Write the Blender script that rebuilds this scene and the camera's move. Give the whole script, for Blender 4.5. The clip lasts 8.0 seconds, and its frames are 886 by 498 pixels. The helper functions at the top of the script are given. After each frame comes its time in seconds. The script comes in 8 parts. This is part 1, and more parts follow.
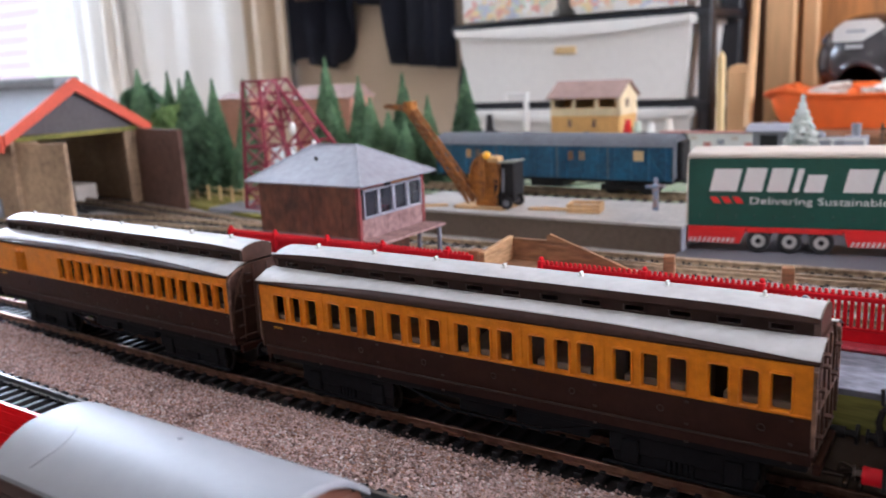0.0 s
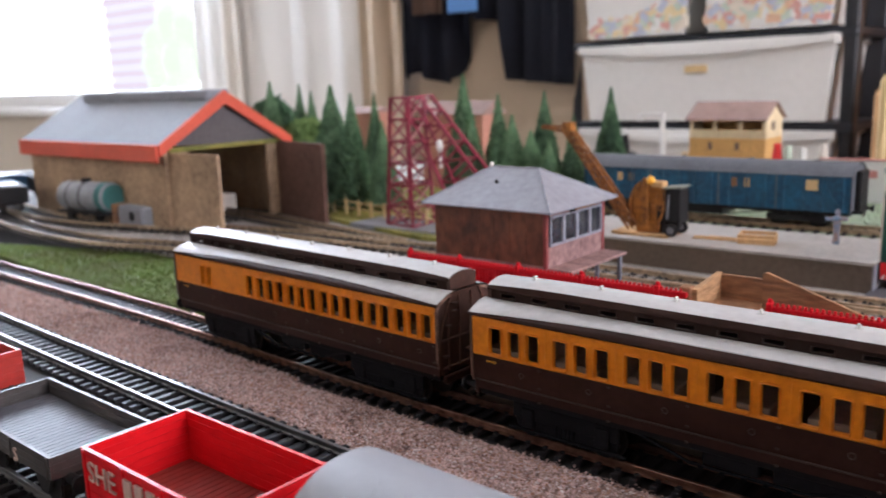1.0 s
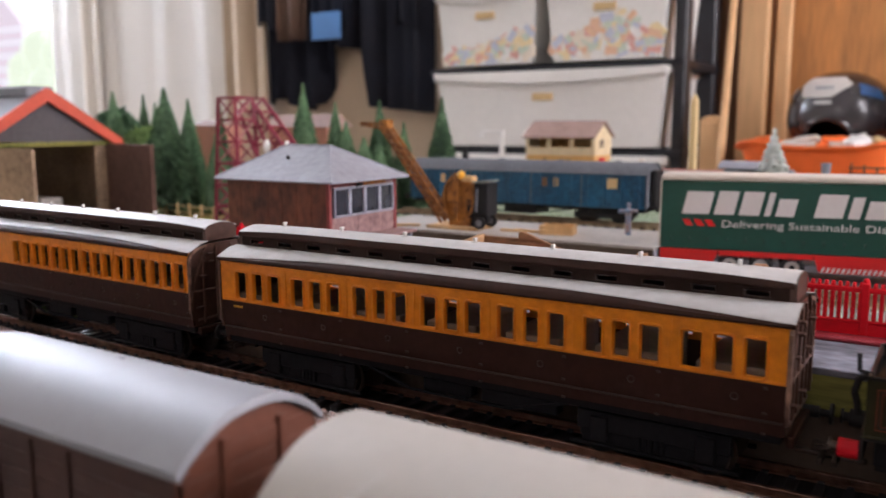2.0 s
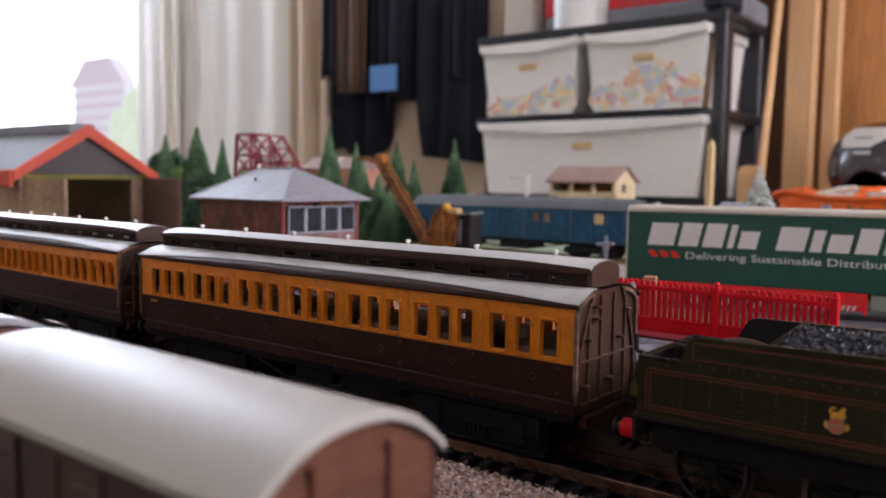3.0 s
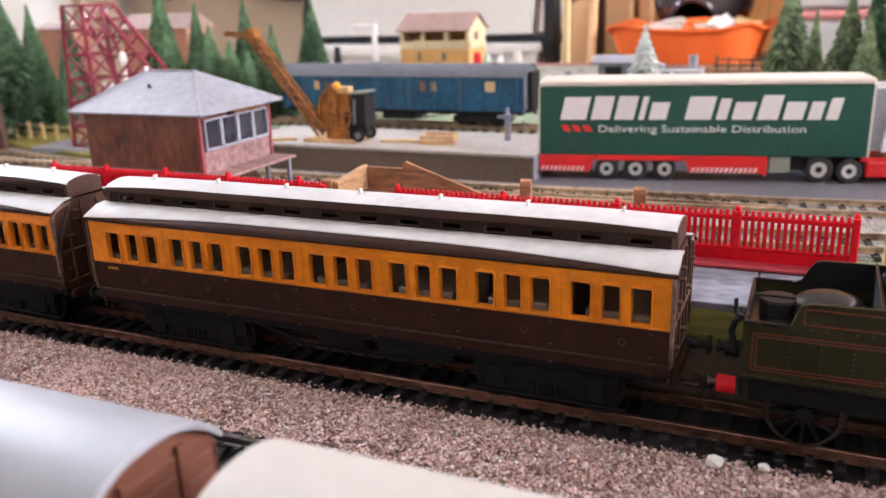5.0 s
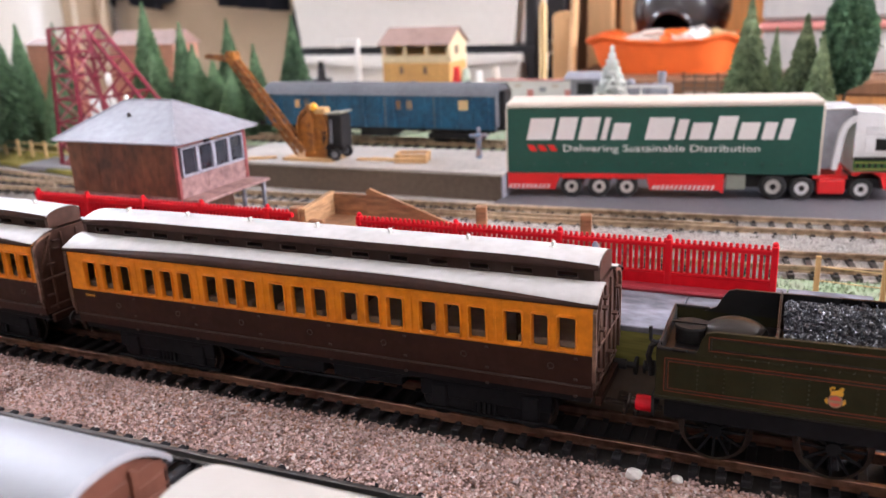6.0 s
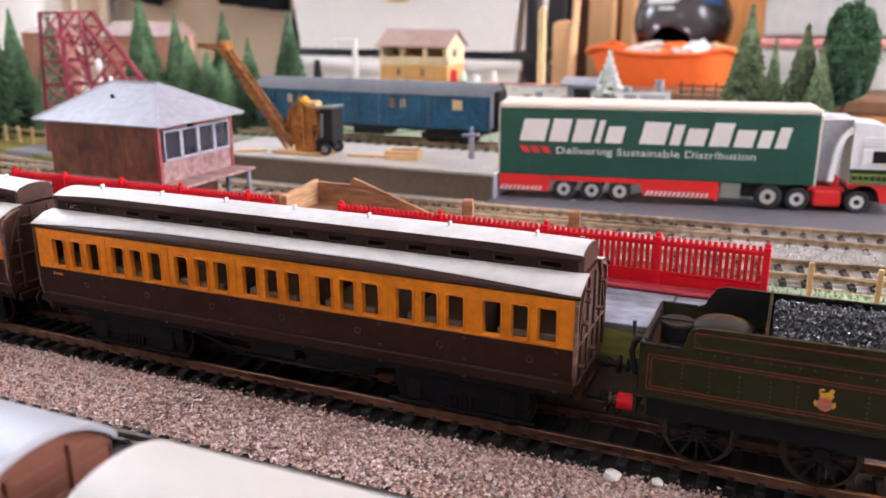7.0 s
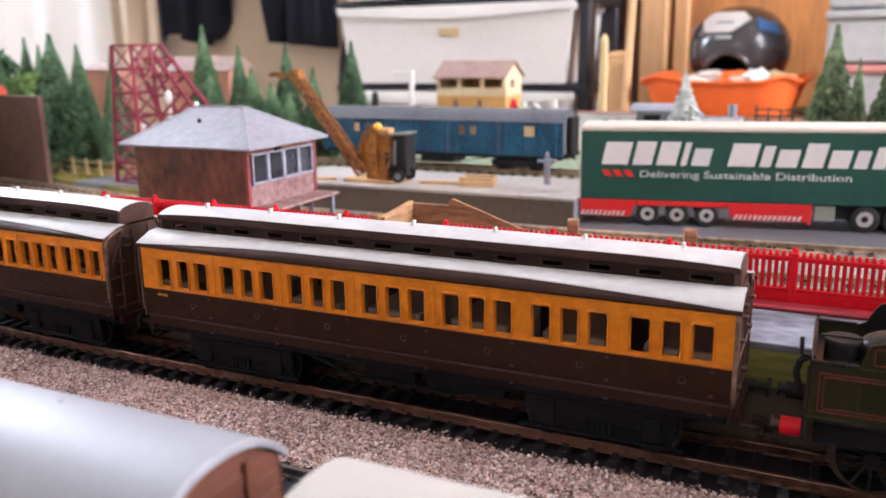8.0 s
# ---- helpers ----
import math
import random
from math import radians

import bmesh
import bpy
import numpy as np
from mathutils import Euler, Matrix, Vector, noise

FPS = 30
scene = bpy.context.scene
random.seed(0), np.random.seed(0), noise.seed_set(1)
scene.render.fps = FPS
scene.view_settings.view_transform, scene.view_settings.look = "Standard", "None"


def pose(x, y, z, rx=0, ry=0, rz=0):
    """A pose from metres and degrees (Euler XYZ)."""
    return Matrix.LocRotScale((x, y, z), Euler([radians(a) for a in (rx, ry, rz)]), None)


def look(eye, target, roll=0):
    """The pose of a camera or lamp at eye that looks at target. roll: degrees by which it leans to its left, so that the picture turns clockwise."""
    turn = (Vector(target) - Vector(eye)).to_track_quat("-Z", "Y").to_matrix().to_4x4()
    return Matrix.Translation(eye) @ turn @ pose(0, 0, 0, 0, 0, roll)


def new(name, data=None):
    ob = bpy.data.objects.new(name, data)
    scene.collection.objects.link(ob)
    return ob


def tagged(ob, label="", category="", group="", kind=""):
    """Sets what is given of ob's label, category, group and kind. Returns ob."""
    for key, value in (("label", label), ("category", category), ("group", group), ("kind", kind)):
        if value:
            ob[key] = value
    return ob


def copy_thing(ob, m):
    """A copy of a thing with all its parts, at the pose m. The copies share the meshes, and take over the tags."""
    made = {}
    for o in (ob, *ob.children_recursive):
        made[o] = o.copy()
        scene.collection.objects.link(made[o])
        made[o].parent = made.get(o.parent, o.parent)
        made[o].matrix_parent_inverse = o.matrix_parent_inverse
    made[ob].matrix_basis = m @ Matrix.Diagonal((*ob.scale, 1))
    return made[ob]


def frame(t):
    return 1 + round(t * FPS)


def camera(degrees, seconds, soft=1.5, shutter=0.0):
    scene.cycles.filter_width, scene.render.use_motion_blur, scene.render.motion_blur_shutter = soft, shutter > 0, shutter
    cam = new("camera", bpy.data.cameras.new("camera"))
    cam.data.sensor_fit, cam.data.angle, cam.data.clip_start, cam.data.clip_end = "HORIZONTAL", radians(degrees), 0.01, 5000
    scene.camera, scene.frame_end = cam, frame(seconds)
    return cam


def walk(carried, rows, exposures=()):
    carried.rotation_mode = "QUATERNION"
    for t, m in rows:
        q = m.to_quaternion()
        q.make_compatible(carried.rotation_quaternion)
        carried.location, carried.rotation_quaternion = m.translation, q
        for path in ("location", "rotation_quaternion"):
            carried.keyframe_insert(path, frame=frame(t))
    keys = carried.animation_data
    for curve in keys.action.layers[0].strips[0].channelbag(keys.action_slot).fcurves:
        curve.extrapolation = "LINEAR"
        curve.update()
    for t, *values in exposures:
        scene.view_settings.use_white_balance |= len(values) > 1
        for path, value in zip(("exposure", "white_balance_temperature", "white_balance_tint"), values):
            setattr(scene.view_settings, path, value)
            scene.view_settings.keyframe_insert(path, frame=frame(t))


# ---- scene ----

cam = camera(56.5, 8.0, shutter=0.18)
cam.data.dof.use_dof = True
cam.data.dof.focus_distance = 0.248
cam.data.dof.aperture_fstop = 18.0
ROWS = [
    (0.0, 0.2213, -0.2182, 0.1271, 34.37, -12.65, -2.88),
    (0.2, 0.2116, -0.2181, 0.1286, 35.21, -12.55, -2.55),
    (0.5, 0.2030, -0.2222, 0.1275, 36.71, -12.14, -1.89),
    (0.7, 0.1917, -0.2276, 0.1304, 37.80, -11.96, -1.45),
    (0.9, 0.1811, -0.2321, 0.1329, 39.40, -11.60, -1.53),
    (1.0, 0.1737, -0.2349, 0.1331, 40.27, -11.53, -1.94),
    (1.2, 0.1612, -0.2374, 0.1320, 40.20, -11.88, -2.60),
    (1.5, 0.1631, -0.2292, 0.1255, 32.41, -12.49, -1.65),
    (1.7, 0.1825, -0.2231, 0.1138, 31.02, -11.28, -0.93),
    (2.8, 0.2824, -0.1993, 0.0856, 38.40, -4.09, 1.38),
    (3.0, 0.2861, -0.1926, 0.0832, 38.05, -4.77, 0.74),
    (3.2, 0.2873, -0.1884, 0.0816, 37.39, -5.18, 0.03),
    (3.5, 0.2773, -0.1934, 0.0904, 35.14, -6.81, 0.59),
    (3.7, 0.2699, -0.1962, 0.1055, 32.60, -7.71, -0.94),
    (4.0, 0.2375, -0.1973, 0.1167, 28.61, -12.82, -0.94),
    (4.2, 0.2276, -0.1943, 0.1147, 25.98, -15.33, -1.80),
    (4.5, 0.2174, -0.1979, 0.1166, 23.38, -17.37, -2.52),
    (4.7, 0.2129, -0.2029, 0.1178, 23.83, -17.11, -1.97),
    (5.8, 0.2310, -0.2166, 0.1296, 24.33, -17.12, -2.18),
    (6.0, 0.2349, -0.2187, 0.1331, 23.68, -17.04, -2.29),
    (6.2, 0.2339, -0.2260, 0.1321, 23.75, -16.63, -1.65),
    (6.5, 0.2342, -0.2182, 0.1269, 23.64, -15.83, -0.77),
    (7.0, 0.2359, -0.2106, 0.1236, 23.28, -16.30, -0.07),
    (7.2, 0.2363, -0.2092, 0.1221, 23.77, -16.63, -0.46),
    (7.5, 0.2306, -0.2132, 0.1259, 25.57, -15.49, -0.81),
    (7.7, 0.2234, -0.2156, 0.1268, 27.64, -14.84, -1.92),
    (8.0, 0.2066, -0.2127, 0.1145, 25.63, -13.67, -0.92),
]
EXPOSURES = [(0.0, 0.05, 5450, 12), (1.0, -0.12, 5700, 13), (1.7, -0.15, 5950, 16), (2.8, -0.55, 5800, 15), (3.5, -0.42, 5850, 15), (4.0, 0.07, 5880, 15.5), (4.3, 0.45, 5900, 16), (8.0, 0.5, 5750, 15)]
walk(cam, [(t, pose(x, y, z, yaw_pitch[1] + 90, 0, yaw_pitch[0]) @ pose(0, 0, 0, 0, 0, roll))
           for t, x, y, z, *yaw_pitch, roll in ROWS], EXPOSURES)

# ---- light ----
world = bpy.data.worlds.new("sky")
scene.world = world
world.use_nodes = True
nt = world.node_tree
sky = nt.nodes.new("ShaderNodeTexSky")
sky.sky_type, sky.sun_disc = "NISHITA", False
sky.sun_elevation, sky.sun_rotation = radians(40), radians(-60)
nt.links.new(sky.outputs[0], nt.nodes["Background"].inputs[0])
nt.nodes["Background"].inputs[1].default_value = 0.06


def window_fill_light(name, m, sx, sy, watts, tint):
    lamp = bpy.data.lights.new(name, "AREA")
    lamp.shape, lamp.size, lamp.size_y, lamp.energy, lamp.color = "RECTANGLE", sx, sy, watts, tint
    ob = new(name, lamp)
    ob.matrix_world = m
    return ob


# daylight by the back window; added warm fill stands behind the viewer, unseen
window_fill_light("window_fill_light", look((-2.52, 1.16, 1.02), (0.0, 0.1, 0.0)), 1.25, 0.66, 80, (0.88, 0.94, 1.0))
window_fill_light("window_fill_light", look((0.3, -1.75, 1.05), (0.1, 0.2, 0.0)), 1.8, 1.1, 4.7, (1.0, 0.80, 0.61))
# side light's window is out of view, inferred from the lit coach end
window_fill_light("window_fill_light", look((1.52, 0.45, 0.85), (-0.1, 0.35, 0.05)), 1.1, 0.9, 34, (1.0, 0.92, 0.87))

# ---- materials ----


def material(name, colour, rough=0.5, metal=0.0, vary=0.15, grain=300.0, stain=25.0, bump=0.15, second=None, coat=0.0, per_piece=0.0, stretch=(1, 1, 1), spec=0.5):
    """A painted, cast or natural surface: fine grain and broad stains in object metres, with relief."""
    m = bpy.data.materials.new(name)
    m.use_nodes = True
    t = m.node_tree
    b = t.nodes["Principled BSDF"]
    co = t.nodes.new("ShaderNodeTexCoord")
    mp = t.nodes.new("ShaderNodeMapping")
    mp.inputs["Scale"].default_value = stretch
    t.links.new(co.outputs["Object"], mp.inputs["Vector"])
    fine, broad = t.nodes.new("ShaderNodeTexNoise"), t.nodes.new("ShaderNodeTexNoise")
    for node, size, detail in ((fine, grain, 4.0), (broad, stain, 3.0)):
        node.inputs["Scale"].default_value, node.inputs["Detail"].default_value = size, detail
        t.links.new(mp.outputs[0], node.inputs["Vector"])
    add = t.nodes.new("ShaderNodeMath")
    add.operation = "ADD"
    t.links.new(fine.outputs[0], add.inputs[0])
    t.links.new(broad.outputs[0], add.inputs[1])
    if per_piece:
        info = t.nodes.new("ShaderNodeObjectInfo")
        geo = t.nodes.new("ShaderNodeNewGeometry")
        both = t.nodes.new("ShaderNodeMath")
        both.operation = "ADD"
        t.links.new(info.outputs["Random"], both.inputs[0])
        t.links.new(geo.outputs["Random Per Island"], both.inputs[1])
        mul = t.nodes.new("ShaderNodeMath")
        mul.operation = "MULTIPLY_ADD"
        mul.inputs[1].default_value, mul.inputs[2].default_value = per_piece, -per_piece
        t.links.new(both.outputs[0], mul.inputs[0])
        add2 = t.nodes.new("ShaderNodeMath")
        t.links.new(add.outputs[0], add2.inputs[0])
        t.links.new(mul.outputs[0], add2.inputs[1])
        add = add2
    ramp = t.nodes.new("ShaderNodeMapRange")
    ramp.inputs["From Min"].default_value, ramp.inputs["From Max"].default_value = 0.65, 1.35
    t.links.new(add.outputs[0], ramp.inputs["Value"])
    mix = t.nodes.new("ShaderNodeMix")
    mix.data_type = "RGBA"
    dark = tuple(c * (1 - vary) for c in (second or colour)) + (1,)
    light = tuple(min(1, c * (1 + vary)) for c in colour) + (1,)
    mix.inputs[6].default_value, mix.inputs[7].default_value = dark, light
    t.links.new(ramp.outputs[0], mix.inputs[0])
    t.links.new(mix.outputs[2], b.inputs["Base Color"])
    rr = t.nodes.new("ShaderNodeMapRange")
    rr.inputs["To Min"].default_value, rr.inputs["To Max"].default_value = max(0.03, rough - 0.1), min(1, rough + 0.1)
    t.links.new(broad.outputs[0], rr.inputs["Value"])
    t.links.new(rr.outputs[0], b.inputs["Roughness"])
    b.inputs["Metallic"].default_value = metal
    b.inputs["Specular IOR Level"].default_value = spec
    b.inputs["Coat Weight"].default_value = coat
    if bump:
        bp = t.nodes.new("ShaderNodeBump")
        bp.inputs["Strength"].default_value, bp.inputs["Distance"].default_value = bump, 0.25 / grain
        t.links.new(fine.outputs[0], bp.inputs["Height"])
        t.links.new(bp.outputs[0], b.inputs["Normal"])
    return m


def glass(name, colour=(1, 1, 1), rough=0.03):
    m = bpy.data.materials.new(name)
    m.use_nodes = True
    b = m.node_tree.nodes["Principled BSDF"]
    b.inputs["Base Color"].default_value = (*colour, 1)
    b.inputs["Roughness"].default_value = rough
    b.inputs["Transmission Weight"].default_value = 1.0
    b.inputs["IOR"].default_value = 1.05
    return m


def glowing(name, colour, strength):
    m = bpy.data.materials.new(name)
    m.use_nodes = True
    b = m.node_tree.nodes["Principled BSDF"]
    b.inputs["Base Color"].default_value = (0.02, 0.02, 0.02, 1)
    b.inputs["Emission Color"].default_value = (*colour, 1)
    b.inputs["Emission Strength"].default_value = strength
    return m


YELLOW = material("ochre_paint", (0.70, 0.228, 0.003), 0.36, vary=0.13, grain=420, stain=130, second=(0.60, 0.178, 0.003), bump=0.26)
BROWN = material("chocolate_paint", (0.034, 0.0142, 0.0102), 0.45, vary=0.3, grain=450, stain=110, bump=0.22, spec=0.16)
# darkened copy of the brown, offsetting bounce from the pale roof
BROWN_DARK = material("darkened_chocolate_paint", (0.020, 0.010, 0.0075), 0.62, vary=0.25, grain=600, stain=60, spec=0.12)
PALER_BROWN = material("paler_brown_paint", (0.05, 0.034, 0.027), 0.45, vary=0.3, grain=500, stain=80, spec=0.3)
END_BROWN = material("worn_end_paint", (0.060, 0.029, 0.020), 0.4, vary=0.35, grain=500, stain=110, bump=0.15)
END_RIB = material("worn_end_ribs", (0.085, 0.044, 0.031), 0.4, vary=0.4, grain=500, stain=160, bump=0.15)
END_EDGE = material("rubbed_end_edge", (0.21, 0.125, 0.090), 0.42, vary=0.45, grain=500, stain=260, second=(0.07, 0.038, 0.028), bump=0.15)
ROOF_GREY = material("roof_paint", (0.50, 0.49, 0.485), 0.44, vary=0.12, grain=320, stain=90, bump=0.14)
BLACK = material("black_plastic", (0.019, 0.018, 0.019), 0.5, vary=0.3, grain=500, bump=0.1, spec=0.22)
BLACK_GLOSS = material("gloss_black", (0.010, 0.010, 0.011), 0.3, vary=0.3, grain=400, bump=0.04, spec=0.3)
STEEL = material("worn_steel", (0.35, 0.33, 0.31), 0.35, metal=1.0, vary=0.2, grain=900)
WHEEL_RIM = material("wheel_rim", (0.085, 0.070, 0.060), 0.45, metal=1.0, vary=0.3, grain=900)
GLASS = glass("window_glass")
DARK_INSIDE = material("dark_interior", (0.17, 0.12, 0.09), 0.7, vary=0.3, grain=300)
RAIL = material("rail_metal", (0.33, 0.180, 0.125), 0.34, metal=0.85, vary=0.35, grain=250, stain=12, second=(0.15, 0.075, 0.048), bump=0.1, coat=0.5)
RAIL_BRIGHT = material("rail_bright", (0.22, 0.21, 0.205), 0.42, metal=1.0, vary=0.2, grain=400, stain=20, bump=0.08)
RAIL_BACK = material("rail_brass", (0.56, 0.43, 0.29), 0.4, metal=0.5, vary=0.3, grain=250, stain=15, second=(0.2, 0.13, 0.08))
SLEEPER = material("sleeper_plastic", (0.021, 0.020, 0.023), 0.55, vary=0.35, grain=500, per_piece=0.15, spec=0.25)
SLEEPER_BROWN = material("sleeper_dusty", (0.032, 0.027, 0.023), 0.7, vary=0.35, grain=500, per_piece=0.2)
STONES = material("pink_ballast", (0.57, 0.415, 0.385), 0.75, vary=0.26, grain=900, stain=60, second=(0.24, 0.148, 0.128), per_piece=0.7, bump=0.2)
STONES_WHITE = material("white_ballast", (0.72, 0.64, 0.63), 0.6, vary=0.12, grain=900, per_piece=0.3)
STONES_BROWN = material("brown_ballast", (0.42, 0.24, 0.17), 0.7, vary=0.2, grain=900, second=(0.24, 0.13, 0.085), per_piece=0.7)
STONES_GREY = material("grey_ballast", (0.56, 0.53, 0.50), 0.9, vary=0.15, grain=900, stain=40, second=(0.36, 0.335, 0.31), per_piece=0.4)
BALLAST_BED = material("ballast_bed", (0.42, 0.30, 0.255), 0.9, vary=0.3, grain=900, stain=40, second=(0.26, 0.175, 0.145), bump=0.5)
DARK_BED = material("dark_trackbed", (0.034, 0.032, 0.033), 0.85, vary=0.4, grain=600, stain=30, bump=0.4)
GREY_BED = material("grey_trackbed", (0.46, 0.43, 0.40), 0.9, vary=0.3, grain=600, stain=18, second=(0.27, 0.25, 0.23), bump=0.5)
GRASS = material("grass_mat", (0.10, 0.17, 0.035), 0.95, vary=0.4, grain=500, stain=20, second=(0.16, 0.15, 0.04), bump=0.7)
GRASS_PALE = material("pale_grass_mat", (0.22, 0.30, 0.17), 0.95, vary=0.3, grain=500, stain=60, second=(0.36, 0.38, 0.30), bump=0.7)
GRASS_YELLOW = material("dry_grass", (0.30, 0.26, 0.06), 0.95, vary=0.35, grain=400, stain=25, second=(0.14, 0.17, 0.04), bump=0.7)
GRASS_FACE = material("green_platform_face", (0.27, 0.26, 0.06), 0.7, vary=0.35, grain=300, stain=60, second=(0.14, 0.13, 0.035), bump=0.5, stretch=(0.25, 1, 2.2))
BOARD = material("baseboard_wood", (0.20, 0.16, 0.12), 0.85, vary=0.3, grain=120, stain=10)
PAVING = material("slate_paving", (0.225, 0.23, 0.275), 0.8, vary=0.35, grain=260, stain=70, second=(0.14, 0.14, 0.17), bump=0.25, stretch=(0.6, 1, 1), spec=0.25)
ROAD = material("dark_road", (0.115, 0.11, 0.125), 0.65, vary=0.25, grain=500, stain=12, bump=0.3)
PLATFORM_TOP = material("platform_top", (0.42, 0.39, 0.36), 0.85, vary=0.2, grain=300, stain=25, bump=0.3)
PLATFORM_SIDE = material("platform_side", (0.13, 0.095, 0.07), 0.8, vary=0.25, grain=300, stain=25, bump=0.4)
RED = material("red_plastic", (0.60, 0.006, 0.015), 0.45, vary=0.12, grain=400, stain=30, bump=0.05, spec=0.2)
CLEAR_GREY = material("clear_box_grey", (0.52, 0.52, 0.51), 0.3, vary=0.06, grain=60, stain=12, second=(0.42, 0.43, 0.44), bump=0.03)
GREY_GREEN = material("dull_grey_green", (0.24, 0.26, 0.22), 0.5, vary=0.1, grain=300)
LID_PINK = material("faded_red_lid", (0.58, 0.24, 0.22), 0.4, vary=0.08, grain=60)
RED_DULL = material("red_base", (0.33, 0.03, 0.045), 0.45, vary=0.25, grain=300, stain=60)
RED_WAGON = material("red_wagon_plastic", (0.62, 0.006, 0.010), 0.42, vary=0.1, grain=300, stain=20, bump=0.06, spec=0.2)
WOOD = material("balsa_wood", (0.33, 0.165, 0.078), 0.7, vary=0.3, grain=150, stain=40, second=(0.19, 0.092, 0.045), stretch=(1, 1, 5), bump=0.3)
# lighter copy of the balsa, painted as lit, for the pen's end panel
WOOD_LIT = material("lit_balsa_wood", (0.46, 0.275, 0.135), 0.7, vary=0.25, grain=150, stain=60, second=(0.33, 0.185, 0.085), stretch=(1, 1, 5), bump=0.3)
WOOD_PALE = material("pale_wood", (0.58, 0.36, 0.16), 0.65, vary=0.2, grain=100, stain=15, stretch=(4, 4, 0.5), bump=0.2)
LEAD_ROOF = material("lead_roof", (0.31, 0.32, 0.37), 0.5, vary=0.08, grain=250, stain=28, second=(0.25, 0.255, 0.29), bump=0.06)
LEAD_DARK = material("engine_grey", (0.20, 0.20, 0.23), 0.5, vary=0.2, grain=300, stain=50)
RUST_WALL = material("rusty_brown_wall", (0.175, 0.070, 0.036), 0.6, vary=0.35, grain=250, stain=60, second=(0.055, 0.025, 0.020), bump=0.3, stretch=(1, 1, 0.7))
PINK_WALL = material("faded_red_wall", (0.34, 0.215, 0.20), 0.65, vary=0.3, grain=300, stain=90, second=(0.18, 0.09, 0.095), bump=0.3)
WHITE_FRAME = material("grey_white_frames", (0.31, 0.32, 0.38), 0.55, vary=0.35, grain=500, stain=120)
PANE_DARK = material("sooty_pane", (0.030, 0.032, 0.042), 0.16, vary=0.4, grain=200, stain=90, bump=0.0, spec=0.8)
DARK_RED_POST = material("corner_post_red", (0.24, 0.05, 0.05), 0.6, vary=0.3, grain=300)
GREEN_TENDER = material("dark_green_paint", (0.023, 0.022, 0.009), 0.42, vary=0.25, grain=500, stain=60, bump=0.08, spec=0.2)
RIVET = material("lighter_green_rivets", (0.033, 0.031, 0.015), 0.35, vary=0.2, grain=500)
FILLER_TOP = material("dusty_black", (0.013, 0.012, 0.012), 0.55, vary=0.3, grain=400, stain=120, spec=0.25)
DOME_BLACK = material("dome_black", (0.020, 0.014, 0.011), 0.27, vary=0.3, grain=400, bump=0.03)
LINING = material("orange_lining", (0.22, 0.036, 0.013), 0.4, vary=0.1, grain=500)
LINING_BLACK = material("black_lining", (0.01, 0.01, 0.01), 0.4, vary=0.1, grain=500)
COAL_SHINE = material("coal_glint", (0.55, 0.57, 0.64), 0.2, metal=0.3, vary=0.3, grain=600, per_piece=0.5)
COAL = material("coal", (0.011, 0.011, 0.015), 0.4, vary=0.5, grain=600, per_piece=0.3, bump=0.2, spec=0.3)
VENT_CLEAR = material("milky_plastic", (0.62, 0.61, 0.59), 0.25, vary=0.1, grain=400, bump=0.02)
CREST_GOLD = material("crest_gold", (0.72, 0.38, 0.03), 0.4, vary=0.1)
CREST_SILVER = material("crest_silver", (0.34, 0.20, 0.13), 0.4, vary=0.2)
CREST_RED = material("crest_red", (0.55, 0.10, 0.07), 0.4, vary=0.1)
CURTAIN_GREEN = material("trailer_green", (0.010, 0.072, 0.052), 0.4, vary=0.12, grain=300, stain=25, bump=0.08)
CAB_GREEN = material("bright_cab_green", (0.050, 0.150, 0.035), 0.35, vary=0.2, grain=300)
CAB_STRIPE = material("dull_yellow_print", (0.36, 0.34, 0.08), 0.4, vary=0.2)
BUCKLE = material("buckle_green", (0.012, 0.045, 0.036), 0.35, vary=0.2, grain=300)
CREAM = material("cream_plastic", (0.67, 0.60, 0.53), 0.45, vary=0.06, grain=300, stain=30)
LETTER = material("white_print", (0.72, 0.68, 0.68), 0.45, vary=0.05)
TRUCK_RED = material("truck_red", (0.68, 0.02, 0.02), 0.3, vary=0.08, coat=0.4)
TRUCK_WHITE = material("truck_white", (0.78, 0.79, 0.82), 0.3, vary=0.05, coat=0.4)
TYRE = material("tyre_rubber", (0.02, 0.02, 0.021), 0.7, vary=0.3, grain=600)
CHROME = material("silver_plastic", (0.66, 0.65, 0.63), 0.4, metal=0.3, vary=0.1)
BLUE = material("faded_blue_paint", (0.010, 0.098, 0.19), 0.45, vary=0.3, grain=300, stain=60, second=(0.006, 0.050, 0.11))
BLUE_ROOF = material("dark_coach_roof", (0.115, 0.122, 0.14), 0.6, vary=0.25, grain=300, stain=30)
BUFF = material("buff_window", (0.66, 0.48, 0.24), 0.5, vary=0.1)
RUST_ORANGE = material("rust_orange", (0.42, 0.16, 0.018), 0.6, vary=0.35, grain=350, stain=120, second=(0.16, 0.055, 0.014), bump=0.3)
RUST_DARK = material("dark_rust", (0.30, 0.11, 0.020), 0.65, vary=0.4, grain=350, stain=140, second=(0.10, 0.040, 0.016), bump=0.3)
YARD = material("sooty_yard", (0.17, 0.16, 0.155), 0.9, vary=0.35, grain=500, stain=25, second=(0.09, 0.085, 0.08), bump=0.4)
LAMP_YELLOW = material("bright_yellow", (0.85, 0.42, 0.02), 0.4, vary=0.1)
GIRDER = material("crimson_girder", (0.24, 0.025, 0.05), 0.45, vary=0.25, grain=300, stain=60)
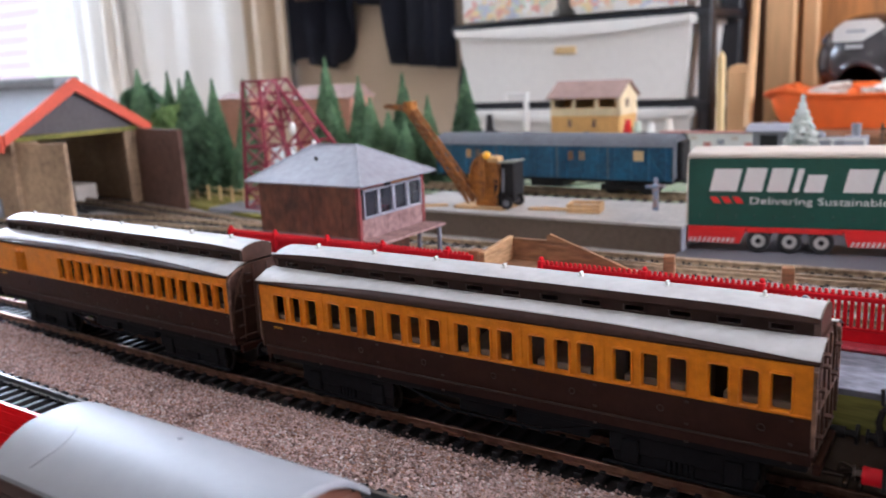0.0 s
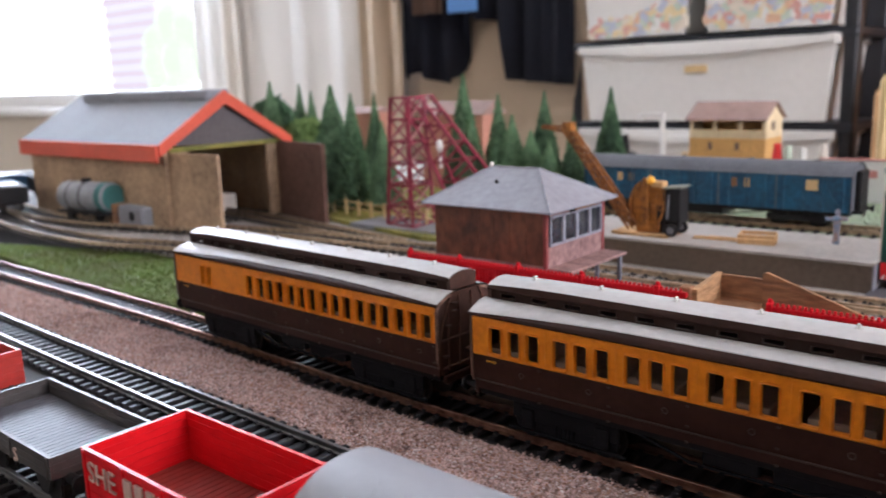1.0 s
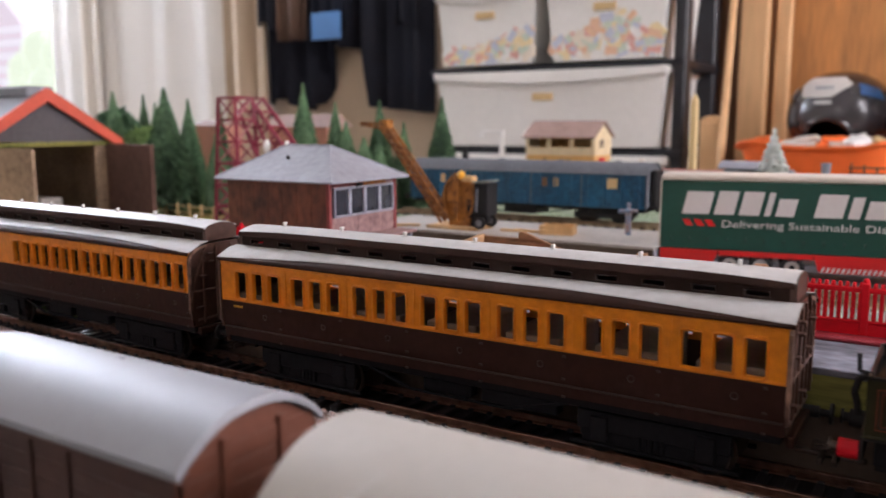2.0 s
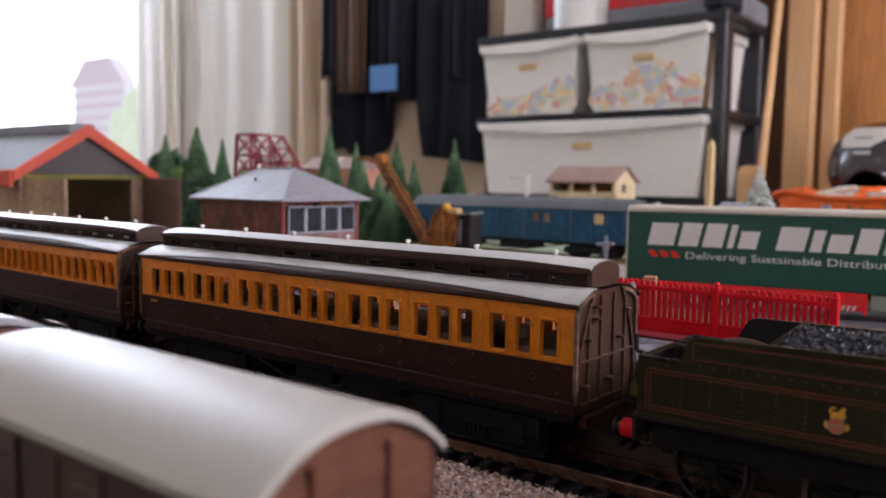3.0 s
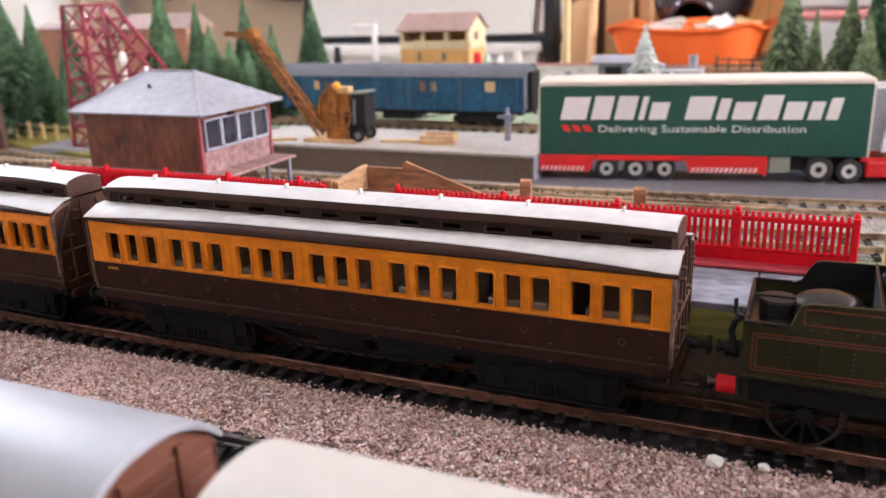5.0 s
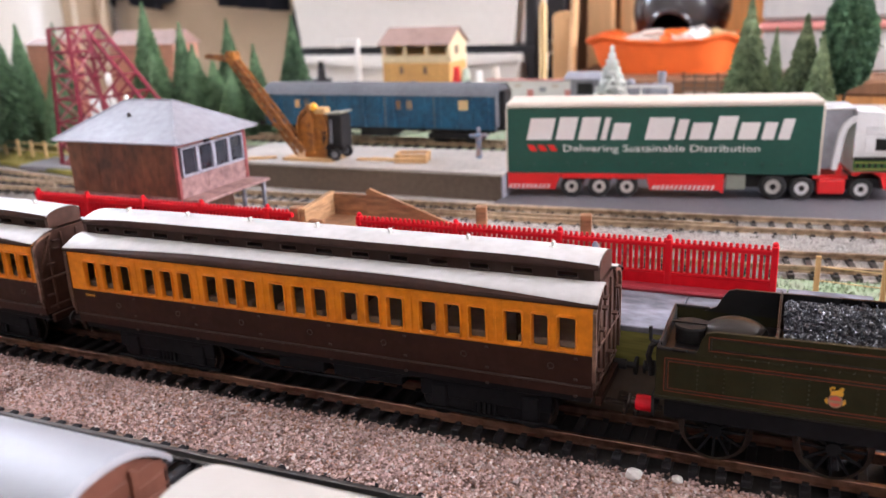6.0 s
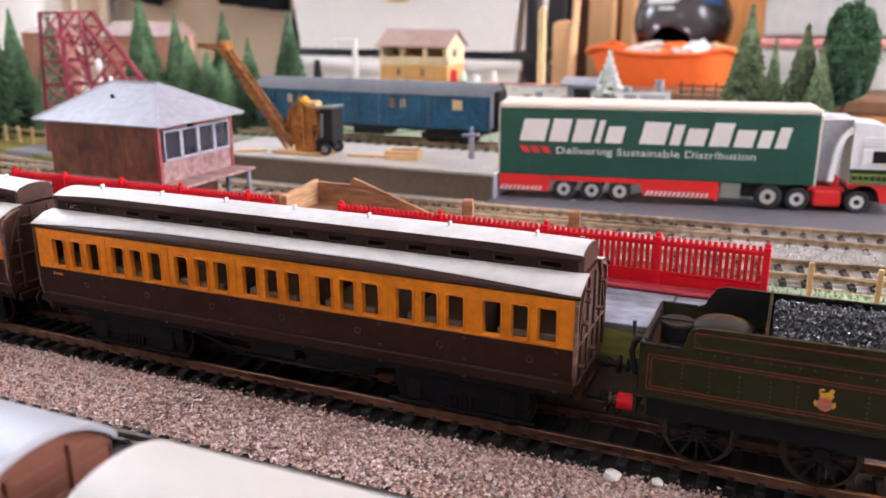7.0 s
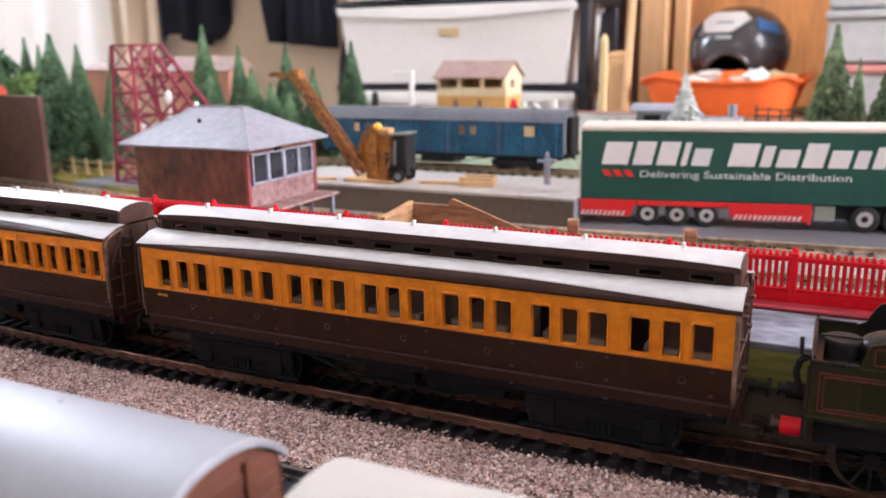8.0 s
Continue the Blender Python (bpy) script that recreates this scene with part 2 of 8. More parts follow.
GIRDER_PALE = material("pale_girder", (0.42, 0.17, 0.17), 0.55, vary=0.25, grain=300, stain=60)
SHED_WALL = material("shed_plaster", (0.47, 0.33, 0.205), 0.8, vary=0.25, grain=300, stain=25, second=(0.30, 0.20, 0.13), bump=0.3)
SHED_DOOR = material("shed_door_brown", (0.155, 0.085, 0.065), 0.8, vary=0.3, grain=200, stain=25, bump=0.3)
SHED_RED = material("shed_orange_red", (0.68, 0.11, 0.06), 0.6, vary=0.12, grain=300, stain=30)
SHED_ROOF = material("shed_slate", (0.27, 0.28, 0.31), 0.7, vary=0.15, grain=300, stain=20, bump=0.2)
SHED_GABLE = material("shed_gable_dark", (0.11, 0.10, 0.105), 0.8, vary=0.25, grain=300, stain=25)
FIR = material("fir_needles", (0.155, 0.262, 0.138), 0.9, vary=0.3, grain=200, stain=40, second=(0.082, 0.160, 0.086), per_piece=0.4)
FIR_BRIGHT = material("fir_needles_grey", (0.24, 0.31, 0.17), 0.9, vary=0.3, grain=200, stain=40, second=(0.13, 0.19, 0.10), per_piece=0.4)
LEAF = material("leaf_clumps", (0.17, 0.26, 0.085), 0.9, vary=0.4, grain=200, stain=40, second=(0.10, 0.16, 0.05), per_piece=0.4)
LEAF_DARK = material("leaf_clumps_dark", (0.10, 0.19, 0.10), 0.9, vary=0.4, grain=200, second=(0.05, 0.13, 0.07), per_piece=0.4)
SNOW = material("frosted_needles", (0.92, 0.92, 0.91), 0.9, vary=0.05, grain=200, second=(0.66, 0.69, 0.64), per_piece=0.5)
TRUNK = material("twig_brown", (0.07, 0.045, 0.03), 0.9, vary=0.3)
HOUSE_WALL = material("cream_stone_wall", (0.72, 0.60, 0.38), 0.7, vary=0.15, grain=200, stain=40)
HOUSE_BASE = material("amber_plinth", (0.62, 0.36, 0.12), 0.7, vary=0.15, grain=200, stain=40)
HOUSE_ROOF = material("brown_tile_roof", (0.33, 0.22, 0.19), 0.7, vary=0.2, grain=200, stain=40)
VAN_GREY = material("van_roof_grey", (0.27, 0.275, 0.30), 0.5, vary=0.04, grain=400, stain=20, bump=0.015)
VAN_CREAM = material("van_roof_cream", (0.42, 0.395, 0.36), 0.5, vary=0.04, grain=400, stain=20, bump=0.015)
# van brown darkened: the shadow on the near sides is in the colour
VAN_SIDE_SHADED = material("shaded_van_side", (0.065, 0.032, 0.026), 0.5, vary=0.2, grain=300, stain=40)
# black made darker to hold the shadow under the coaches and tender
SHADED_BLACK = material("shaded_black", (0.011, 0.011, 0.013), 0.7, vary=0.3, grain=500, spec=0.08)
VAN_BROWN = material("van_bauxite", (0.145, 0.054, 0.033), 0.45, vary=0.15, grain=300, stain=40)
WAGON_GREY = material("wagon_grey", (0.066, 0.058, 0.055), 0.5, vary=0.3, grain=300, stain=90)
WASHED_BRICK = material("washed_brick", (0.52, 0.25, 0.18), 0.8, vary=0.2, grain=200, stain=40)
RED_FADED = material("faded_wagon_red", (0.42, 0.028, 0.018), 0.5, vary=0.2, grain=300, stain=60)
LETTER_DULL = material("worn_cream_print", (0.56, 0.40, 0.34), 0.5, vary=0.2, grain=500)
TANK_GREY = material("dull_tank_grey", (0.27, 0.285, 0.31), 0.45, vary=0.25, grain=300, stain=80)
RED_FLOOR = material("dusty_red_floor", (0.22, 0.024, 0.017), 0.6, vary=0.25, grain=300, stain=40)
WAGON_FLOOR = material("wagon_floor", (0.085, 0.085, 0.10), 0.58, vary=0.25, grain=300, stain=40)
FIGURE = material("figure_paint", (0.10, 0.22, 0.36), 0.6, vary=0.2, grain=300, stain=220, second=(0.48, 0.26, 0.18))
WHITE_PLASTIC = material("white_plastic", (0.80, 0.79, 0.77), 0.45, vary=0.05)
WALL_PAINT = material("cream_wall_paint", (0.66, 0.59, 0.50), 0.9, vary=0.05, grain=60, stain=2, bump=0.1)
CEILING_PAINT = material("ceiling_white", (0.80, 0.79, 0.76), 0.9, vary=0.03, grain=60, stain=2)
CARPET = material("carpet", (0.25, 0.21, 0.18), 0.95, vary=0.2, grain=200, stain=4)
CURTAIN = material("linen_curtain", (0.78, 0.74, 0.68), 0.85, vary=0.07, grain=400, stain=5, bump=0.1)
CURTAIN_TAN = material("tan_cloth", (0.52, 0.40, 0.28), 0.85, vary=0.1, grain=400, stain=5)
CURTAIN_FOLD = material("beige_cloth", (0.72, 0.65, 0.56), 0.85, vary=0.1, grain=400, stain=5)
CLOTH = material("navy_cloth", (0.014, 0.015, 0.026), 0.9, vary=0.3, grain=300, stain=10)
CLOTH_BROWN = material("brown_cloth", (0.10, 0.055, 0.035), 0.9, vary=0.2, grain=300, stain=10)
CLOTH_BLUE = material("blue_label_cloth", (0.10, 0.24, 0.52), 0.8, vary=0.1)
CLEAR_TUB = material("frosted_drawer", (0.80, 0.785, 0.75), 0.35, vary=0.04, grain=100, stain=8, bump=0.03)
TOWER_BLACK = material("black_tower_frame", (0.012, 0.013, 0.018), 0.4, vary=0.2, grain=100)
PLY = material("plywood_panel", (0.62, 0.27, 0.080), 0.6, vary=0.14, grain=40, stain=5, second=(0.46, 0.21, 0.070), stretch=(6, 6, 0.6), bump=0.08)
TIMBER = material("timber_plank", (0.70, 0.43, 0.21), 0.6, vary=0.15, grain=40, stain=6, stretch=(6, 6, 0.5), bump=0.1)
TIMBER_DARK = material("timber_dark", (0.20, 0.095, 0.045), 0.6, vary=0.2, grain=40, stain=6, stretch=(6, 6, 0.5))
ORANGE_BAG = material("orange_bag", (0.92, 0.17, 0.025), 0.5, vary=0.12, grain=60, stain=20, bump=0.3)
HELMET_BLACK = material("helmet_black", (0.035, 0.031, 0.036), 0.25, vary=0.2, grain=60, coat=0.5)
HELMET_WHITE = material("helmet_white", (0.62, 0.60, 0.57), 0.3, vary=0.05)
HELMET_BLUE = material("helmet_blue", (0.05, 0.16, 0.42), 0.3, vary=0.1)
TOY_BLUE = material("toy_bricks_cool", (0.50, 0.57, 0.70), 0.6, vary=0.12, grain=30, stain=70, second=(0.60, 0.70, 0.58), per_piece=0.8, bump=0)
OUTSIDE = glowing("bright_outdoors", (1.0, 1.0, 1.0), 6.0)
# house and bush emit light of their own in place of daylight
GLOW_BRICK = glowing("house_glow", (1.0, 0.92, 0.92), 1.12)
GLOW_COURSE = glowing("course_glow", (1.0, 0.84, 0.86), 0.98)
GLOW_GREEN = glowing("garden_glow", (0.93, 1.0, 0.72), 1.12)

# ---- building blocks ----


def part(name, bm, mat, parent=None, label="", smooth=False):
    """One mesh object, under its thing or part."""
    bmesh.ops.recalc_face_normals(bm, faces=bm.faces[:])
    me = bpy.data.meshes.new(name)
    bm.to_mesh(me)
    bm.free()
    me.materials.append(mat)
    if smooth:
        for p in me.polygons:
            p.use_smooth = True
        me.set_sharp_from_angle(angle=radians(40))
    ob = new(name, me)
    if parent is not None:
        ob.parent = parent
    if label:
        tagged(ob, label)
    return ob


def share(ob, name, m, parent):
    """Another object on the same mesh."""
    o = new(name, ob.data)
    o.parent = parent
    o.matrix_basis = m
    return o


def thing(name, label, category, group="", m=None):
    ob = new(name)
    ob.empty_display_size = 0.01
    if m is not None:
        ob.matrix_basis = m
    return tagged(ob, label, category, group)


def box(bm, x0, x1, y0, y1, z0, z1, b=0.0, m=None):
    """A box, with its edges chamfered by b."""
    c = ((x0 + x1) / 2, (y0 + y1) / 2, (z0 + z1) / 2)
    h = ((x1 - x0) / 2, (y1 - y0) / 2, (z1 - z0) / 2)
    b = min(b, min(h) * 0.8)
    put = {}

    def vert(s, a):
        co = Vector([c[i] + s[i] * (h[i] - (b if i != a else 0)) for i in range(3)])
        return bm.verts.new(m @ co if m is not None else co)
    signs = [(i, j, k) for i in (-1, 1) for j in (-1, 1) for k in (-1, 1)]
    if b <= 0:
        for s in signs:
            v = vert(s, 0)
            for a in range(3):
                put[s, a] = v
    else:
        for s in signs:
            for a in range(3):
                put[s, a] = vert(s, a)
    for a in range(3):
        u, w = [i for i in range(3) if i != a]
        for sa in (-1, 1):
            ring = []
            for su, sw in ((-1, -1), (1, -1), (1, 1), (-1, 1)):
                s = [0, 0, 0]
                s[a], s[u], s[w] = sa, su, sw
                ring.append(put[tuple(s), a])
            bm.faces.new(ring)
    if b > 0:
        for a in range(3):
            u, w = [i for i in range(3) if i != a]
            for su in (-1, 1):
                for sw in (-1, 1):
                    s0, s1 = [0, 0, 0], [0, 0, 0]
                    s0[a], s1[a] = -1, 1
                    s0[u] = s1[u] = su
                    s0[w] = s1[w] = sw
                    bm.faces.new([put[tuple(s0), u], put[tuple(s1), u], put[tuple(s1), w], put[tuple(s0), w]])
        for s in signs:
            bm.faces.new([put[s, 0], put[s, 1], put[s, 2]])
    return bm


def rod(bm, p0, p1, r0, r1=None, n=12):
    """A round bar between two places, capped."""
    p0, p1 = Vector(p0), Vector(p1)
    r1 = r0 if r1 is None else r1
    q = (p1 - p0).to_track_quat("Z", "Y")
    rings = []
    for p, r in ((p0, r0), (p1, r1)):
        rings.append([bm.verts.new(p + q @ Vector((r * math.cos(2 * math.pi * i / n), r * math.sin(2 * math.pi * i / n), 0))) for i in range(n)])
    for i in range(n):
        bm.faces.new([rings[0][i], rings[0][(i + 1) % n], rings[1][(i + 1) % n], rings[1][i]])
    bm.faces.new(rings[0])
    bm.faces.new(rings[1])
    return bm


def bar(bm, p0, p1, w, h=None):
    """A square bar between two places."""
    p0, p1 = Vector(p0), Vector(p1)
    q = (p1 - p0).to_track_quat("X", "Z").to_matrix().to_4x4()
    ln, h = (p1 - p0).length, h or w
    return box(bm, 0, ln, -w / 2, w / 2, -h / 2, h / 2, 0, Matrix.Translation(p0) @ q)


def plate(bm, pts, a0, a1, axis="y"):
    """A flat outline with thickness from a0 to a1 along an axis."""
    def at(p, a):
        return {"x": (a, p[0], p[1]), "y": (p[0], a, p[1]), "z": (p[0], p[1], a)}[axis]
    lo = [bm.verts.new(at(p, a0)) for p in pts]
    hi = [bm.verts.new(at(p, a1)) for p in pts]
    n = len(pts)
    bm.faces.new(lo)
    bm.faces.new(hi[::-1])
    for i in range(n):
        bm.faces.new([lo[i], lo[(i + 1) % n], hi[(i + 1) % n], hi[i]])
    return bm


def loft(bm, rings, closed=False, caps=False):
    """Faces between rows of places."""
    rows = [[bm.verts.new(p) for p in r] for r in rings]
    n = len(rows[0])
    for a, b in zip(rows, rows[1:]):
        for i in range(n if closed else n - 1):
            bm.faces.new([a[i], a[(i + 1) % n], b[(i + 1) % n], b[i]])
    if caps:
        bm.faces.new(rows[0])
        bm.faces.new(rows[-1][::-1])
    return bm


def ball(bm, centre, r, seg=16, squash=(1, 1, 1)):
    m = Matrix.Translation(centre) @ Matrix.Diagonal((r * squash[0], r * squash[1], r * squash[2], 1))
    bmesh.ops.create_uvsphere(bm, u_segments=seg, v_segments=max(6, seg // 2), radius=1, matrix=m)
    return bm


def lettering(name, words, size, m, mat, parent, depth=0.0002):
    cu = bpy.data.curves.new(name, "FONT")
    cu.body, cu.size, cu.extrude, cu.resolution_u = words, size, depth, 3
    tmp = bpy.data.objects.new(name, cu)
    me = bpy.data.meshes.new_from_object(tmp)
    bpy.data.objects.remove(tmp)
    me.materials.append(mat)
    ob = new(name, me)
    ob.parent = parent
    ob.matrix_basis = m
    return ob


def stuff_mesh(name, verts, faces, mat, label, category, parent=None):
    me = bpy.data.meshes.new(name)
    me.from_pydata(verts, [], faces)
    me.materials.append(mat)
    ob = new(name, me)
    if parent is not None:
        ob.parent = parent
        ob["kind"] = "stuff"
        return ob
    return tagged(ob, label, category, kind="stuff")


def gravel(name, label, mat, count, where, size, seed):
    """Loose angular stones, thrown where the function where(u, v) puts them."""
    rng = np.random.default_rng(seed)
    base = np.array([(1, 0, 0), (-1, 0, 0), (0, 1, 0), (0, -1, 0), (0, 0, 1), (0, 0, -1)], float)
    tris = np.array([(0, 2, 4), (2, 1, 4), (1, 3, 4), (3, 0, 4), (2, 0, 5), (1, 2, 5), (3, 1, 5), (0, 3, 5)])
    uv = rng.random((count, 2))
    places = where(uv[:, 0], uv[:, 1], rng)
    k = len(places)
    r = size * (0.55 + 0.9 * rng.random((k, 1, 1)))
    v = base[None] * (0.6 + 0.6 * rng.random((k, 6, 1))) + 0.25 * rng.standard_normal((k, 6, 3))
    ang = rng.random(k) * 6.283
    c, s = np.cos(ang), np.sin(ang)
    x = v[:, :, 0] * c[:, None] - v[:, :, 1] * s[:, None]
    y = v[:, :, 0] * s[:, None] + v[:, :, 1] * c[:, None]
    v = np.stack((x, y, v[:, :, 2] * 0.75), 2) * r + places[:, None, :]
    f = (tris[None] + 6 * np.arange(k)[:, None, None]).reshape(-1, 3)
    return stuff_mesh(name, v.reshape(-1, 3).tolist(), f.tolist(), mat, label, "gravel")


def flat(name, pts, z0, z1, mat, label, category):
    """A slab of the setting with the outline pts."""
    bm = plate(bmesh.new(), pts, z0, z1, "z")
    return tagged(part(name, bm, mat), label, category, kind="structure")


def rect(x0, x1, y0, y1):
    return [(x0, y0), (x1, y0), (x1, y1), (x0, y1)]


# ---- the room ----
TABLE_X0, TABLE_X1, TABLE_Y0, TABLE_Y1 = -1.25, 0.75, -0.34, 0.74
FLOOR_Z, CEIL_Z = -0.80, 1.55
flat("floor", rect(-3.9, 1.7, -1.9, 1.34), FLOOR_Z - 0.1, FLOOR_Z, CARPET, "plain brown carpeted room floor", "floor")
flat("ceiling", rect(-3.9, 1.7, -1.9, 1.34), CEIL_Z, CEIL_Z + 0.1, CEILING_PAINT, "plain white painted ceiling", "ceiling")


def wall_with_opening(name, x0, x1, z0, z1, ox0, ox1, oz0, oz1, y0, y1, mat, label):
    bm = bmesh.new()
    box(bm, x0, ox0, y0, y1, z0, z1)
    box(bm, ox1, x1, y0, y1, z0, z1)
    box(bm, ox0, ox1, y0, y1, z0, oz0)
    box(bm, ox0, ox1, y0, y1, oz1, z1)
    return tagged(part(name, bm, mat), label, "wall", kind="structure")


wall_with_opening("wall_north", -3.9, 1.7, FLOOR_Z, CEIL_Z, -3.72, -1.70, 0.085, 1.38, 1.20, 1.32, WALL_PAINT, "cream painted wall with a bright window")
wall_with_opening("wall_south", -3.9, 1.7, FLOOR_Z, CEIL_Z, -0.65, 1.25, 0.45, 1.50, -1.9, -1.78, WALL_PAINT, "cream painted wall with an unseen window")
bm = bmesh.new()
for y0, y1, z0, z1 in ((-1.78, -0.15, FLOOR_Z, CEIL_Z), (1.05, 1.20, FLOOR_Z, CEIL_Z), (-0.15, 1.05, FLOOR_Z, 0.35), (-0.15, 1.05, 1.35, CEIL_Z)):
    box(bm, 1.6, 1.7, y0, y1, z0, z1)
tagged(part("wall_east", bm, WALL_PAINT), "cream painted wall with an unseen window", "wall", kind="structure")
for nm, x0, x1 in (("wall_west", -3.9, -3.8),):
    bm = box(bmesh.new(), x0, x1, -1.78, 1.20, FLOOR_Z, CEIL_Z)
    tagged(part(nm, bm, WALL_PAINT), "plain cream painted wall", "wall", kind="structure")


def boards(parent, spans, mat, bevel=0.0002, name="plank"):
    """Separate planks, one object each."""
    for s in spans:
        part(name, box(bmesh.new(), *s, bevel), mat, parent)


def window_unit(name, x0, x1, z0, z1, y, label):
    w = thing(name, label, "window")
    w["kind"] = "structure"
    bm = bmesh.new()
    t = 0.05
    box(bm, x0, x1, y - 0.03, y + 0.03, z0, z0 + t, 0.004)
    box(bm, x0, x1, y - 0.03, y + 0.03, z1 - t, z1, 0.004)
    box(bm, x0, x0 + t, y - 0.03, y + 0.03, z0 + t, z1 - t, 0.004)
    box(bm, x1 - t, x1, y - 0.03, y + 0.03, z0 + t, z1 - t, 0.004)
    part("window_frame", bm, WHITE_PLASTIC, w)
    part("window_sill", box(bmesh.new(), x0 - 0.03, x1 + 0.03, y - 0.12, y - 0.03, z0 - 0.03, z0, 0.006), WHITE_PLASTIC, w)
    pane = part("pane", box(bmesh.new(), x0 + t, x1 - t, y - 0.002, y + 0.002, z0 + t, z1 - t), GLASS, w)
    pane.visible_shadow = False
    return w


window_unit("window_1", -3.72, -1.70, 0.085, 1.38, 1.26, "white-framed window full of bright daylight")
w3 = window_unit("window_3", -0.60, 0.60, 0.35, 1.35, 0.0, "white-framed window in the side wall")
w3.matrix_basis = pose(1.65, 0.45, 0, 0, 0, 90)
# window added out of view to carry the fill lamp
window_unit("unseen_window", -0.65, 1.25, 0.45, 1.50, -1.84, "white-framed window added out of view behind the viewer")
bm = box(bmesh.new(), -18, 2.0, 4.0, 4.02, -4, 8)
tagged(part("backdrop", bm, OUTSIDE), "bright white sky outside the window", "sky", kind="structure")
nh = thing("neighbour_house", "brick house outside the window, glowing for its daylight", "house")
part("house_wall", box(bmesh.new(), -6.85, -6.05, 3.6, 3.7, -1, 0.85), GLOW_BRICK, nh)
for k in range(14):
    part("brick_course", box(bmesh.new(), -6.86, -6.04, 3.59, 3.60, -0.55 + k * 0.10, -0.49 + k * 0.10), GLOW_COURSE, nh)
part("house_roof", plate(bmesh.new(), [(-6.9, 0.85), (-6.0, 0.85), (-6.25, 1.08), (-6.65, 1.08)], 3.58, 3.7, "y"), GLOW_COURSE, nh)
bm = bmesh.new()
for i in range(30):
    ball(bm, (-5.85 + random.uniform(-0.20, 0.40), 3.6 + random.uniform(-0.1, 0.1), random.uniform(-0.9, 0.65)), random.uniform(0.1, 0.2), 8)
tagged(part("garden_bush", bm, GLOW_GREEN), "green bush outside the window, glowing for its daylight", "bush")

# the layout's table
bm = box(bmesh.new(), TABLE_X0, TABLE_X1, TABLE_Y0, TABLE_Y1, -0.02, 0.0, 0.003)
table = thing("layout_table", "brown wooden baseboard table carrying the model railway", "table")
part("tabletop", bm, BOARD, table)
for x in (TABLE_X0 + 0.06, TABLE_X1 - 0.06):
    for y in (TABLE_Y0 + 0.06, TABLE_Y1 - 0.06):
        part("leg", box(bmesh.new(), x - 0.03, x + 0.03, y - 0.03, y + 0.03, FLOOR_Z, -0.02, 0.004), BOARD, table)

# ---- the layout's ground ----
RAIL_Z = 0.009
BACK_Z = 0.0135
flat("ground", rect(TABLE_X0, TABLE_X1, TABLE_Y0 + 0.01, 0.10), 0.0, 0.003, DARK_BED, "dark scenic ground of the layout under the front tracks", "ground")
flat("ballast_bed", [(-1.2, -0.020), (-0.55, -0.0365), (-0.05, -0.0488), (0.72, -0.0488), (0.72, -0.020), (-1.2, -0.008)], 0.003, 0.0052, BALLAST_BED, "pinkish brown ballast bed between the front tracks", "ground")
flat("back_ground", rect(TABLE_X0, TABLE_X1, 0.10, TABLE_Y1), 0.0, BACK_Z - 0.004, GREY_BED, "pale grey ballasted ground of the station yard", "ground")
flat("yard_ground", [(-1.24, 0.10), (-0.64, 0.10), (-0.60, 0.20), (-0.58, 0.34), (-0.70, 0.60), (-1.24, 0.60)], 0.003, BACK_Z - 0.0030, YARD, "sooty dark grey ground of the far yard", "ground")
flat("road", [(0.068, 0.226), (0.30, 0.236), (0.75, 0.275), (0.75, 0.335), (0.068, 0.335)], BACK_Z - 0.004, 0.0116, ROAD, "smooth dark grey model roadway", "road")


def grass_patch(name, pts, z, mat, label, tufts, seed):
    """A grass mat with short standing fibres."""
    flat(name, pts, z - 0.003, z, mat, label, "grass")
    rng = random.Random(seed)
    xs, ys = [p[0] for p in pts], [p[1] for p in pts]
    verts, faces = [], []
    n = len(pts)
    while len(faces) < tufts:
        x, y = rng.uniform(min(xs), max(xs)), rng.uniform(min(ys), max(ys))
        inside = False
        for i in range(n):
            (xa, ya), (xb, yb) = pts[i], pts[(i + 1) % n]
            if (ya > y) != (yb > y) and x < (xb - xa) * (y - ya) / (yb - ya) + xa:
                inside = not inside
        if inside:
            a, h, w = rng.uniform(0, 6.28), rng.uniform(0.0008, 0.0022), 0.0005
            k = len(verts)
            verts += [(x - w * math.cos(a), y - w * math.sin(a), z), (x + w * math.cos(a), y + w * math.sin(a), z),
                      (x + rng.uniform(-0.001, 0.001), y + rng.uniform(-0.001, 0.001), z + h)]
            faces.append((k, k + 1, k + 2))
    stuff_mesh("grass", verts, faces, mat, label, "grass")


grass_patch("grass_field", [(-0.62, 0.040), (-0.44, 0.022), (-0.20, 0.022), (-0.125, 0.020), (-0.125, 0.060), (-0.26, 0.075), (-0.40, 0.103), (-0.56, 0.055)],
            0.0085, GRASS, "green grass mat beside the curving track", 9000, 1)
grass_patch("grass_verge", [(0.19, 0.085), (0.74, 0.085), (0.74, 0.190), (0.30, 0.149), (0.19, 0.138)], BACK_Z - 0.001, GRASS_PALE, "pale green grass verge beside the back track", 14000, 2)
grass_patch("dry_grass_bank", [(-0.66, 0.36), (-0.48, 0.297), (-0.36, 0.262), (-0.25, 0.240), (-0.16, 0.262), (-0.16, 0.46), (-0.66, 0.50)],
            BACK_Z, GRASS_YELLOW, "yellowish dry grass under the fir trees", 9000, 3)
flat("raised_ground", [(-0.21, 0.329), (0.74, 0.337), (0.74, 0.56), (-0.21, 0.56)], 0.003, 0.0228, GREY_BED, "raised grey ground behind the goods platform", "ground")
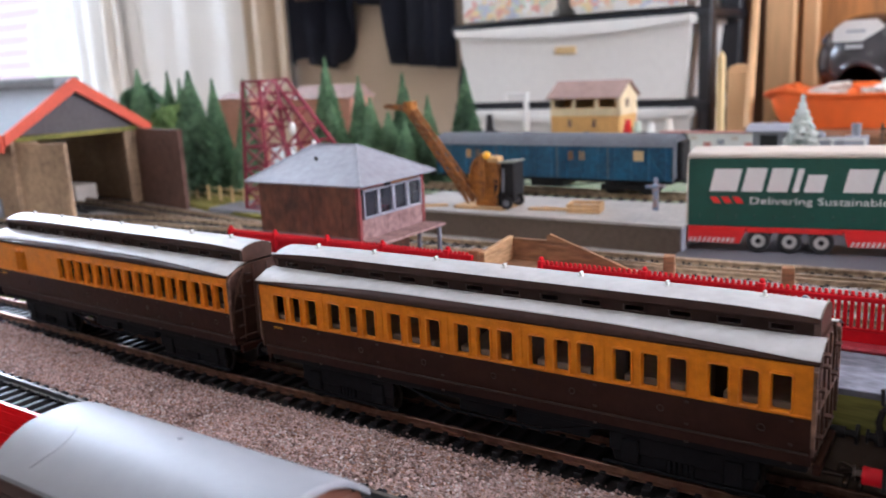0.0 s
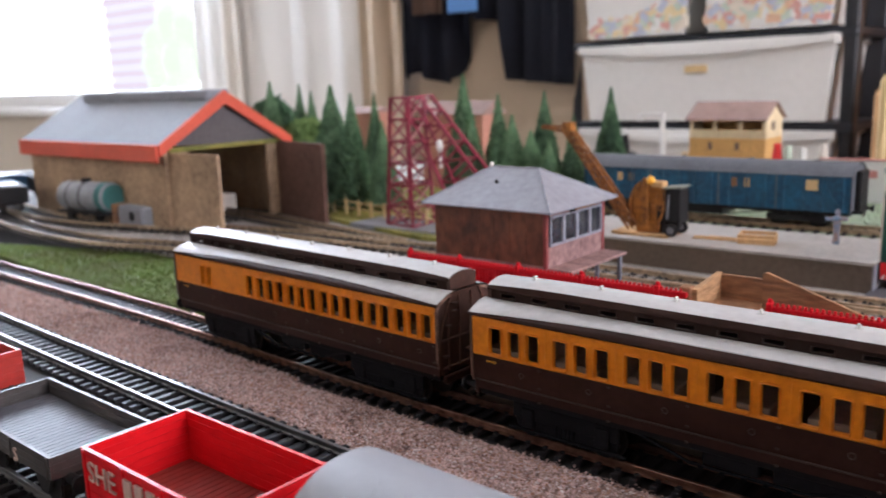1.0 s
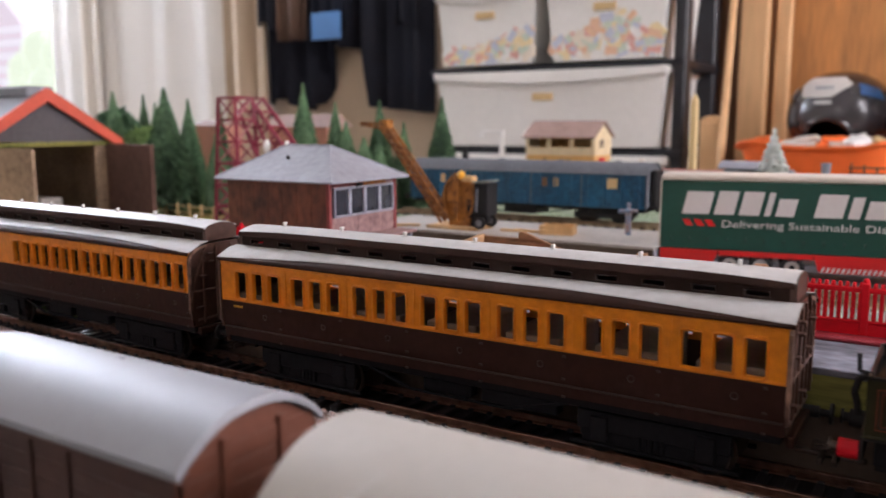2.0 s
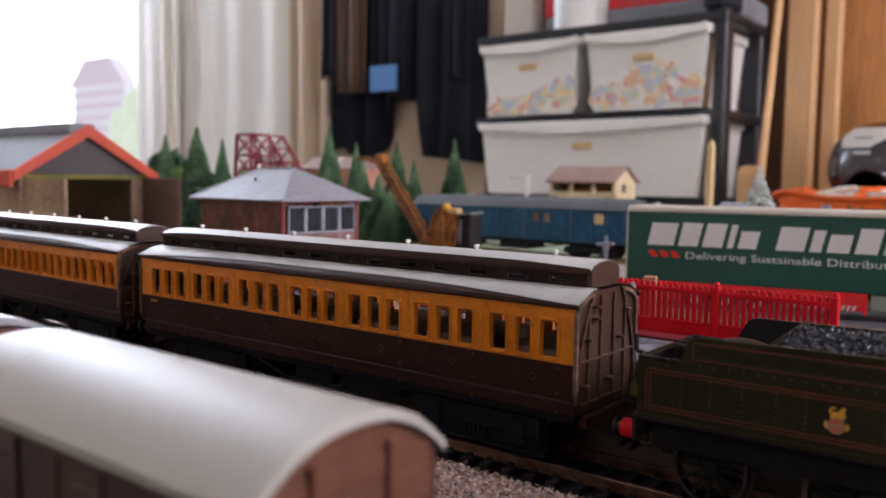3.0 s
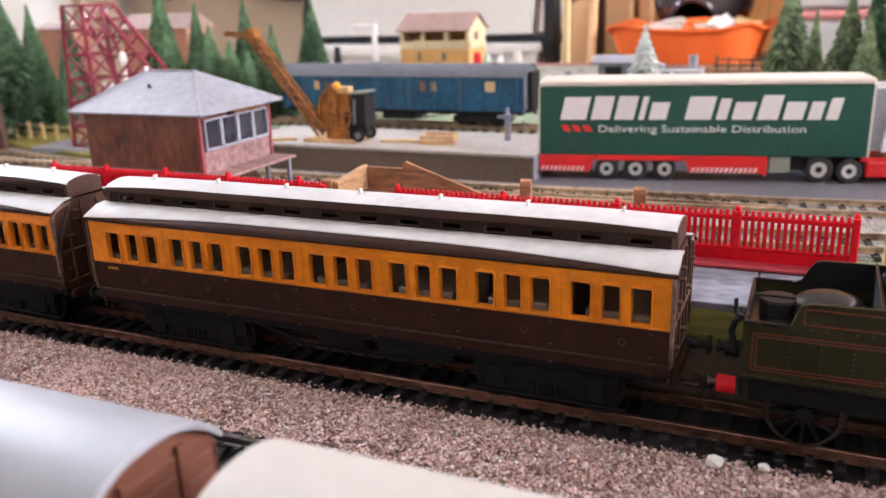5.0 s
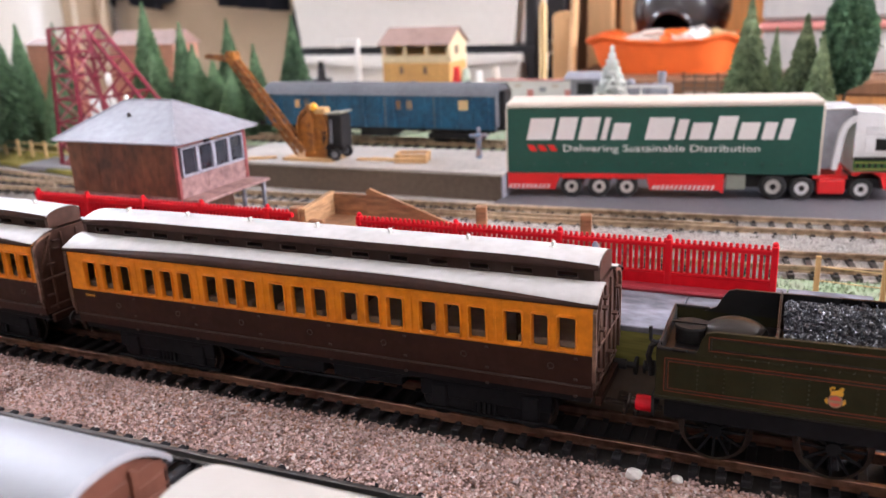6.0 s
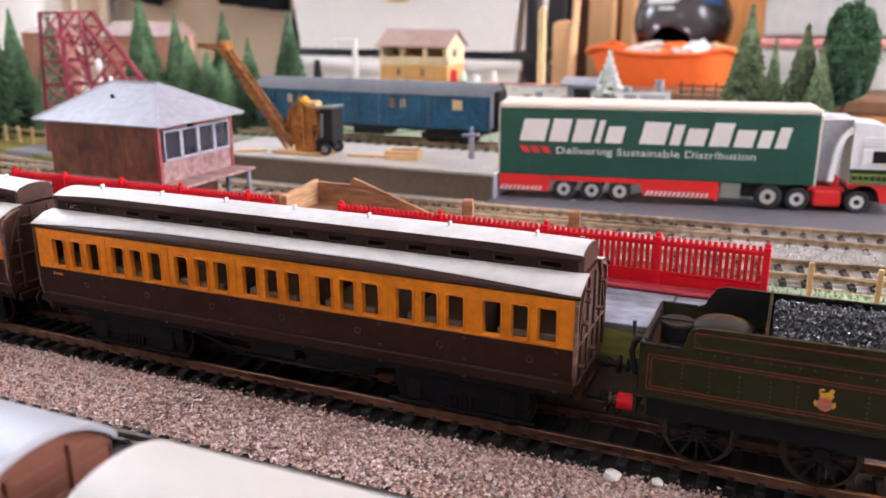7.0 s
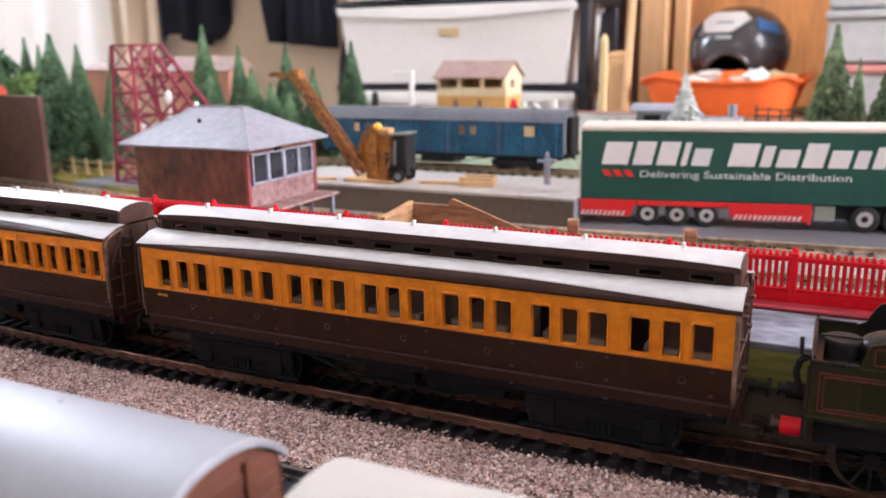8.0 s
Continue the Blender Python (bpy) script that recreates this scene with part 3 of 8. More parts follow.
grass_patch("far_grass", [(-0.20, 0.332), (0.74, 0.340), (0.74, 0.55), (-0.20, 0.55)], 0.0238, GRASS_PALE, "green grass round the blue coach and behind the road", 9000, 4)

# ---- tracks ----


def along(pts, step):
    """Places and headings at equal steps along a smooth line through pts."""
    dense = []
    p = [Vector(q) for q in pts]
    p = [2 * p[0] - p[1]] + p + [2 * p[-1] - p[-2]]
    for i in range(1, len(p) - 2):
        for k in range(40):
            t = k / 40
            dense.append(0.5 * ((2 * p[i]) + (p[i + 1] - p[i - 1]) * t + (2 * p[i - 1] - 5 * p[i] + 4 * p[i + 1] - p[i + 2]) * t * t
                                + (3 * p[i] - p[i - 1] - 3 * p[i + 1] + p[i + 2]) * t ** 3))
    dense.append(p[-2])
    out, need = [], 0.0
    for a, b in zip(dense, dense[1:]):
        ln = (b - a).length
        while need <= ln:
            out.append((a + (b - a) * (need / ln), math.atan2((b - a).y, (b - a).x)))
            need += step
        need -= ln
    return out


def track(name, pts, label, z, rail_mat, sleeper_mat, gauge=0.0165, step=0.0088, single=True, sleeper_len=0.030):
    """A length of model track: two rails on sleepers with their chairs."""
    t = thing(name, label, "track")
    t["kind"] = "structure"
    half = gauge / 2
    line = along([(x, y, 0) for x, y in pts], 0.01)
    prof = [(-0.0012, 0), (0.0012, 0), (0.0012, 0.0004), (0.0004, 0.0008), (0.0004, 0.0019), (0.0008, 0.0021), (0.0008, 0.0027), (0.0006, 0.0029),
            (-0.0006, 0.0029), (-0.0008, 0.0027), (-0.0008, 0.0021), (-0.0004, 0.0019), (-0.0004, 0.0008), (-0.0012, 0.0004)]
    for side in (-1, 1):
        bm = bmesh.new()
        rings = []
        for p, a in line:
            nx, ny = -math.sin(a), math.cos(a)
            rings.append([(p.x + nx * (side * half + u), p.y + ny * (side * half + u), z - 0.0029 + v) for u, v in prof])
        loft(bm, rings, closed=True, caps=True)
        part("rail", bm, rail_mat, t)
    sl = bmesh.new()
    box(sl, -0.0014, 0.0014, -sleeper_len / 2, sleeper_len / 2, -0.0022, 0, 0.0003)
    for side in (-1, 1):
        for d in (-1, 1):
            box(sl, -0.0009, 0.0009, side * half + d * 0.0017 - 0.0007, side * half + d * 0.0017 + 0.0007, 0, 0.0009, 0.0002)
    spots = along([(x, y, 0) for x, y in pts], step)
    first = None
    for i, (p, a) in enumerate(spots):
        m = pose(p.x, p.y, z - 0.0029, 0, 0, math.degrees(a) + ((i * 37) % 7 - 3) * 0.3)
        if first is None:
            first = part("sleeper", sl, sleeper_mat, t)
            first.matrix_basis = m
        else:
            share(first, "sleeper", m, t)
    return t


track("track", [(-0.95, 0.060), (-0.75, 0.022), (-0.60, 0.0115), (-0.45, 0.0095), (-0.30, 0.0090), (-0.18, 0.0065), (-0.06, 0.0015), (0.08, 0.0012), (0.25, 0.0012), (0.5, 0.0012), (0.7, 0.0012)],
      "running line with bronze rails under the passenger train", RAIL_Z, RAIL, SLEEPER, step=0.00705, sleeper_len=0.0262)
track("track", [(-0.9, -0.028), (-0.6, -0.044), (-0.33, -0.0555), (-0.14, -0.0605), (0.0, -0.0628), (0.1, -0.0615), (0.15, -0.0605), (0.35, -0.0595), (0.7, -0.0590)],
      "empty siding with bright rails on black sleepers", RAIL_Z, RAIL_BRIGHT, SLEEPER, step=0.00705)
track("track", [(-0.9, -0.105), (-0.5, -0.120), (-0.2, -0.1245), (0.0, -0.1250), (0.1, -0.1262), (0.4, -0.1263), (0.7, -0.1263)],
      "siding holding the goods wagons", RAIL_Z, RAIL_BRIGHT, SLEEPER, step=0.00705)
track("track", [(-0.95, 0.15), (-0.75, 0.118), (-0.60, 0.088), (-0.47, 0.086), (-0.38, 0.108), (-0.27, 0.125), (-0.1, 0.135), (0.1, 0.144), (0.232, 0.1565), (0.273, 0.1612), (0.5, 0.186), (0.73, 0.210)],
      "back line with brass-coloured rails on pale sleepers", BACK_Z + 0.004, RAIL_BACK, SLEEPER_BROWN, gauge=0.0205)
track("track", [(-0.95, 0.170), (-0.75, 0.142), (-0.62, 0.128), (-0.50, 0.150), (-0.36, 0.185), (-0.24, 0.196), (-0.1, 0.201), (0.07, 0.2035), (0.175, 0.2105), (0.24, 0.2168), (0.30, 0.2215), (0.73, 0.255)],
      "yard line with brass-coloured rails along the goods platform", BACK_Z + 0.004, RAIL_BACK, SLEEPER_BROWN, gauge=0.0215)
track("track", [(-0.70, 0.215), (-0.56, 0.232), (-0.47, 0.236), (-0.36, 0.222), (-0.24, 0.205)],
      "short rusty line leading into the shed", BACK_Z + 0.004, RAIL_BACK, SLEEPER_BROWN)
track("track", [(-0.03, 0.2005), (0.06, 0.2060), (0.15, 0.2125), (0.215, 0.2150)],
      "point rails branching beside the yard line", BACK_Z + 0.0042, RAIL_BACK, SLEEPER_BROWN)
track("track", [(-0.19, 0.358), (-0.05, 0.358), (0.05, 0.358), (0.3, 0.36), (0.7, 0.362)],
      "far siding under the blue coach", 0.0276, RAIL_BACK, SLEEPER)


def strip_between(x0, x1, ya, yb, z, hump=0.0):
    def where(u, v, rng):
        x = x0 + (x1 - x0) * u
        y = ya(x) + (yb(x) - ya(x)) * v
        return np.stack((x, y, z + hump * np.sin(np.pi * v) + 0.0006 * rng.standard_normal(len(u))), 1)
    return where


gravel("ballast", "loose pinkish brown granite chippings between the tracks", STONES, 64000,
       strip_between(-0.55, 0.36, lambda x: -0.0478 + 0 * x - 0.018 * np.minimum(x + 0.05, 0) * 1.3, lambda x: np.where(x < -0.1, -0.0125 + 0.06 * np.minimum(-x - 0.1, 0.1), -0.0175), 0.0056, 0.0012), 0.00054, 11)
gravel("ballast", "loose whitish quartz chippings among the pink ballast", STONES_WHITE, 9000,
       strip_between(-0.55, 0.36, lambda x: -0.0478 + 0 * x - 0.018 * np.minimum(x + 0.05, 0) * 1.3, lambda x: np.where(x < -0.1, -0.0125 + 0.06 * np.minimum(-x - 0.1, 0.1), -0.0175), 0.0056, 0.0012), 0.00054, 311)
gravel("ballast", "loose tan and brown chippings among the pink ballast", STONES_BROWN, 14000,
       strip_between(-0.55, 0.36, lambda x: -0.0478 + 0 * x - 0.018 * np.minimum(x + 0.05, 0) * 1.3, lambda x: np.where(x < -0.1, -0.0125 + 0.06 * np.minimum(-x - 0.1, 0.1), -0.0175), 0.0056, 0.0012), 0.00054, 312)
gravel("ballast", "scattered pinkish chippings along the siding edge", STONES, 4000,
       strip_between(-0.5, 0.36, lambda x: -0.0515 - 0.02 * np.minimum(x + 0.05, 0), lambda x: -0.0465 - 0.02 * np.minimum(x + 0.05, 0), 0.0040), 0.00055, 12)
gravel("ballast", "scattered chippings beside the running line", STONES, 2200,
       strip_between(-0.2, 0.36, lambda x: -0.0185 + 0 * x, lambda x: -0.0135 + 0 * x, 0.0048), 0.00055, 13)
gravel("ballast", "pale grey chippings between the back lines", STONES_GREY, 22000,
       strip_between(-0.15, 0.42, lambda x: 0.155 + 0.04 * x + 0.06 * np.maximum(x - 0.1, 0), lambda x: 0.189 + 0.075 * np.maximum(x - 0.07, 0), BACK_Z + 0.0008, 0.001), 0.00045, 14)
gravel("ballast", "pale dusty chippings packed between the back sleepers", STONES_GREY, 26000,
       strip_between(-0.15, 0.42, lambda x: 0.120 + 0.06 * (x + 0.15) + 0.05 * np.maximum(x - 0.1, 0), lambda x: 0.216 + 0.075 * np.maximum(x - 0.07, 0), BACK_Z - 0.0004), 0.0006, 16)
flat("track_bed", [(-0.15, 0.117), (0.1, 0.128), (0.75, 0.196), (0.75, 0.272), (0.30, 0.235), (0.068, 0.218), (-0.15, 0.216)], BACK_Z - 0.004, BACK_Z - 0.0004, GREY_BED, "pale grey ballast under the back tracks", "ground")
gravel("ballast", "pale grey chippings behind the signal box", STONES_GREY, 9000,
       strip_between(-0.55, 0.0, lambda x: 0.100 + 0 * x, lambda x: 0.235 + 0 * x, BACK_Z - 0.003), 0.0009, 15)
for x, y, s in ((0.2018, -0.0205, 0.0028), (0.2130, -0.0190, 0.0018)):
    bm = bmesh.new()
    ball(bm, (0, 0, 0), s, 8, (1, 0.7, 0.6))
    for v in bm.verts:
        v.co *= 1 + 0.25 * noise.noise(v.co * 700)
    ob = part("white_chip", bm, WHITE_PLASTIC)
    ob.matrix_basis = pose(x, y, 0.0075, 10, 15, 40)
    tagged(ob, "small white plaster chip lying on the ballast", "chip")

# ---- station platform with its red fence ----
PLAT_Z = 0.0345
plat = thing("station_platform", "slate-paved station platform with a green streaked face", "platform")
plat["kind"] = "structure"
part("core", box(bmesh.new(), -0.135, 0.262, 0.0193, 0.066, 0.003, PLAT_Z - 0.002), PLATFORM_SIDE, plat)
# face ends above the ground; the dark core below it stands for shadow
part("face", box(bmesh.new(), -0.135, 0.262, 0.0183, 0.0193, 0.0215, PLAT_Z - 0.0012, 0.0003), GRASS_FACE, plat, "green and brown streaked face")
rng = random.Random(5)
x = -0.135
while x < 0.262:
    w = min(rng.uniform(0.03, 0.05), 0.262 - x)
    part("slab", box(bmesh.new(), x + 0.0002, x + w - 0.0002, 0.018, 0.066, PLAT_Z - 0.002, PLAT_Z + rng.uniform(-0.0001, 0.0001), 0.0003), PAVING, plat)
    x += w


def fence(x0, x1, posts, label, tip=0.0170, lift=0.0):
    """A picket fence of red plastic on a base strip."""
    f = thing("picket_fence", label, "fence", "red platform fences")
    yb = 0.0562
    z0 = PLAT_Z
    part("base_strip", box(bmesh.new(), x0, x1 - 0.004, 0.0490, 0.0550, z0, z0 + 0.0016, 0.0005), RED_DULL, f, "dull red base strip")
    part("kick_board", box(bmesh.new(), x0, x1, yb - 0.0008, yb + 0.0008, z0, z0 + 0.0050, 0.0003), RED, f)
    part("top_rail", box(bmesh.new(), x0, x1, yb - 0.0011, yb + 0.0009, z0 + 0.0144, z0 + 0.0160 + lift, 0.0003), RED, f)
    part("lower_rail", box(bmesh.new(), x0, x1, yb - 0.0011, yb + 0.0009, z0 + 0.0050, z0 + 0.0059, 0.0003), RED, f)
    pk = bmesh.new()
    box(pk, -0.00058, 0.00058, -0.0008, 0.0008, 0.0052, tip - 0.0002, 0.0002)
    ball(pk, (0, 0, tip), 0.0006, 8)
    first, x = None, x0 + 0.0016
    while x < x1 - 0.001:
        if first is None:
            first = part("picket", pk, RED, f)
            first.matrix_basis = pose(x, yb, z0)
        else:
            share(first, "picket", pose(x, yb, z0), f)
        x += 0.00192
    po = bmesh.new()
    box(po, -0.0011, 0.0011, -0.0016, 0.0013, 0, 0.0174 + lift, 0.0003)
    ball(po, (0, 0, 0.0179 + lift), 0.0010, 10)
    first = None
    for x in posts:
        if first is None:
            first = part("fence_post", po, RED, f)
            first.matrix_basis = pose(x, yb, z0)
        else:
            share(first, "fence_post", pose(x, yb, z0), f)
    return f


fence(-0.0945, 0.0480, (-0.0935, -0.0630, -0.0300, 0.0020, 0.0360), "bright red plastic picket fence on the platform, behind the coaches", 0.0172, 0.0006)
fence(0.0780, 0.2325, (0.079, 0.120, 0.160, 0.198, 0.2315), "bright red plastic picket fence along the back of the platform")

# ---- rolling stock ----


def wheel_mesh(r, w):
    bm = bmesh.new()
    rod(bm, (0, -w / 2, 0), (0, w / 2, 0), r, n=24)
    rod(bm, (0, w / 2, 0), (0, w / 2 + 0.0008, 0), r + 0.0011, n=24)
    return bm


def spoked_mesh(r, w, spokes=12):
    """A wheel with an open rim, a hub, spokes and a flange."""
    bm = bmesh.new()
    rings = []
    for u, q in ((-w / 2, 0.92), (-w / 2, 1.0), (w / 2, 1.0), (w / 2, 1.0 + 0.0011 / r), (w / 2 + 0.0008, 1.0 + 0.0011 / r), (w / 2 + 0.0008, 0.92), (-w / 2, 0.92)):
        rings.append([(r * q * math.cos(k * 0.2244), u, r * q * math.sin(k * 0.2244)) for k in range(28)])
    loft(bm, rings, closed=True)
    return bm


def wheelset(parent, x, r, y=0.00825, mat=BLACK, spokes=0):
    for side in (-1, 1):
        if spokes:
            w = part("wheel", spoked_mesh(r, 0.0024), WHEEL_RIM, parent, "", True)
            w.matrix_basis = pose(x, side * y, r, 0, 0, 0 if side < 0 else 180)
            part("hub", rod(bmesh.new(), (0, -0.0014, 0), (0, 0.0010, 0), r * 0.22, n=14), mat, w, "", True)
            for k in range(spokes):
                a = 6.28319 * k / spokes
                part("spoke", bar(bmesh.new(), (0, -0.0006, 0), (0.9 * r * math.cos(a), -0.0006, 0.9 * r * math.sin(a)), 0.00065), mat, w)
            continue
        w = part("wheel", wheel_mesh(r, 0.0024), WHEEL_RIM, parent, "", True)
        w.matrix_basis = pose(x, side * y, r, 0, 0, 0 if side < 0 else 180)
        hub = bmesh.new()
        rod(hub, (0, -0.0017, 0), (0, -0.0009, 0), r * 0.925, n=24)
        rod(hub, (0, -0.0026, 0), (0, -0.0017, 0), r * 0.2, n=12)
        part("wheel_disc", hub, mat, w)
    part("axle", rod(bmesh.new(), (x, -y, r), (x, y, r), 0.001, n=8), STEEL, parent)


def buffers(parent, x, way, z=0.0165, gap=0.0115, mat=BLACK, sides=(-1, 1)):
    for side in sides:
        bm = bmesh.new()
        rod(bm, (x, side * gap, z), (x + way * 0.004, side * gap, z), 0.0016, n=12)
        rod(bm, (x + way * 0.004, side * gap, z), (x + way * 0.0065, side * gap, z), 0.0010, n=12)
        rod(bm, (x + way * 0.0065, side * gap, z), (x + way * 0.0073, side * gap, z), 0.0028, n=16)
        part("buffer", bm, mat, parent, "", True)


def coupling(parent, x, way, z=0.0075):
    bm = bmesh.new()
    box(bm, min(x, x + way * 0.010), max(x, x + way * 0.010), -0.0010, 0.0010, z, z + 0.0012, 0.0003)
    box(bm, x + way * 0.010 - 0.0007, x + way * 0.010 + 0.0007, -0.0055, 0.0055, z - 0.0004, z + 0.0014, 0.0003)
    bar(bm, (x + way * 0.004, 0, z + 0.0015), (x + way * 0.012, 0, z + 0.004), 0.0009)
    bar(bm, (x + way * 0.012, 0, z + 0.004), (x + way * 0.0125, 0, z + 0.0015), 0.0009)
    part("coupling", bm, WHEEL_RIM, parent, "worn steel tension hook")


def coach(name, length, panes, label, m, plain=(), half=0.0165):
    """A clerestory carriage; panes: (left, right) of each side window from the left end."""
    c = thing(name, label, "carriage", "clerestory coaches", m)
    Z0, ZY, ZW0, ZW1, ZT = 0.0160, 0.0290, 0.0303, 0.0394, 0.0440
    th = 0.0011
    for side in (-1, 1):
        ya, yb = sorted((side * half, side * (half - th)))
        low = bmesh.new()
        prof = [(0.0, ZY), (0.0001, 0.0262), (0.0002, 0.0240), (0.0004, 0.0218), (0.0007, 0.0198), (0.0010, 0.0180), (0.0011, Z0), (0.0022, Z0), (0.0021, 0.0180), (0.0015, 0.0218), (0.0011, ZY)]
        loft(low, [[(x, side * (half - d), z) for d, z in prof] for x in (0, length)], closed=True, caps=True)
        part("lower_side", low, BROWN, c)
        up = bmesh.new()
        box(up, 0, length, ya, yb, ZW1, ZT)
        box(up, 0, length, ya, yb, ZY, ZW0)
        edges = [0.0] + [v for a, b in panes for v in (a - 0.0002, b + 0.0002)] + [length]
        for a, b in zip(edges[::2], edges[1::2]):
            box(up, a, b, ya, yb, ZW0, ZW1)
        y1, y2 = sorted((side * half, side * (half + 0.00028)))
        box(up, 0.0004, length - 0.0004, y1, y2, ZY + 0.0001, ZY + 0.0007, 0.0001)
        box(up, 0.0004, length - 0.0004, y1, y2, ZT - 0.0018, ZT - 0.0012, 0.0001)
        for i in range(2, len(panes), 3):
            if i + 1 < len(panes):
                xm = (panes[i][1] + panes[i + 1][0]) / 2
                box(up, xm - 0.00035, xm + 0.00035, y1, y2, ZY + 0.0004, ZT - 0.0012, 0.0001)
        part("upper_side", up, YELLOW, c, "ochre yellow window band")
        for a, b in panes:
            fr = bmesh.new()
            
            def ring(e, r, y):
                out = []
                for cx, cz, a0 in ((b + e - r, ZW1 + e - r, 0), (a - e + r, ZW1 + e - r, 90), (a - e + r, ZW0 - e + r, 180), (b + e - r, ZW0 - e + r, 270)):
                    out += [(cx + r * math.cos(radians(a0 + q)), y, cz + r * math.sin(radians(a0 + q))) for q in (0, 30, 60, 90)]
                return out
            yi, yo = side * (half - th), side * (half + 0.00065)
            loft(fr, [ring(0.0009, 0.0012, side * half), ring(0.00075, 0.0011, side * (half + 0.0005)), ring(0.00055, 0.0009, yo), ring(0.00035, 0.0008, side * (half + 0.0005)), ring(0.0002, 0.0007, side * half), ring(0.0001, 0.0006, yi)], closed=True)
            wf = part("window_frame", fr, YELLOW, c, "", True)
            yp = side * (half - th - 0.0002)
            pn = part("window_pane", box(bmesh.new(), a, b, yp - 0.0001, yp + 0.0001, ZW0, ZW1), GLASS, wf)
            pn.visible_shadow = False
        # a ridge along the foot of the panels
        yo = sorted((side * (half - 0.0016), side * (half - 0.0001)))
        part("foot_ridge", box(bmesh.new(), 0.0006, length - 0.0006, yo[0], yo[1], 0.0192, 0.0197, 0.0001), PALER_BROWN, c)
        # door furniture on the lower panels
        for i in range(1, len(panes), 3):
            x = panes[i][1] + 0.0012
            g = bmesh.new()
            yo = side * (half + 0.0003)
            loft(g, [[(x + (0.0009 + 0.00018 * math.cos(b)) * math.cos(k * 0.6283), yo + 0.00018 * math.sin(b), ZY - 0.0042 + (0.0009 + 0.00018 * math.cos(b)) * math.sin(k * 0.6283))
                      for b in (0, 1.2566, 2.5133, 3.7699, 5.0265)] for k in range(11)], closed=True)
            part("door_grab", g, PALER_BROWN, c)
            hg = bmesh.new()
            for dz in (0.0012, 0.0075, 0.0125):
                box(hg, x + 0.0065, x + 0.0075, min(yo, side * half), max(yo, side * half) + 0.0001, ZY - dz - 0.0003, ZY - dz + 0.0003)
            part("door_hinge", hg, PALER_BROWN, c)
        nb = bmesh.new()
        y1, y2 = sorted((side * half, side * (half + 0.0001)))
        for k in range(5):
            box(nb, 0.006 + k * 0.0009, 0.0065 + k * 0.0009, y1, y2, ZY - 0.0022, ZY - 0.0014)
        part("number_mark", nb, CREST_GOLD, c, "tiny faded gold number bars")
    # ends, drawn in towards the floor
    arch = [(-half + 0.0024, Z0), (half - 0.0024, Z0), (half - 0.0009, 0.0200), (half - 0.0002, 0.0245), (half, 0.0300), (half, 0.0430), (0.0150, 0.0446), (0.0130, 0.0456), (0.0100, 0.0463), (0.0075, 0.0466)]
    arch += [(-y, z) for y, z in arch[:1:-1]]
    for x0, x1, way in ((0, th, -1), (length - th, length, 1)):
        e = part("end_wall", plate(bmesh.new(), [(y * 0.992, z) for y, z in arch], x0, x1, "x"), END_BROWN, c, "worn brown end with raised ribs")
        xs = x0 if way < 0 else x1
        a, b = sorted((xs, xs + way * 0.0007))
        for y in (-0.0100, -0.0036, 0.0036, 0.0100):
            part("end_rib", box(bmesh.new(), a, b, y - 0.00045, y + 0.00045, Z0 + 0.001, 0.0455 if abs(y) < 0.009 else 0.0440, 0.00015), END_RIB, e)
        for z in (0.0185, 0.0293):
            w = 0.0132 if z < 0.02 else 0.0162
            part("end_rib", box(bmesh.new(), a, b, -w, w, z - 0.0004, z + 0.0004, 0.00015), END_RIB, e)
        for s in (-1, 1):
            rb = bmesh.new()
            for k in range(10):
                t0, t1 = k / 10, (k + 1) / 10
                bar(rb, (xs + way * 0.0004, s * (0.0160 - 0.0085 * t0 ** 2.2), 0.0190 + 0.0278 * t0), (xs + way * 0.0004, s * (0.0160 - 0.0085 * t1 ** 2.2), 0.0190 + 0.0278 * t1), 0.0008)
            part("end_rib", rb, END_RIB, e)
        outline = [(half, 0.0215), (half, 0.0300), (half, 0.0416), (0.0158, 0.0431), (0.0143, 0.0443), (0.0118, 0.0454), (0.0085, 0.0461)]
        for s in (-1, 1):
            rm = bmesh.new()
            for (y0, z0), (y1, z1) in zip(outline, outline[1:]):
                bar(rm, (xs + way * 0.0004, s * y0, z0), (xs + way * 0.0004, s * y1, z1), 0.0010)
            part("end_rim", rm, END_EDGE if way > 0 else END_RIB, e, "rubbed pale edge of the end panel")
        a, b = sorted((xs, xs + way * 0.0019))
        for y, z in ((-0.0068, 0.0395), (-0.0068, 0.0425), (0.0068, 0.0330), (-0.0105, 0.0345), (-0.0125, 0.0230), (0.0010, 0.0230), (0.0105, 0.0400)):
            part("end_step", box(bmesh.new(), a, b, y - 0.0013, y + 0.0013, z, z + 0.0006, 0.0001), END_BROWN, e)
        bm = bmesh.new()
        box(bm, a, b, -half + 0.0030, half - 0.0030, Z0 - 0.0032, Z0 - 0.0002, 0.0003)
        part("headstock", bm, BROWN, c)
        buffers(c, xs, way, 0.0150, sides=(1,) if way > 0 else (-1, 1))
        coupling(c, xs, way)
    # roof: pale tops over curved brown cornices, the pale part widening at the ends
    n = 36
    xs = [-0.0012 + (length + 0.0024) * (0.5 - 0.5 * math.cos(math.pi * i / n)) for i in range(n + 1)]
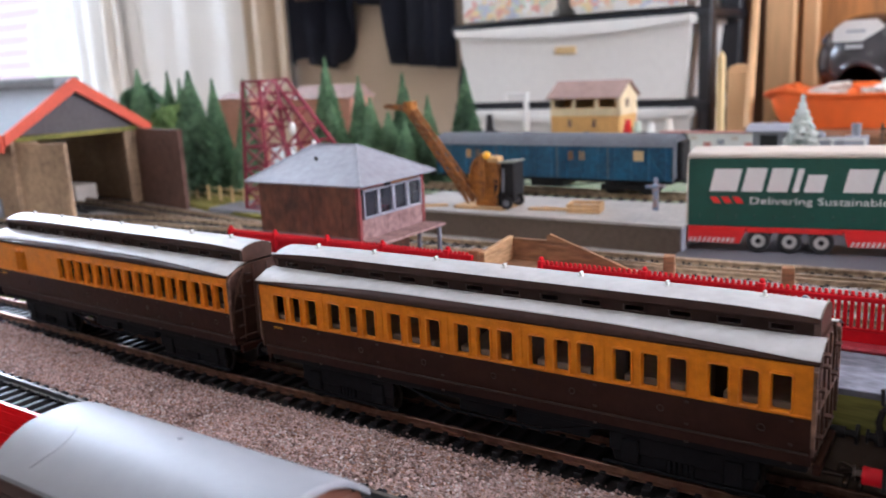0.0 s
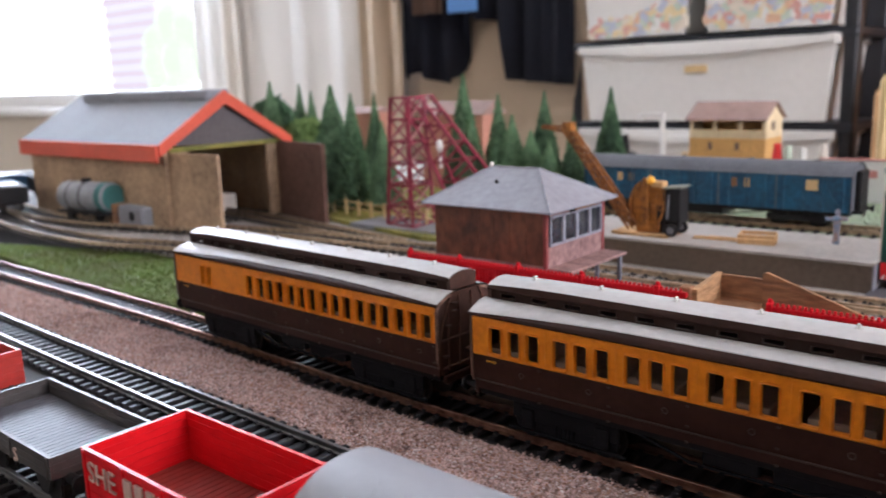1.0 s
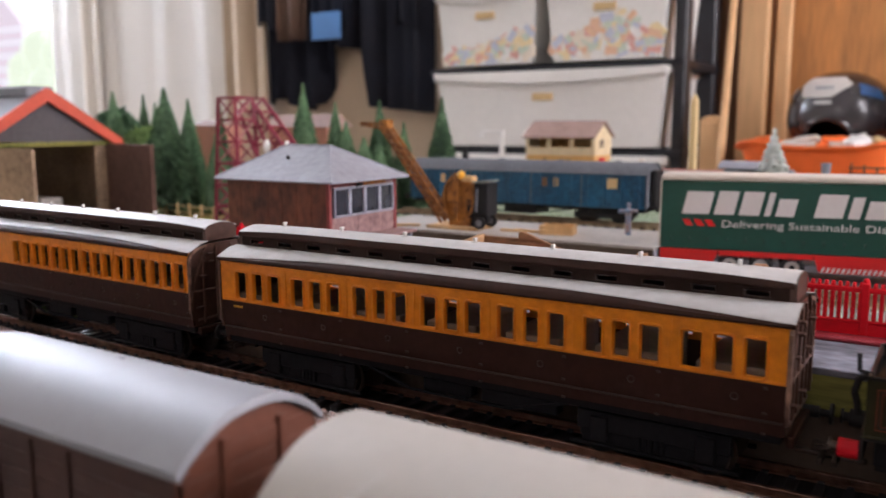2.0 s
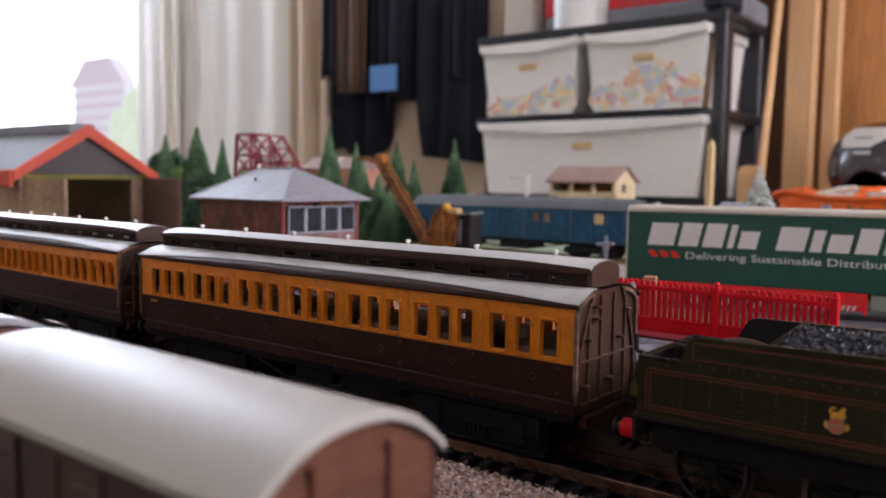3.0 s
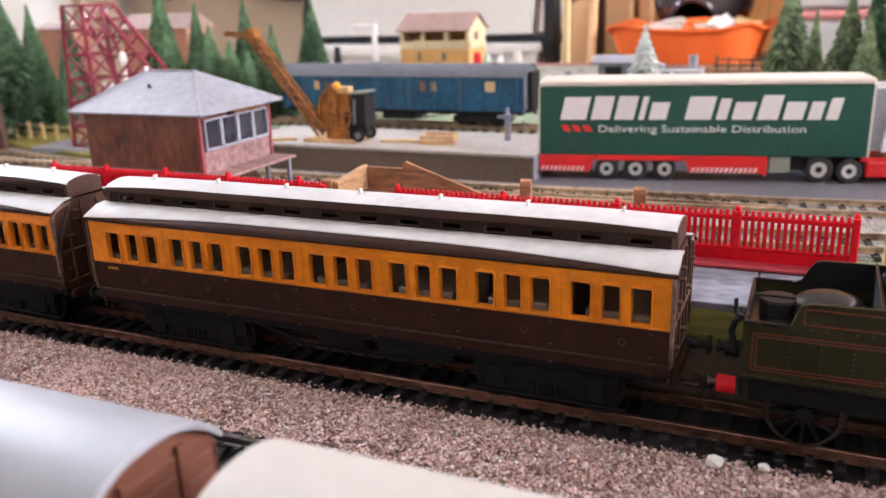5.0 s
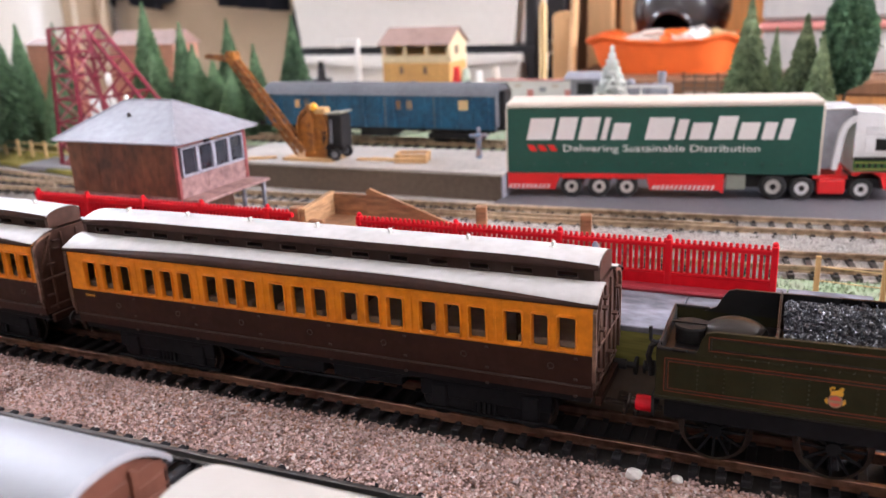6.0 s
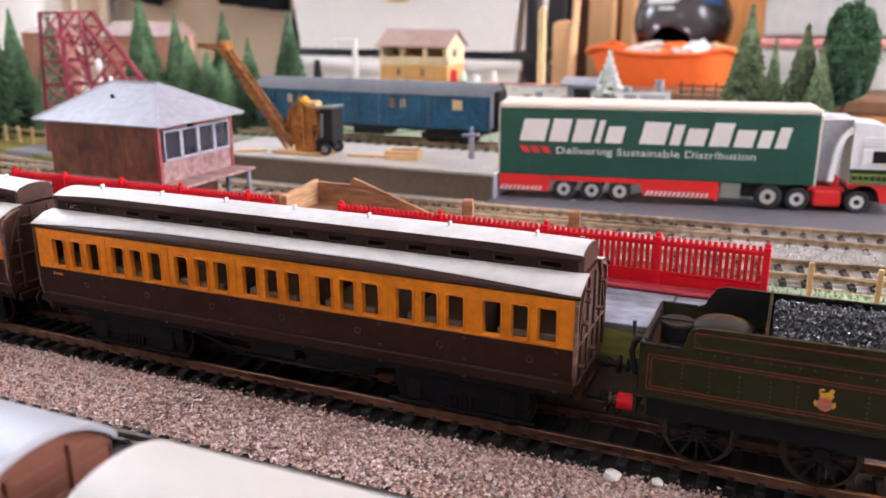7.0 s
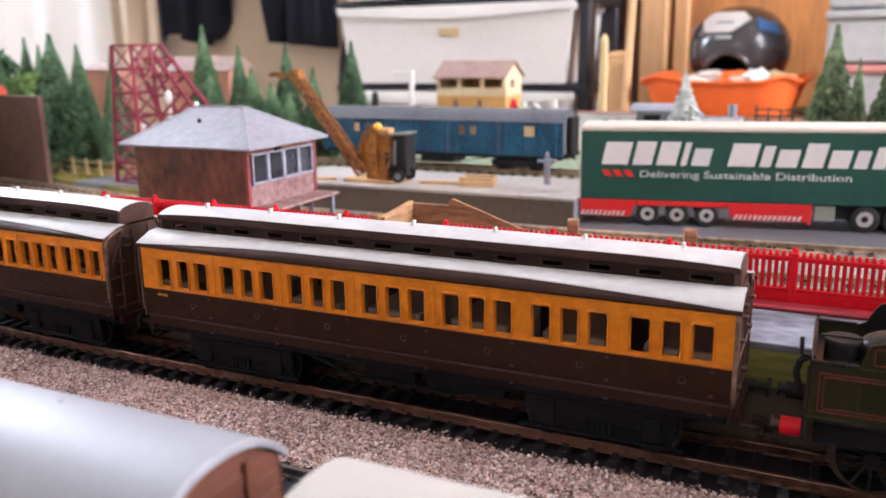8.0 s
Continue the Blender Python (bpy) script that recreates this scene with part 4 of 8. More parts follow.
    for side in (-1, 1):
        pale, brown, upper = [], [], []
        for x in xs:
            k = max(0.0, 1 - min(x + 0.0012, length + 0.0012 - x) / 0.062) ** 1.5
            ye, ze = 0.0149 + 0.0020 * k, 0.0462 - 0.0020 * k
            pale.append([(x, side * 0.0072, 0.0475), (x, side * 0.0110, 0.0472 - 0.0002 * k), (x, side * ye, ze + 0.0002), (x, side * (ye + 0.0002), ze - 0.0001)])
            brown.append([(x, side * (ye - 0.0001), ze), (x, side * (ye + (0.0172 - ye) * 0.55), ze - 0.0009 * (1 - 0.6 * k)), (x, side * 0.0171, 0.0446 - 0.0003 * k), (x, side * 0.0174, 0.0437), (x, side * 0.0171, 0.0431), (x, side * 0.0150, 0.0434)])
            xc = 0.0008 + (length - 0.0016) * (x + 0.0012) / (length + 0.0024)
            k = max(0.0, 1 - min(xc, length - xc) / 0.028) ** 1.6
            upper.append([(xc, side * (0.0074 + 0.0004 * k), 0.0531 - 0.0009 * k), (xc, side * (0.0079 + 0.0001 * k), 0.0526 - 0.0005 * k), (xc, side * 0.0083, 0.0512), (xc, side * 0.0081, 0.0508), (xc, side * 0.0070, 0.0509)])
        part("lower_roof", loft(bmesh.new(), pale), ROOF_GREY, c, "pale grey lower roof", True)
        part("cornice", loft(bmesh.new(), brown), BROWN, c, "dark brown roof edge", True)
        part("upper_cornice", loft(bmesh.new(), upper), BROWN, c, "dark brown clerestory edge", True)
        ce = bmesh.new()
        lights = int(length / 0.0131)
        y1, y2 = sorted((side * 0.0069, side * 0.0076))
        pitch = (length - 0.006) / lights
        box(ce, 0.002, length - 0.002, y1, y2, 0.0468, 0.0483)
        box(ce, 0.002, length - 0.002, y1, y2, 0.0496, 0.0516)
        for i in range(lights + 1):
            x = 0.003 + pitch * i
            box(ce, max(0.002, x - pitch * 0.29), min(length - 0.002, x + pitch * 0.29), y1, y2, 0.0483, 0.0496)
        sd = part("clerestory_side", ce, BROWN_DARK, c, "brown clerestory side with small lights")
        for i in range(lights):
            x = 0.003 + pitch * (i + 0.5)
            pn = part("clerestory_light", box(bmesh.new(), x - pitch * 0.22, x + pitch * 0.22, side * 0.0071 - 0.0001, side * 0.0071 + 0.0001, 0.0483, 0.0496), GLASS, sd)
            pn.visible_shadow = False
            # paler rim stands in for the glimmer at each light
            rim = bmesh.new()
            ya, yb = sorted((side * 0.0076, side * 0.0079))
            box(rim, x - pitch * 0.24, x + pitch * 0.24, ya, yb, 0.0481, 0.0483)
            box(rim, x - pitch * 0.25, x - pitch * 0.22, ya, yb, 0.0483, 0.0497)
            part("glimmer_rim", rim, PALER_BROWN, sd)
    top = []
    for x in xs:
        xc = 0.0008 + (length - 0.0016) * (x + 0.0012) / (length + 0.0024)
        k = max(0.0, 1 - min(xc, length - xc) / 0.028) ** 1.6
        w, ze = 0.0074 + 0.0004 * k, 0.0532 - 0.0009 * k
        top.append([(xc, w * t, ze + (0.0543 - 0.0002 * k - ze) * (1 - t * t)) for t in (-1, -0.8, -0.55, -0.28, 0, 0.28, 0.55, 0.8, 1)] + [(xc, w - 0.0002, ze - 0.0006), (xc, -w + 0.0002, ze - 0.0006)])
    part("clerestory_roof", loft(bmesh.new(), top, closed=True, caps=True), ROOF_GREY, c, "pale grey clerestory roof", True)
    for x in (0.0012, length - 0.0012):
        pts = [(-0.0073, 0.0474), (0.0073, 0.0474), (0.0076, 0.0505), (0.0074, 0.0518), (0.0060, 0.0530), (0.0030, 0.0537), (0, 0.0539)]
        pts += [(-y, z) for y, z in pts[-2:1:-1]]
        part("clerestory_end", plate(bmesh.new(), pts, x - 0.0008, x + 0.0008, "x"), END_BROWN, c, "brown curved clerestory end")
    # pale strips are added behind the lights to show as bright flecks
    for y in (-0.0055, 0.0055):
        part("fleck_strip", box(bmesh.new(), 0.003, length - 0.003, y - 0.0010, y + 0.0010, 0.0470, 0.0476), VENT_CLEAR, c, "milky strip added under the clerestory for pale flecks")
    vents = 7
    for i in range(vents):
        x = 0.0158 / 0.1888 * length + i * (length * 0.833 / (vents - 1))
        vb = bmesh.new()
        rod(vb, (x, 0, 0.0540), (x, 0, 0.05440), 0.0014, 0.0012, n=14)
        rod(vb, (x, 0, 0.0544), (x, 0, 0.0553), 0.0006, n=8)
        rod(vb, (x, -0.0008, 0.0554), (x, 0.0008, 0.0554), 0.00048, n=8)
        part("roof_vent", vb, VENT_CLEAR, c)
    # floor, seats and underframe
    part("carriage_floor", box(bmesh.new(), 0.001, length - 0.001, -half + 0.0012, half - 0.0012, Z0, Z0 + 0.0012), DARK_INSIDE, c)
    part("compartment_ceiling", box(bmesh.new(), 0.001, length - 0.001, -half + 0.0012, half - 0.0012, 0.0440, 0.0446), DARK_INSIDE, c)
    comps = 7
    for i in range(comps):
        x = (i + 0.5) * length / comps
        part("seat", box(bmesh.new(), x - 0.0085, x + 0.0085, -half + 0.002, half - 0.002, Z0 + 0.0012, 0.0318, 0.0004), DARK_INSIDE, c)
    uf = bmesh.new()
    box(uf, 0.001, length - 0.001, -0.0140, 0.0140, Z0 - 0.0026, Z0, 0.0003)
    part("underframe", uf, SHADED_BLACK, c)
    for side in (-1, 1):
        for xa, xb in ((0.44, 0.53), (0.55, 0.68)):
            part("battery_box", box(bmesh.new(), length * xa, length * xb, *sorted((side * 0.0075, side * 0.0125)), 0.0088, Z0 - 0.0024, 0.0004), SHADED_BLACK, c)
        tr = bmesh.new()
        for p, q in ((0.33, 0.42), (0.42, 0.60), (0.60, 0.70)):
            za, zb = (0.0135 if p < 0.4 else 0.0086), (0.0135 if q > 0.65 else 0.0086)
            bar(tr, (length * p, side * 0.0130, za), (length * q, side * 0.0130, zb), 0.0008)
        part("truss_rod", tr, SHADED_BLACK, c)
    for xb in (0.034, length - 0.034):
        bg = bmesh.new()
        for side in (-1, 1):
            y1, y2 = sorted((side * 0.0098, side * 0.0110))
            box(bg, xb - 0.021, xb + 0.021, y1, y2, 0.0065, 0.0122, 0.0003)
            for dx in (-0.0145, 0.0145):
                box(bg, xb + dx - 0.0026, xb + dx + 0.0026, *sorted((side * 0.0102, side * 0.0117)), 0.0035, 0.0108, 0.0004)
            for k in range(-2, 3):
                box(bg, xb + k * 0.0016 - 0.0006, xb + k * 0.0016 + 0.0006, *sorted((side * 0.0100, side * 0.0113)), 0.0032, 0.0070, 0.0002)
            box(bg, xb - 0.023, xb + 0.023, *sorted((side * 0.0099, side * 0.0112)), 0.0018, 0.0030, 0.0003)
            y3, y4 = sorted((side * 0.0095, side * 0.0098))
            box(bg, xb - 0.0195, xb + 0.0195, y3, y4, 0.0028, 0.0128)
        box(bg, xb - 0.003, xb + 0.003, -0.0097, 0.0097, 0.008, Z0 - 0.002)
        part("bogie", bg, SHADED_BLACK, c)
        for dx in (-0.0145, 0.0145):
            wheelset(c, xb + dx, 0.0062, mat=SHADED_BLACK)
    return c


panes = []
for i in range(7):
    a = 0.0078 + i * 0.02602
    panes += [(a, a + 0.0044), (a + 0.0081, a + 0.0081 + 0.0038), (a + 0.0154, a + 0.0154 + 0.0043)]
coach("passenger_coach", 0.1888, panes, "chocolate and ochre clerestory coach with a pale grey roof", pose(0.0, 0.0012, RAIL_Z))
L2 = 0.178
panes = [(0.0235, 0.0258), (0.0282, 0.0305)]
a = L2 - 0.1172
panes.append((a, a + 0.0038))
for i in range(5):
    for k in range(3):
        b = a + 0.0082 + i * 0.02205 + k * 0.00705
        panes.append((b, b + 0.0040))
coach("passenger_coach", L2, panes, "chocolate and ochre brake coach with a pale shiny roof", pose(-0.0165 - L2 * math.cos(0.03), 0.0012 + L2 * math.sin(0.03), RAIL_Z, 0, 0, -1.72))

# the tender behind the engine
tender = thing("locomotive_tender", "dark green lined tender loaded with coal, coupled to the coach", "tender", "", pose(0.2055, 0.0012, RAIL_Z))
TL, TH = 0.112, 0.0168
part("tank", box(bmesh.new(), 0.001, TL - 0.001, -TH + 0.001, TH - 0.001, 0.0205, 0.0300), BLACK, tender)
for side in (-1, 1):
    y1, y2 = sorted((side * TH, side * (TH - 0.001)))
    part("tank_side", box(bmesh.new(), 0, TL, y1, y2, 0.0205, 0.0340, 0.0003), GREEN_TENDER, tender, "dark green lined tank side")
part("tank_rear", box(bmesh.new(), 0, 0.001, -TH + 0.001, TH - 0.001, 0.0205, 0.0338, 0.0002), BLACK_GLOSS, tender)
part("tank_deck", box(bmesh.new(), 0.0008, TL, -TH + 0.001, TH - 0.001, 0.0300, 0.0304), BLACK_GLOSS, tender)
part("beading", box(bmesh.new(), -0.0003, TL, -TH - 0.0003, TH + 0.0003, 0.0200, 0.0207, 0.0002), GREEN_TENDER, tender)
for side in (-1, 1):
    y1, y2 = sorted((side * (TH - 0.0002), side * (TH - 0.0012)))
    prof = [(0.0093, 0.0333), (0.0104, 0.0345), (0.0112, 0.0375), (0.0122, 0.0395), (0.0146, 0.0402), (TL, 0.0414), (TL, 0.0333)] if side < 0 else \
           [(0.0085, 0.0333), (0.0120, 0.0350), (0.0135, 0.0380), (0.0150, 0.0402), (0.0170, 0.0408), (TL, 0.0416), (TL, 0.0333)]
    part("coping", plate(bmesh.new(), prof, y1, y2, "y"), GREEN_TENDER if side < 0 else BLACK_GLOSS, tender, "", False)
part("rear_coping", box(bmesh.new(), 0.0, 0.0007, -TH, TH, 0.0333, 0.0345, 0.0003), BLACK_GLOSS, tender)
for side in (-1, 1):
    y1, y2 = sorted((side * TH, side * (TH - 0.001)))
    part("side_rim", box(bmesh.new(), 0.0, 0.0102, y1, y2, 0.0333, 0.0345, 0.0003), BLACK_GLOSS, tender)
part("coal_bulkhead", plate(bmesh.new(), [(-TH + 0.001, 0.0304), (TH - 0.001, 0.0304), (TH - 0.001, 0.0416), (-TH + 0.001, 0.0398)], 0.0290, 0.0294, "x"), BLACK, tender)
part("bulkhead_edge", bar(bmesh.new(), (0.0288, -TH + 0.001, 0.0400), (0.0288, TH - 0.001, 0.0418), 0.00022), WHEEL_RIM, tender)
bm = bmesh.new()
rod(bm, (0.0068, 0.0005, 0.0304), (0.0068, 0.0005, 0.0345), 0.0042, n=28)
rod(bm, (0.0068, 0.0005, 0.0345), (0.0068, 0.0005, 0.0352), 0.0046, 0.0044, n=28)
box(bm, 0.0018, 0.0118, -0.0002, 0.0012, 0.0352, 0.0356)
part("water_filler", bm, FILLER_TOP, tender, "dusty black filler with a flat lid", True)
bm = bmesh.new()
ball(bm, (0.0184, 0.0010, 0.0332), 0.0086, 28, (1.0, 0.70, 0.56))
part("water_dome", bm, DOME_BLACK, tender, "glossy black domed cover", True)
bm = bmesh.new()
for p, q in (((-0.002, -0.013, 0.0345), (-0.0022, -0.013, 0.0385)), ((-0.002, -0.013, 0.0345), (0.001, -0.013, 0.0340))):
    rod(bm, p, q, 0.0005, n=8)
part("lamp_iron", bm, BLACK, tender)
bm = bmesh.new()
pts = [(0.0005, -0.010, 0.0333), (-0.0022, -0.010, 0.0318), (-0.0030, -0.010, 0.0285), (-0.0022, -0.010, 0.0255), (-0.0020, -0.010, 0.0230)]
for p, q in zip(pts, pts[1:]):
    rod(bm, p, q, 0.0008, n=8)
part("vacuum_pipe", bm, BLACK, tender, "", True)
part("rear_beam", box(bmesh.new(), -0.0008, 0.0, -TH, TH, 0.0140, 0.0205), BLACK, tender)
for side in (-1, 1):
    bm = bmesh.new()
    rod(bm, (-0.0008, side * 0.0115, 0.0150), (-0.0055, side * 0.0115, 0.0150), 0.0023, n=16)
    bf = part("buffer", bm, RED if side < 0 else BLACK, tender, "red buffer housing" if side < 0 else "black buffer housing", True)
    bm = bmesh.new()
    rod(bm, (-0.0055, side * 0.0115, 0.0150), (-0.0070, side * 0.0115, 0.0150), 0.0012, n=12)
    rod(bm, (-0.0070, side * 0.0115, 0.0150), (-0.0076, side * 0.0115, 0.0150), 0.0020, n=18)
    part("buffer_head", bm, WHEEL_RIM if side < 0 else BLACK, bf, "", True)
coupling(tender, 0.0, -1)


def lining_frame(x0, x1, z0, z1, y, w, mat):
    bm = bmesh.new()
    ya, yb = sorted((y, y - 0.00012))
    box(bm, x0, x1, ya, yb, z0, z0 + w)
    box(bm, x0, x1, ya, yb, z1 - w, z1)
    box(bm, x0, x0 + w, ya, yb, z0, z1)
    box(bm, x1 - w, x1, ya, yb, z0, z1)
    return part("lining", bm, mat, tender, "thin orange and black lining")


lining_frame(0.0022, TL - 0.002, 0.0222, 0.0318, -TH, 0.0002, LINING)
lining_frame(0.0027, TL - 0.0025, 0.0227, 0.0313, -TH, 0.0003, LINING_BLACK)
lining_frame(0.0032, TL - 0.003, 0.0231, 0.0309, -TH, 0.00016, LINING)
lining_frame(0.0130, TL - 0.002, 0.0350, 0.0390, -TH + 0.0001, 0.0002, LINING)
lining_frame(0.0135, TL - 0.0025, 0.0354, 0.0386, -TH + 0.0001, 0.0003, LINING_BLACK)
rv = bmesh.new()
for i in range(30):
    x = 0.0145 + i * 0.0032
    box(rv, x, x + 0.0004, -TH - 0.0003, -TH, 0.0336, 0.0340)
for x in (0.0105, 0.0170, 0.0240, 0.0310, 0.0370, 0.0520, 0.0600, 0.0680):
    for k in range(6):
        box(rv, x, x + 0.0004, -TH - 0.0003, -TH, 0.0238 + k * 0.0013, 0.0242 + k * 0.0013)
part("rivets", rv, RIVET, tender)
cst = part("crest", rod(bmesh.new(), (0.0432, -TH - 0.0003, 0.0260), (0.0432, -TH, 0.0260), 0.0017, n=22), CREST_RED, tender, "small round red and gold crest")
rings = [[(0.0432 + q * math.cos(k * 0.2856), -TH - u, 0.0260 + q * math.sin(k * 0.2856)) for k in range(22)] for q, u in ((0.0014, 0.0003), (0.0014, 0.00045), (0.0017, 0.00045), (0.0017, 0.0))]
part("crest_ring", loft(bmesh.new(), rings, closed=True), CREST_SILVER, cst)
part("crest_band", box(bmesh.new(), 0.0418, 0.0446, -TH - 0.00055, -TH - 0.0003, 0.0256, 0.0263), CREST_SILVER, cst)
beast = bmesh.new()
plate(beast, [(0.0419, 0.0275), (0.0446, 0.0275), (0.0449, 0.0282), (0.0445, 0.0288), (0.0438, 0.0291), (0.0430, 0.0288), (0.0422, 0.0286)], -TH - 0.0004, -TH, "y")
plate(beast, [(0.0437, 0.0288), (0.0446, 0.0289), (0.0449, 0.0295), (0.0444, 0.0299), (0.0438, 0.0295)], -TH - 0.0005, -TH, "y")
for p, q in (((0.0421, 0.0284), (0.0418, 0.0291)), ((0.0418, 0.0291), (0.0423, 0.0296)), ((0.0423, 0.0296), (0.0429, 0.0294))):
    bar(beast, (p[0], -TH - 0.0002, p[1]), (q[0], -TH - 0.0002, q[1]), 0.0004)
part("crest_beast", beast, CREST_GOLD, cst, "gold shape above the crest")
for k in (-1, 1):
    part("crest_wing", plate(bmesh.new(), [(0.0432 + k * 0.0017, 0.0250), (0.0432 + k * 0.0024, 0.0258), (0.0432 + k * 0.0021, 0.0268), (0.0432 + k * 0.0017, 0.0262)][::k], -TH - 0.0004, -TH, "y"), CREST_GOLD, cst)
part("frame_plate", box(bmesh.new(), 0.002, TL - 0.002, -0.006, 0.006, 0.0085, 0.0205, 0.0003), BLACK, tender)
for side in (-1, 1):
    ya, yb = sorted((side * 0.0112, side * 0.0122))
    part("side_frame", box(bmesh.new(), 0.002, TL - 0.002, ya, yb, 0.0122, 0.0195, 0.0002), SHADED_BLACK, tender)
part("footplate", box(bmesh.new(), 0.0, TL, -TH + 0.0004, TH - 0.0004, 0.0192, 0.0202, 0.0002), BLACK, tender)
for x in (0.0152, 0.0445, 0.0740, 0.1000):
    wheelset(tender, x, 0.0087, mat=SHADED_BLACK, spokes=12)


def coal_where(u, v, rng):
    x = 0.0305 + (TL - 0.032) * u
    y = -TH + 0.002 + (2 * TH - 0.004) * v
    return np.stack((x, y, 0.0382 + 0.0028 * np.sin(np.pi * v) + 0.0006 * rng.standard_normal(len(u))), 1)


bed = part("coal_bed", box(bmesh.new(), 0.0300, TL - 0.001, -TH + 0.0013, TH - 0.0013, 0.0336, 0.0384), COAL, tender)
g = gravel("coal", "", COAL, 30000, coal_where, 0.00050, 21)
g.parent = tender
del g["category"]
# pale chips among the black ones stand in for glints on the coal
sparkle = gravel("coal", "", COAL_SHINE, 3400, coal_where, 0.00023, 23)
sparkle.location.z = 0.00035
sparkle.parent = tender
del sparkle["category"]


def wagon_running_gear(w, length, half):
    part("solebar", box(bmesh.new(), 0.0, length, -half + 0.003, half - 0.003, 0.0115, 0.0145, 0.0003), BLACK, w)
    for x in (length * 0.22, length * 0.78):
        wheelset(w, x, 0.0062)
        for side in (-1, 1):
            y1, y2 = sorted((side * 0.0112, side * 0.0126))
            part("axle_guard", plate(bmesh.new(), [(x - 0.006, 0.0120), (x + 0.006, 0.0120), (x + 0.002, 0.0045), (x - 0.002, 0.0045)], y1, y2, "y"), BLACK, w)
    for x, way in ((0, -1), (length, 1)):
        buffers(w, x, way, 0.0135, 0.0110)
        coupling(w, x, way, 0.0070)


def van(label, x0, length, roof_mat, roof_label):
    """A covered goods van with a rounded roof and planked ends."""
    half = 0.0153
    v = thing("goods_van", label, "wagon", "goods wagons in the siding", pose(x0, -0.1263, RAIL_Z))
    wagon_running_gear(v, length, half)
    eave, rise = 0.0404, 0.0068
    for side in (-1, 1):
        y1, y2 = sorted((side * half, side * (half - 0.0012)))
        sd = part("van_side", box(bmesh.new(), 0.0005, length - 0.0005, *sorted((side * (half - 0.0012), side * (half - 0.0003))), 0.0145, 0.0404), VAN_SIDE_SHADED, v, "brown planked side darkened for its shadow")
        boards(sd, [(0, length, y1, y2, 0.0145 + k * 0.0035, 0.0179 + k * 0.0035) for k in range(7)], VAN_SIDE_SHADED)
        ys = sorted((side * half, side * (half + 0.0006)))
        for x in (0.0004, length * 0.36, length * 0.5, length * 0.64, length - 0.0016):
            part("strapping", box(bmesh.new(), x, x + 0.0012, ys[0], ys[1], 0.0145, 0.0385, 0.0001), VAN_SIDE_SHADED, sd)
    arc = [(half * t, eave + rise * (1 - abs(t) ** 2.4)) for t in [k / 14 - 1 for k in range(29)]]
    for x0e, x1e, way in ((0, 0.0012, -1), (length - 0.0012, length, 1)):
        e = part("van_end", plate(bmesh.new(), [(-half, 0.0145), (half, 0.0145)] + [(y, z - 0.0012) for y, z in arc[::-1]], x0e, x1e, "x"), VAN_BROWN, v, "reddish brown planked end")
        xs = x0e if way < 0 else x1e
        a, b = sorted((xs, xs + way * 0.0003))
        boards(e, [(a, b, -half + 0.001, half - 0.001, 0.0150 + k * 0.0034, 0.0179 + k * 0.0034) for k in range(8)], VAN_BROWN, 0.0001)
        a, b = sorted((xs, xs + way * 0.0010))
        for y in (-0.0062, 0.0062):
            part("end_stanchion", box(bmesh.new(), a, b, y - 0.0008, y + 0.0008, 0.0145, 0.0432, 0.0001), VAN_BROWN, e)
    rings = []
    for x in (-0.0012, -0.0008, length * 0.25, length * 0.5, length * 0.75, length + 0.0008, length + 0.0012):
        lift = 0.0005 if -0.001 < x < length + 0.001 else 0.0
        rings.append([(x, y * 1.045, z + lift) for y, z in arc] + [(x, y * 1.03, z - 0.0009) for y, z in arc[::-1]])
    rf = part("van_roof", loft(bmesh.new(), rings, closed=True, caps=True), roof_mat, v, roof_label, True)
    nub = bmesh.new()
    rod(nub, (length * 0.5, 0.004, eave + rise - 0.0003), (length * 0.5, 0.004, eave + rise + 0.0006), 0.0008, 0.0005, n=10)
    part("roof_stud", nub, roof_mat, rf)
    rs = bmesh.new()
    for k in range(14):
        t0, t1 = -0.85 + k * 0.05, -0.85 + (k + 1) * 0.05
        xa, xb = 0.012 + 0.0035 * math.sin(k / 14 * 3.1), 0.012 + 0.0035 * math.sin((k + 1) / 14 * 3.1)
        bar(rs, (xa, half * 1.045 * t0, eave + rise * (1 - abs(t0) ** 2.4) + 0.0004), (xb, half * 1.045 * t1, eave + rise * (1 - abs(t1) ** 2.4) + 0.0004), 0.0004)
    part("rain_strip", rs, roof_mat, rf)
    return v


van("reddish brown goods van with a smooth grey rounded roof", 0.0525, 0.0745, VAN_GREY, "smooth grey rounded roof")
van("reddish brown goods van with a cream rounded roof", 0.1445, 0.0770, VAN_CREAM, "smooth cream rounded roof")


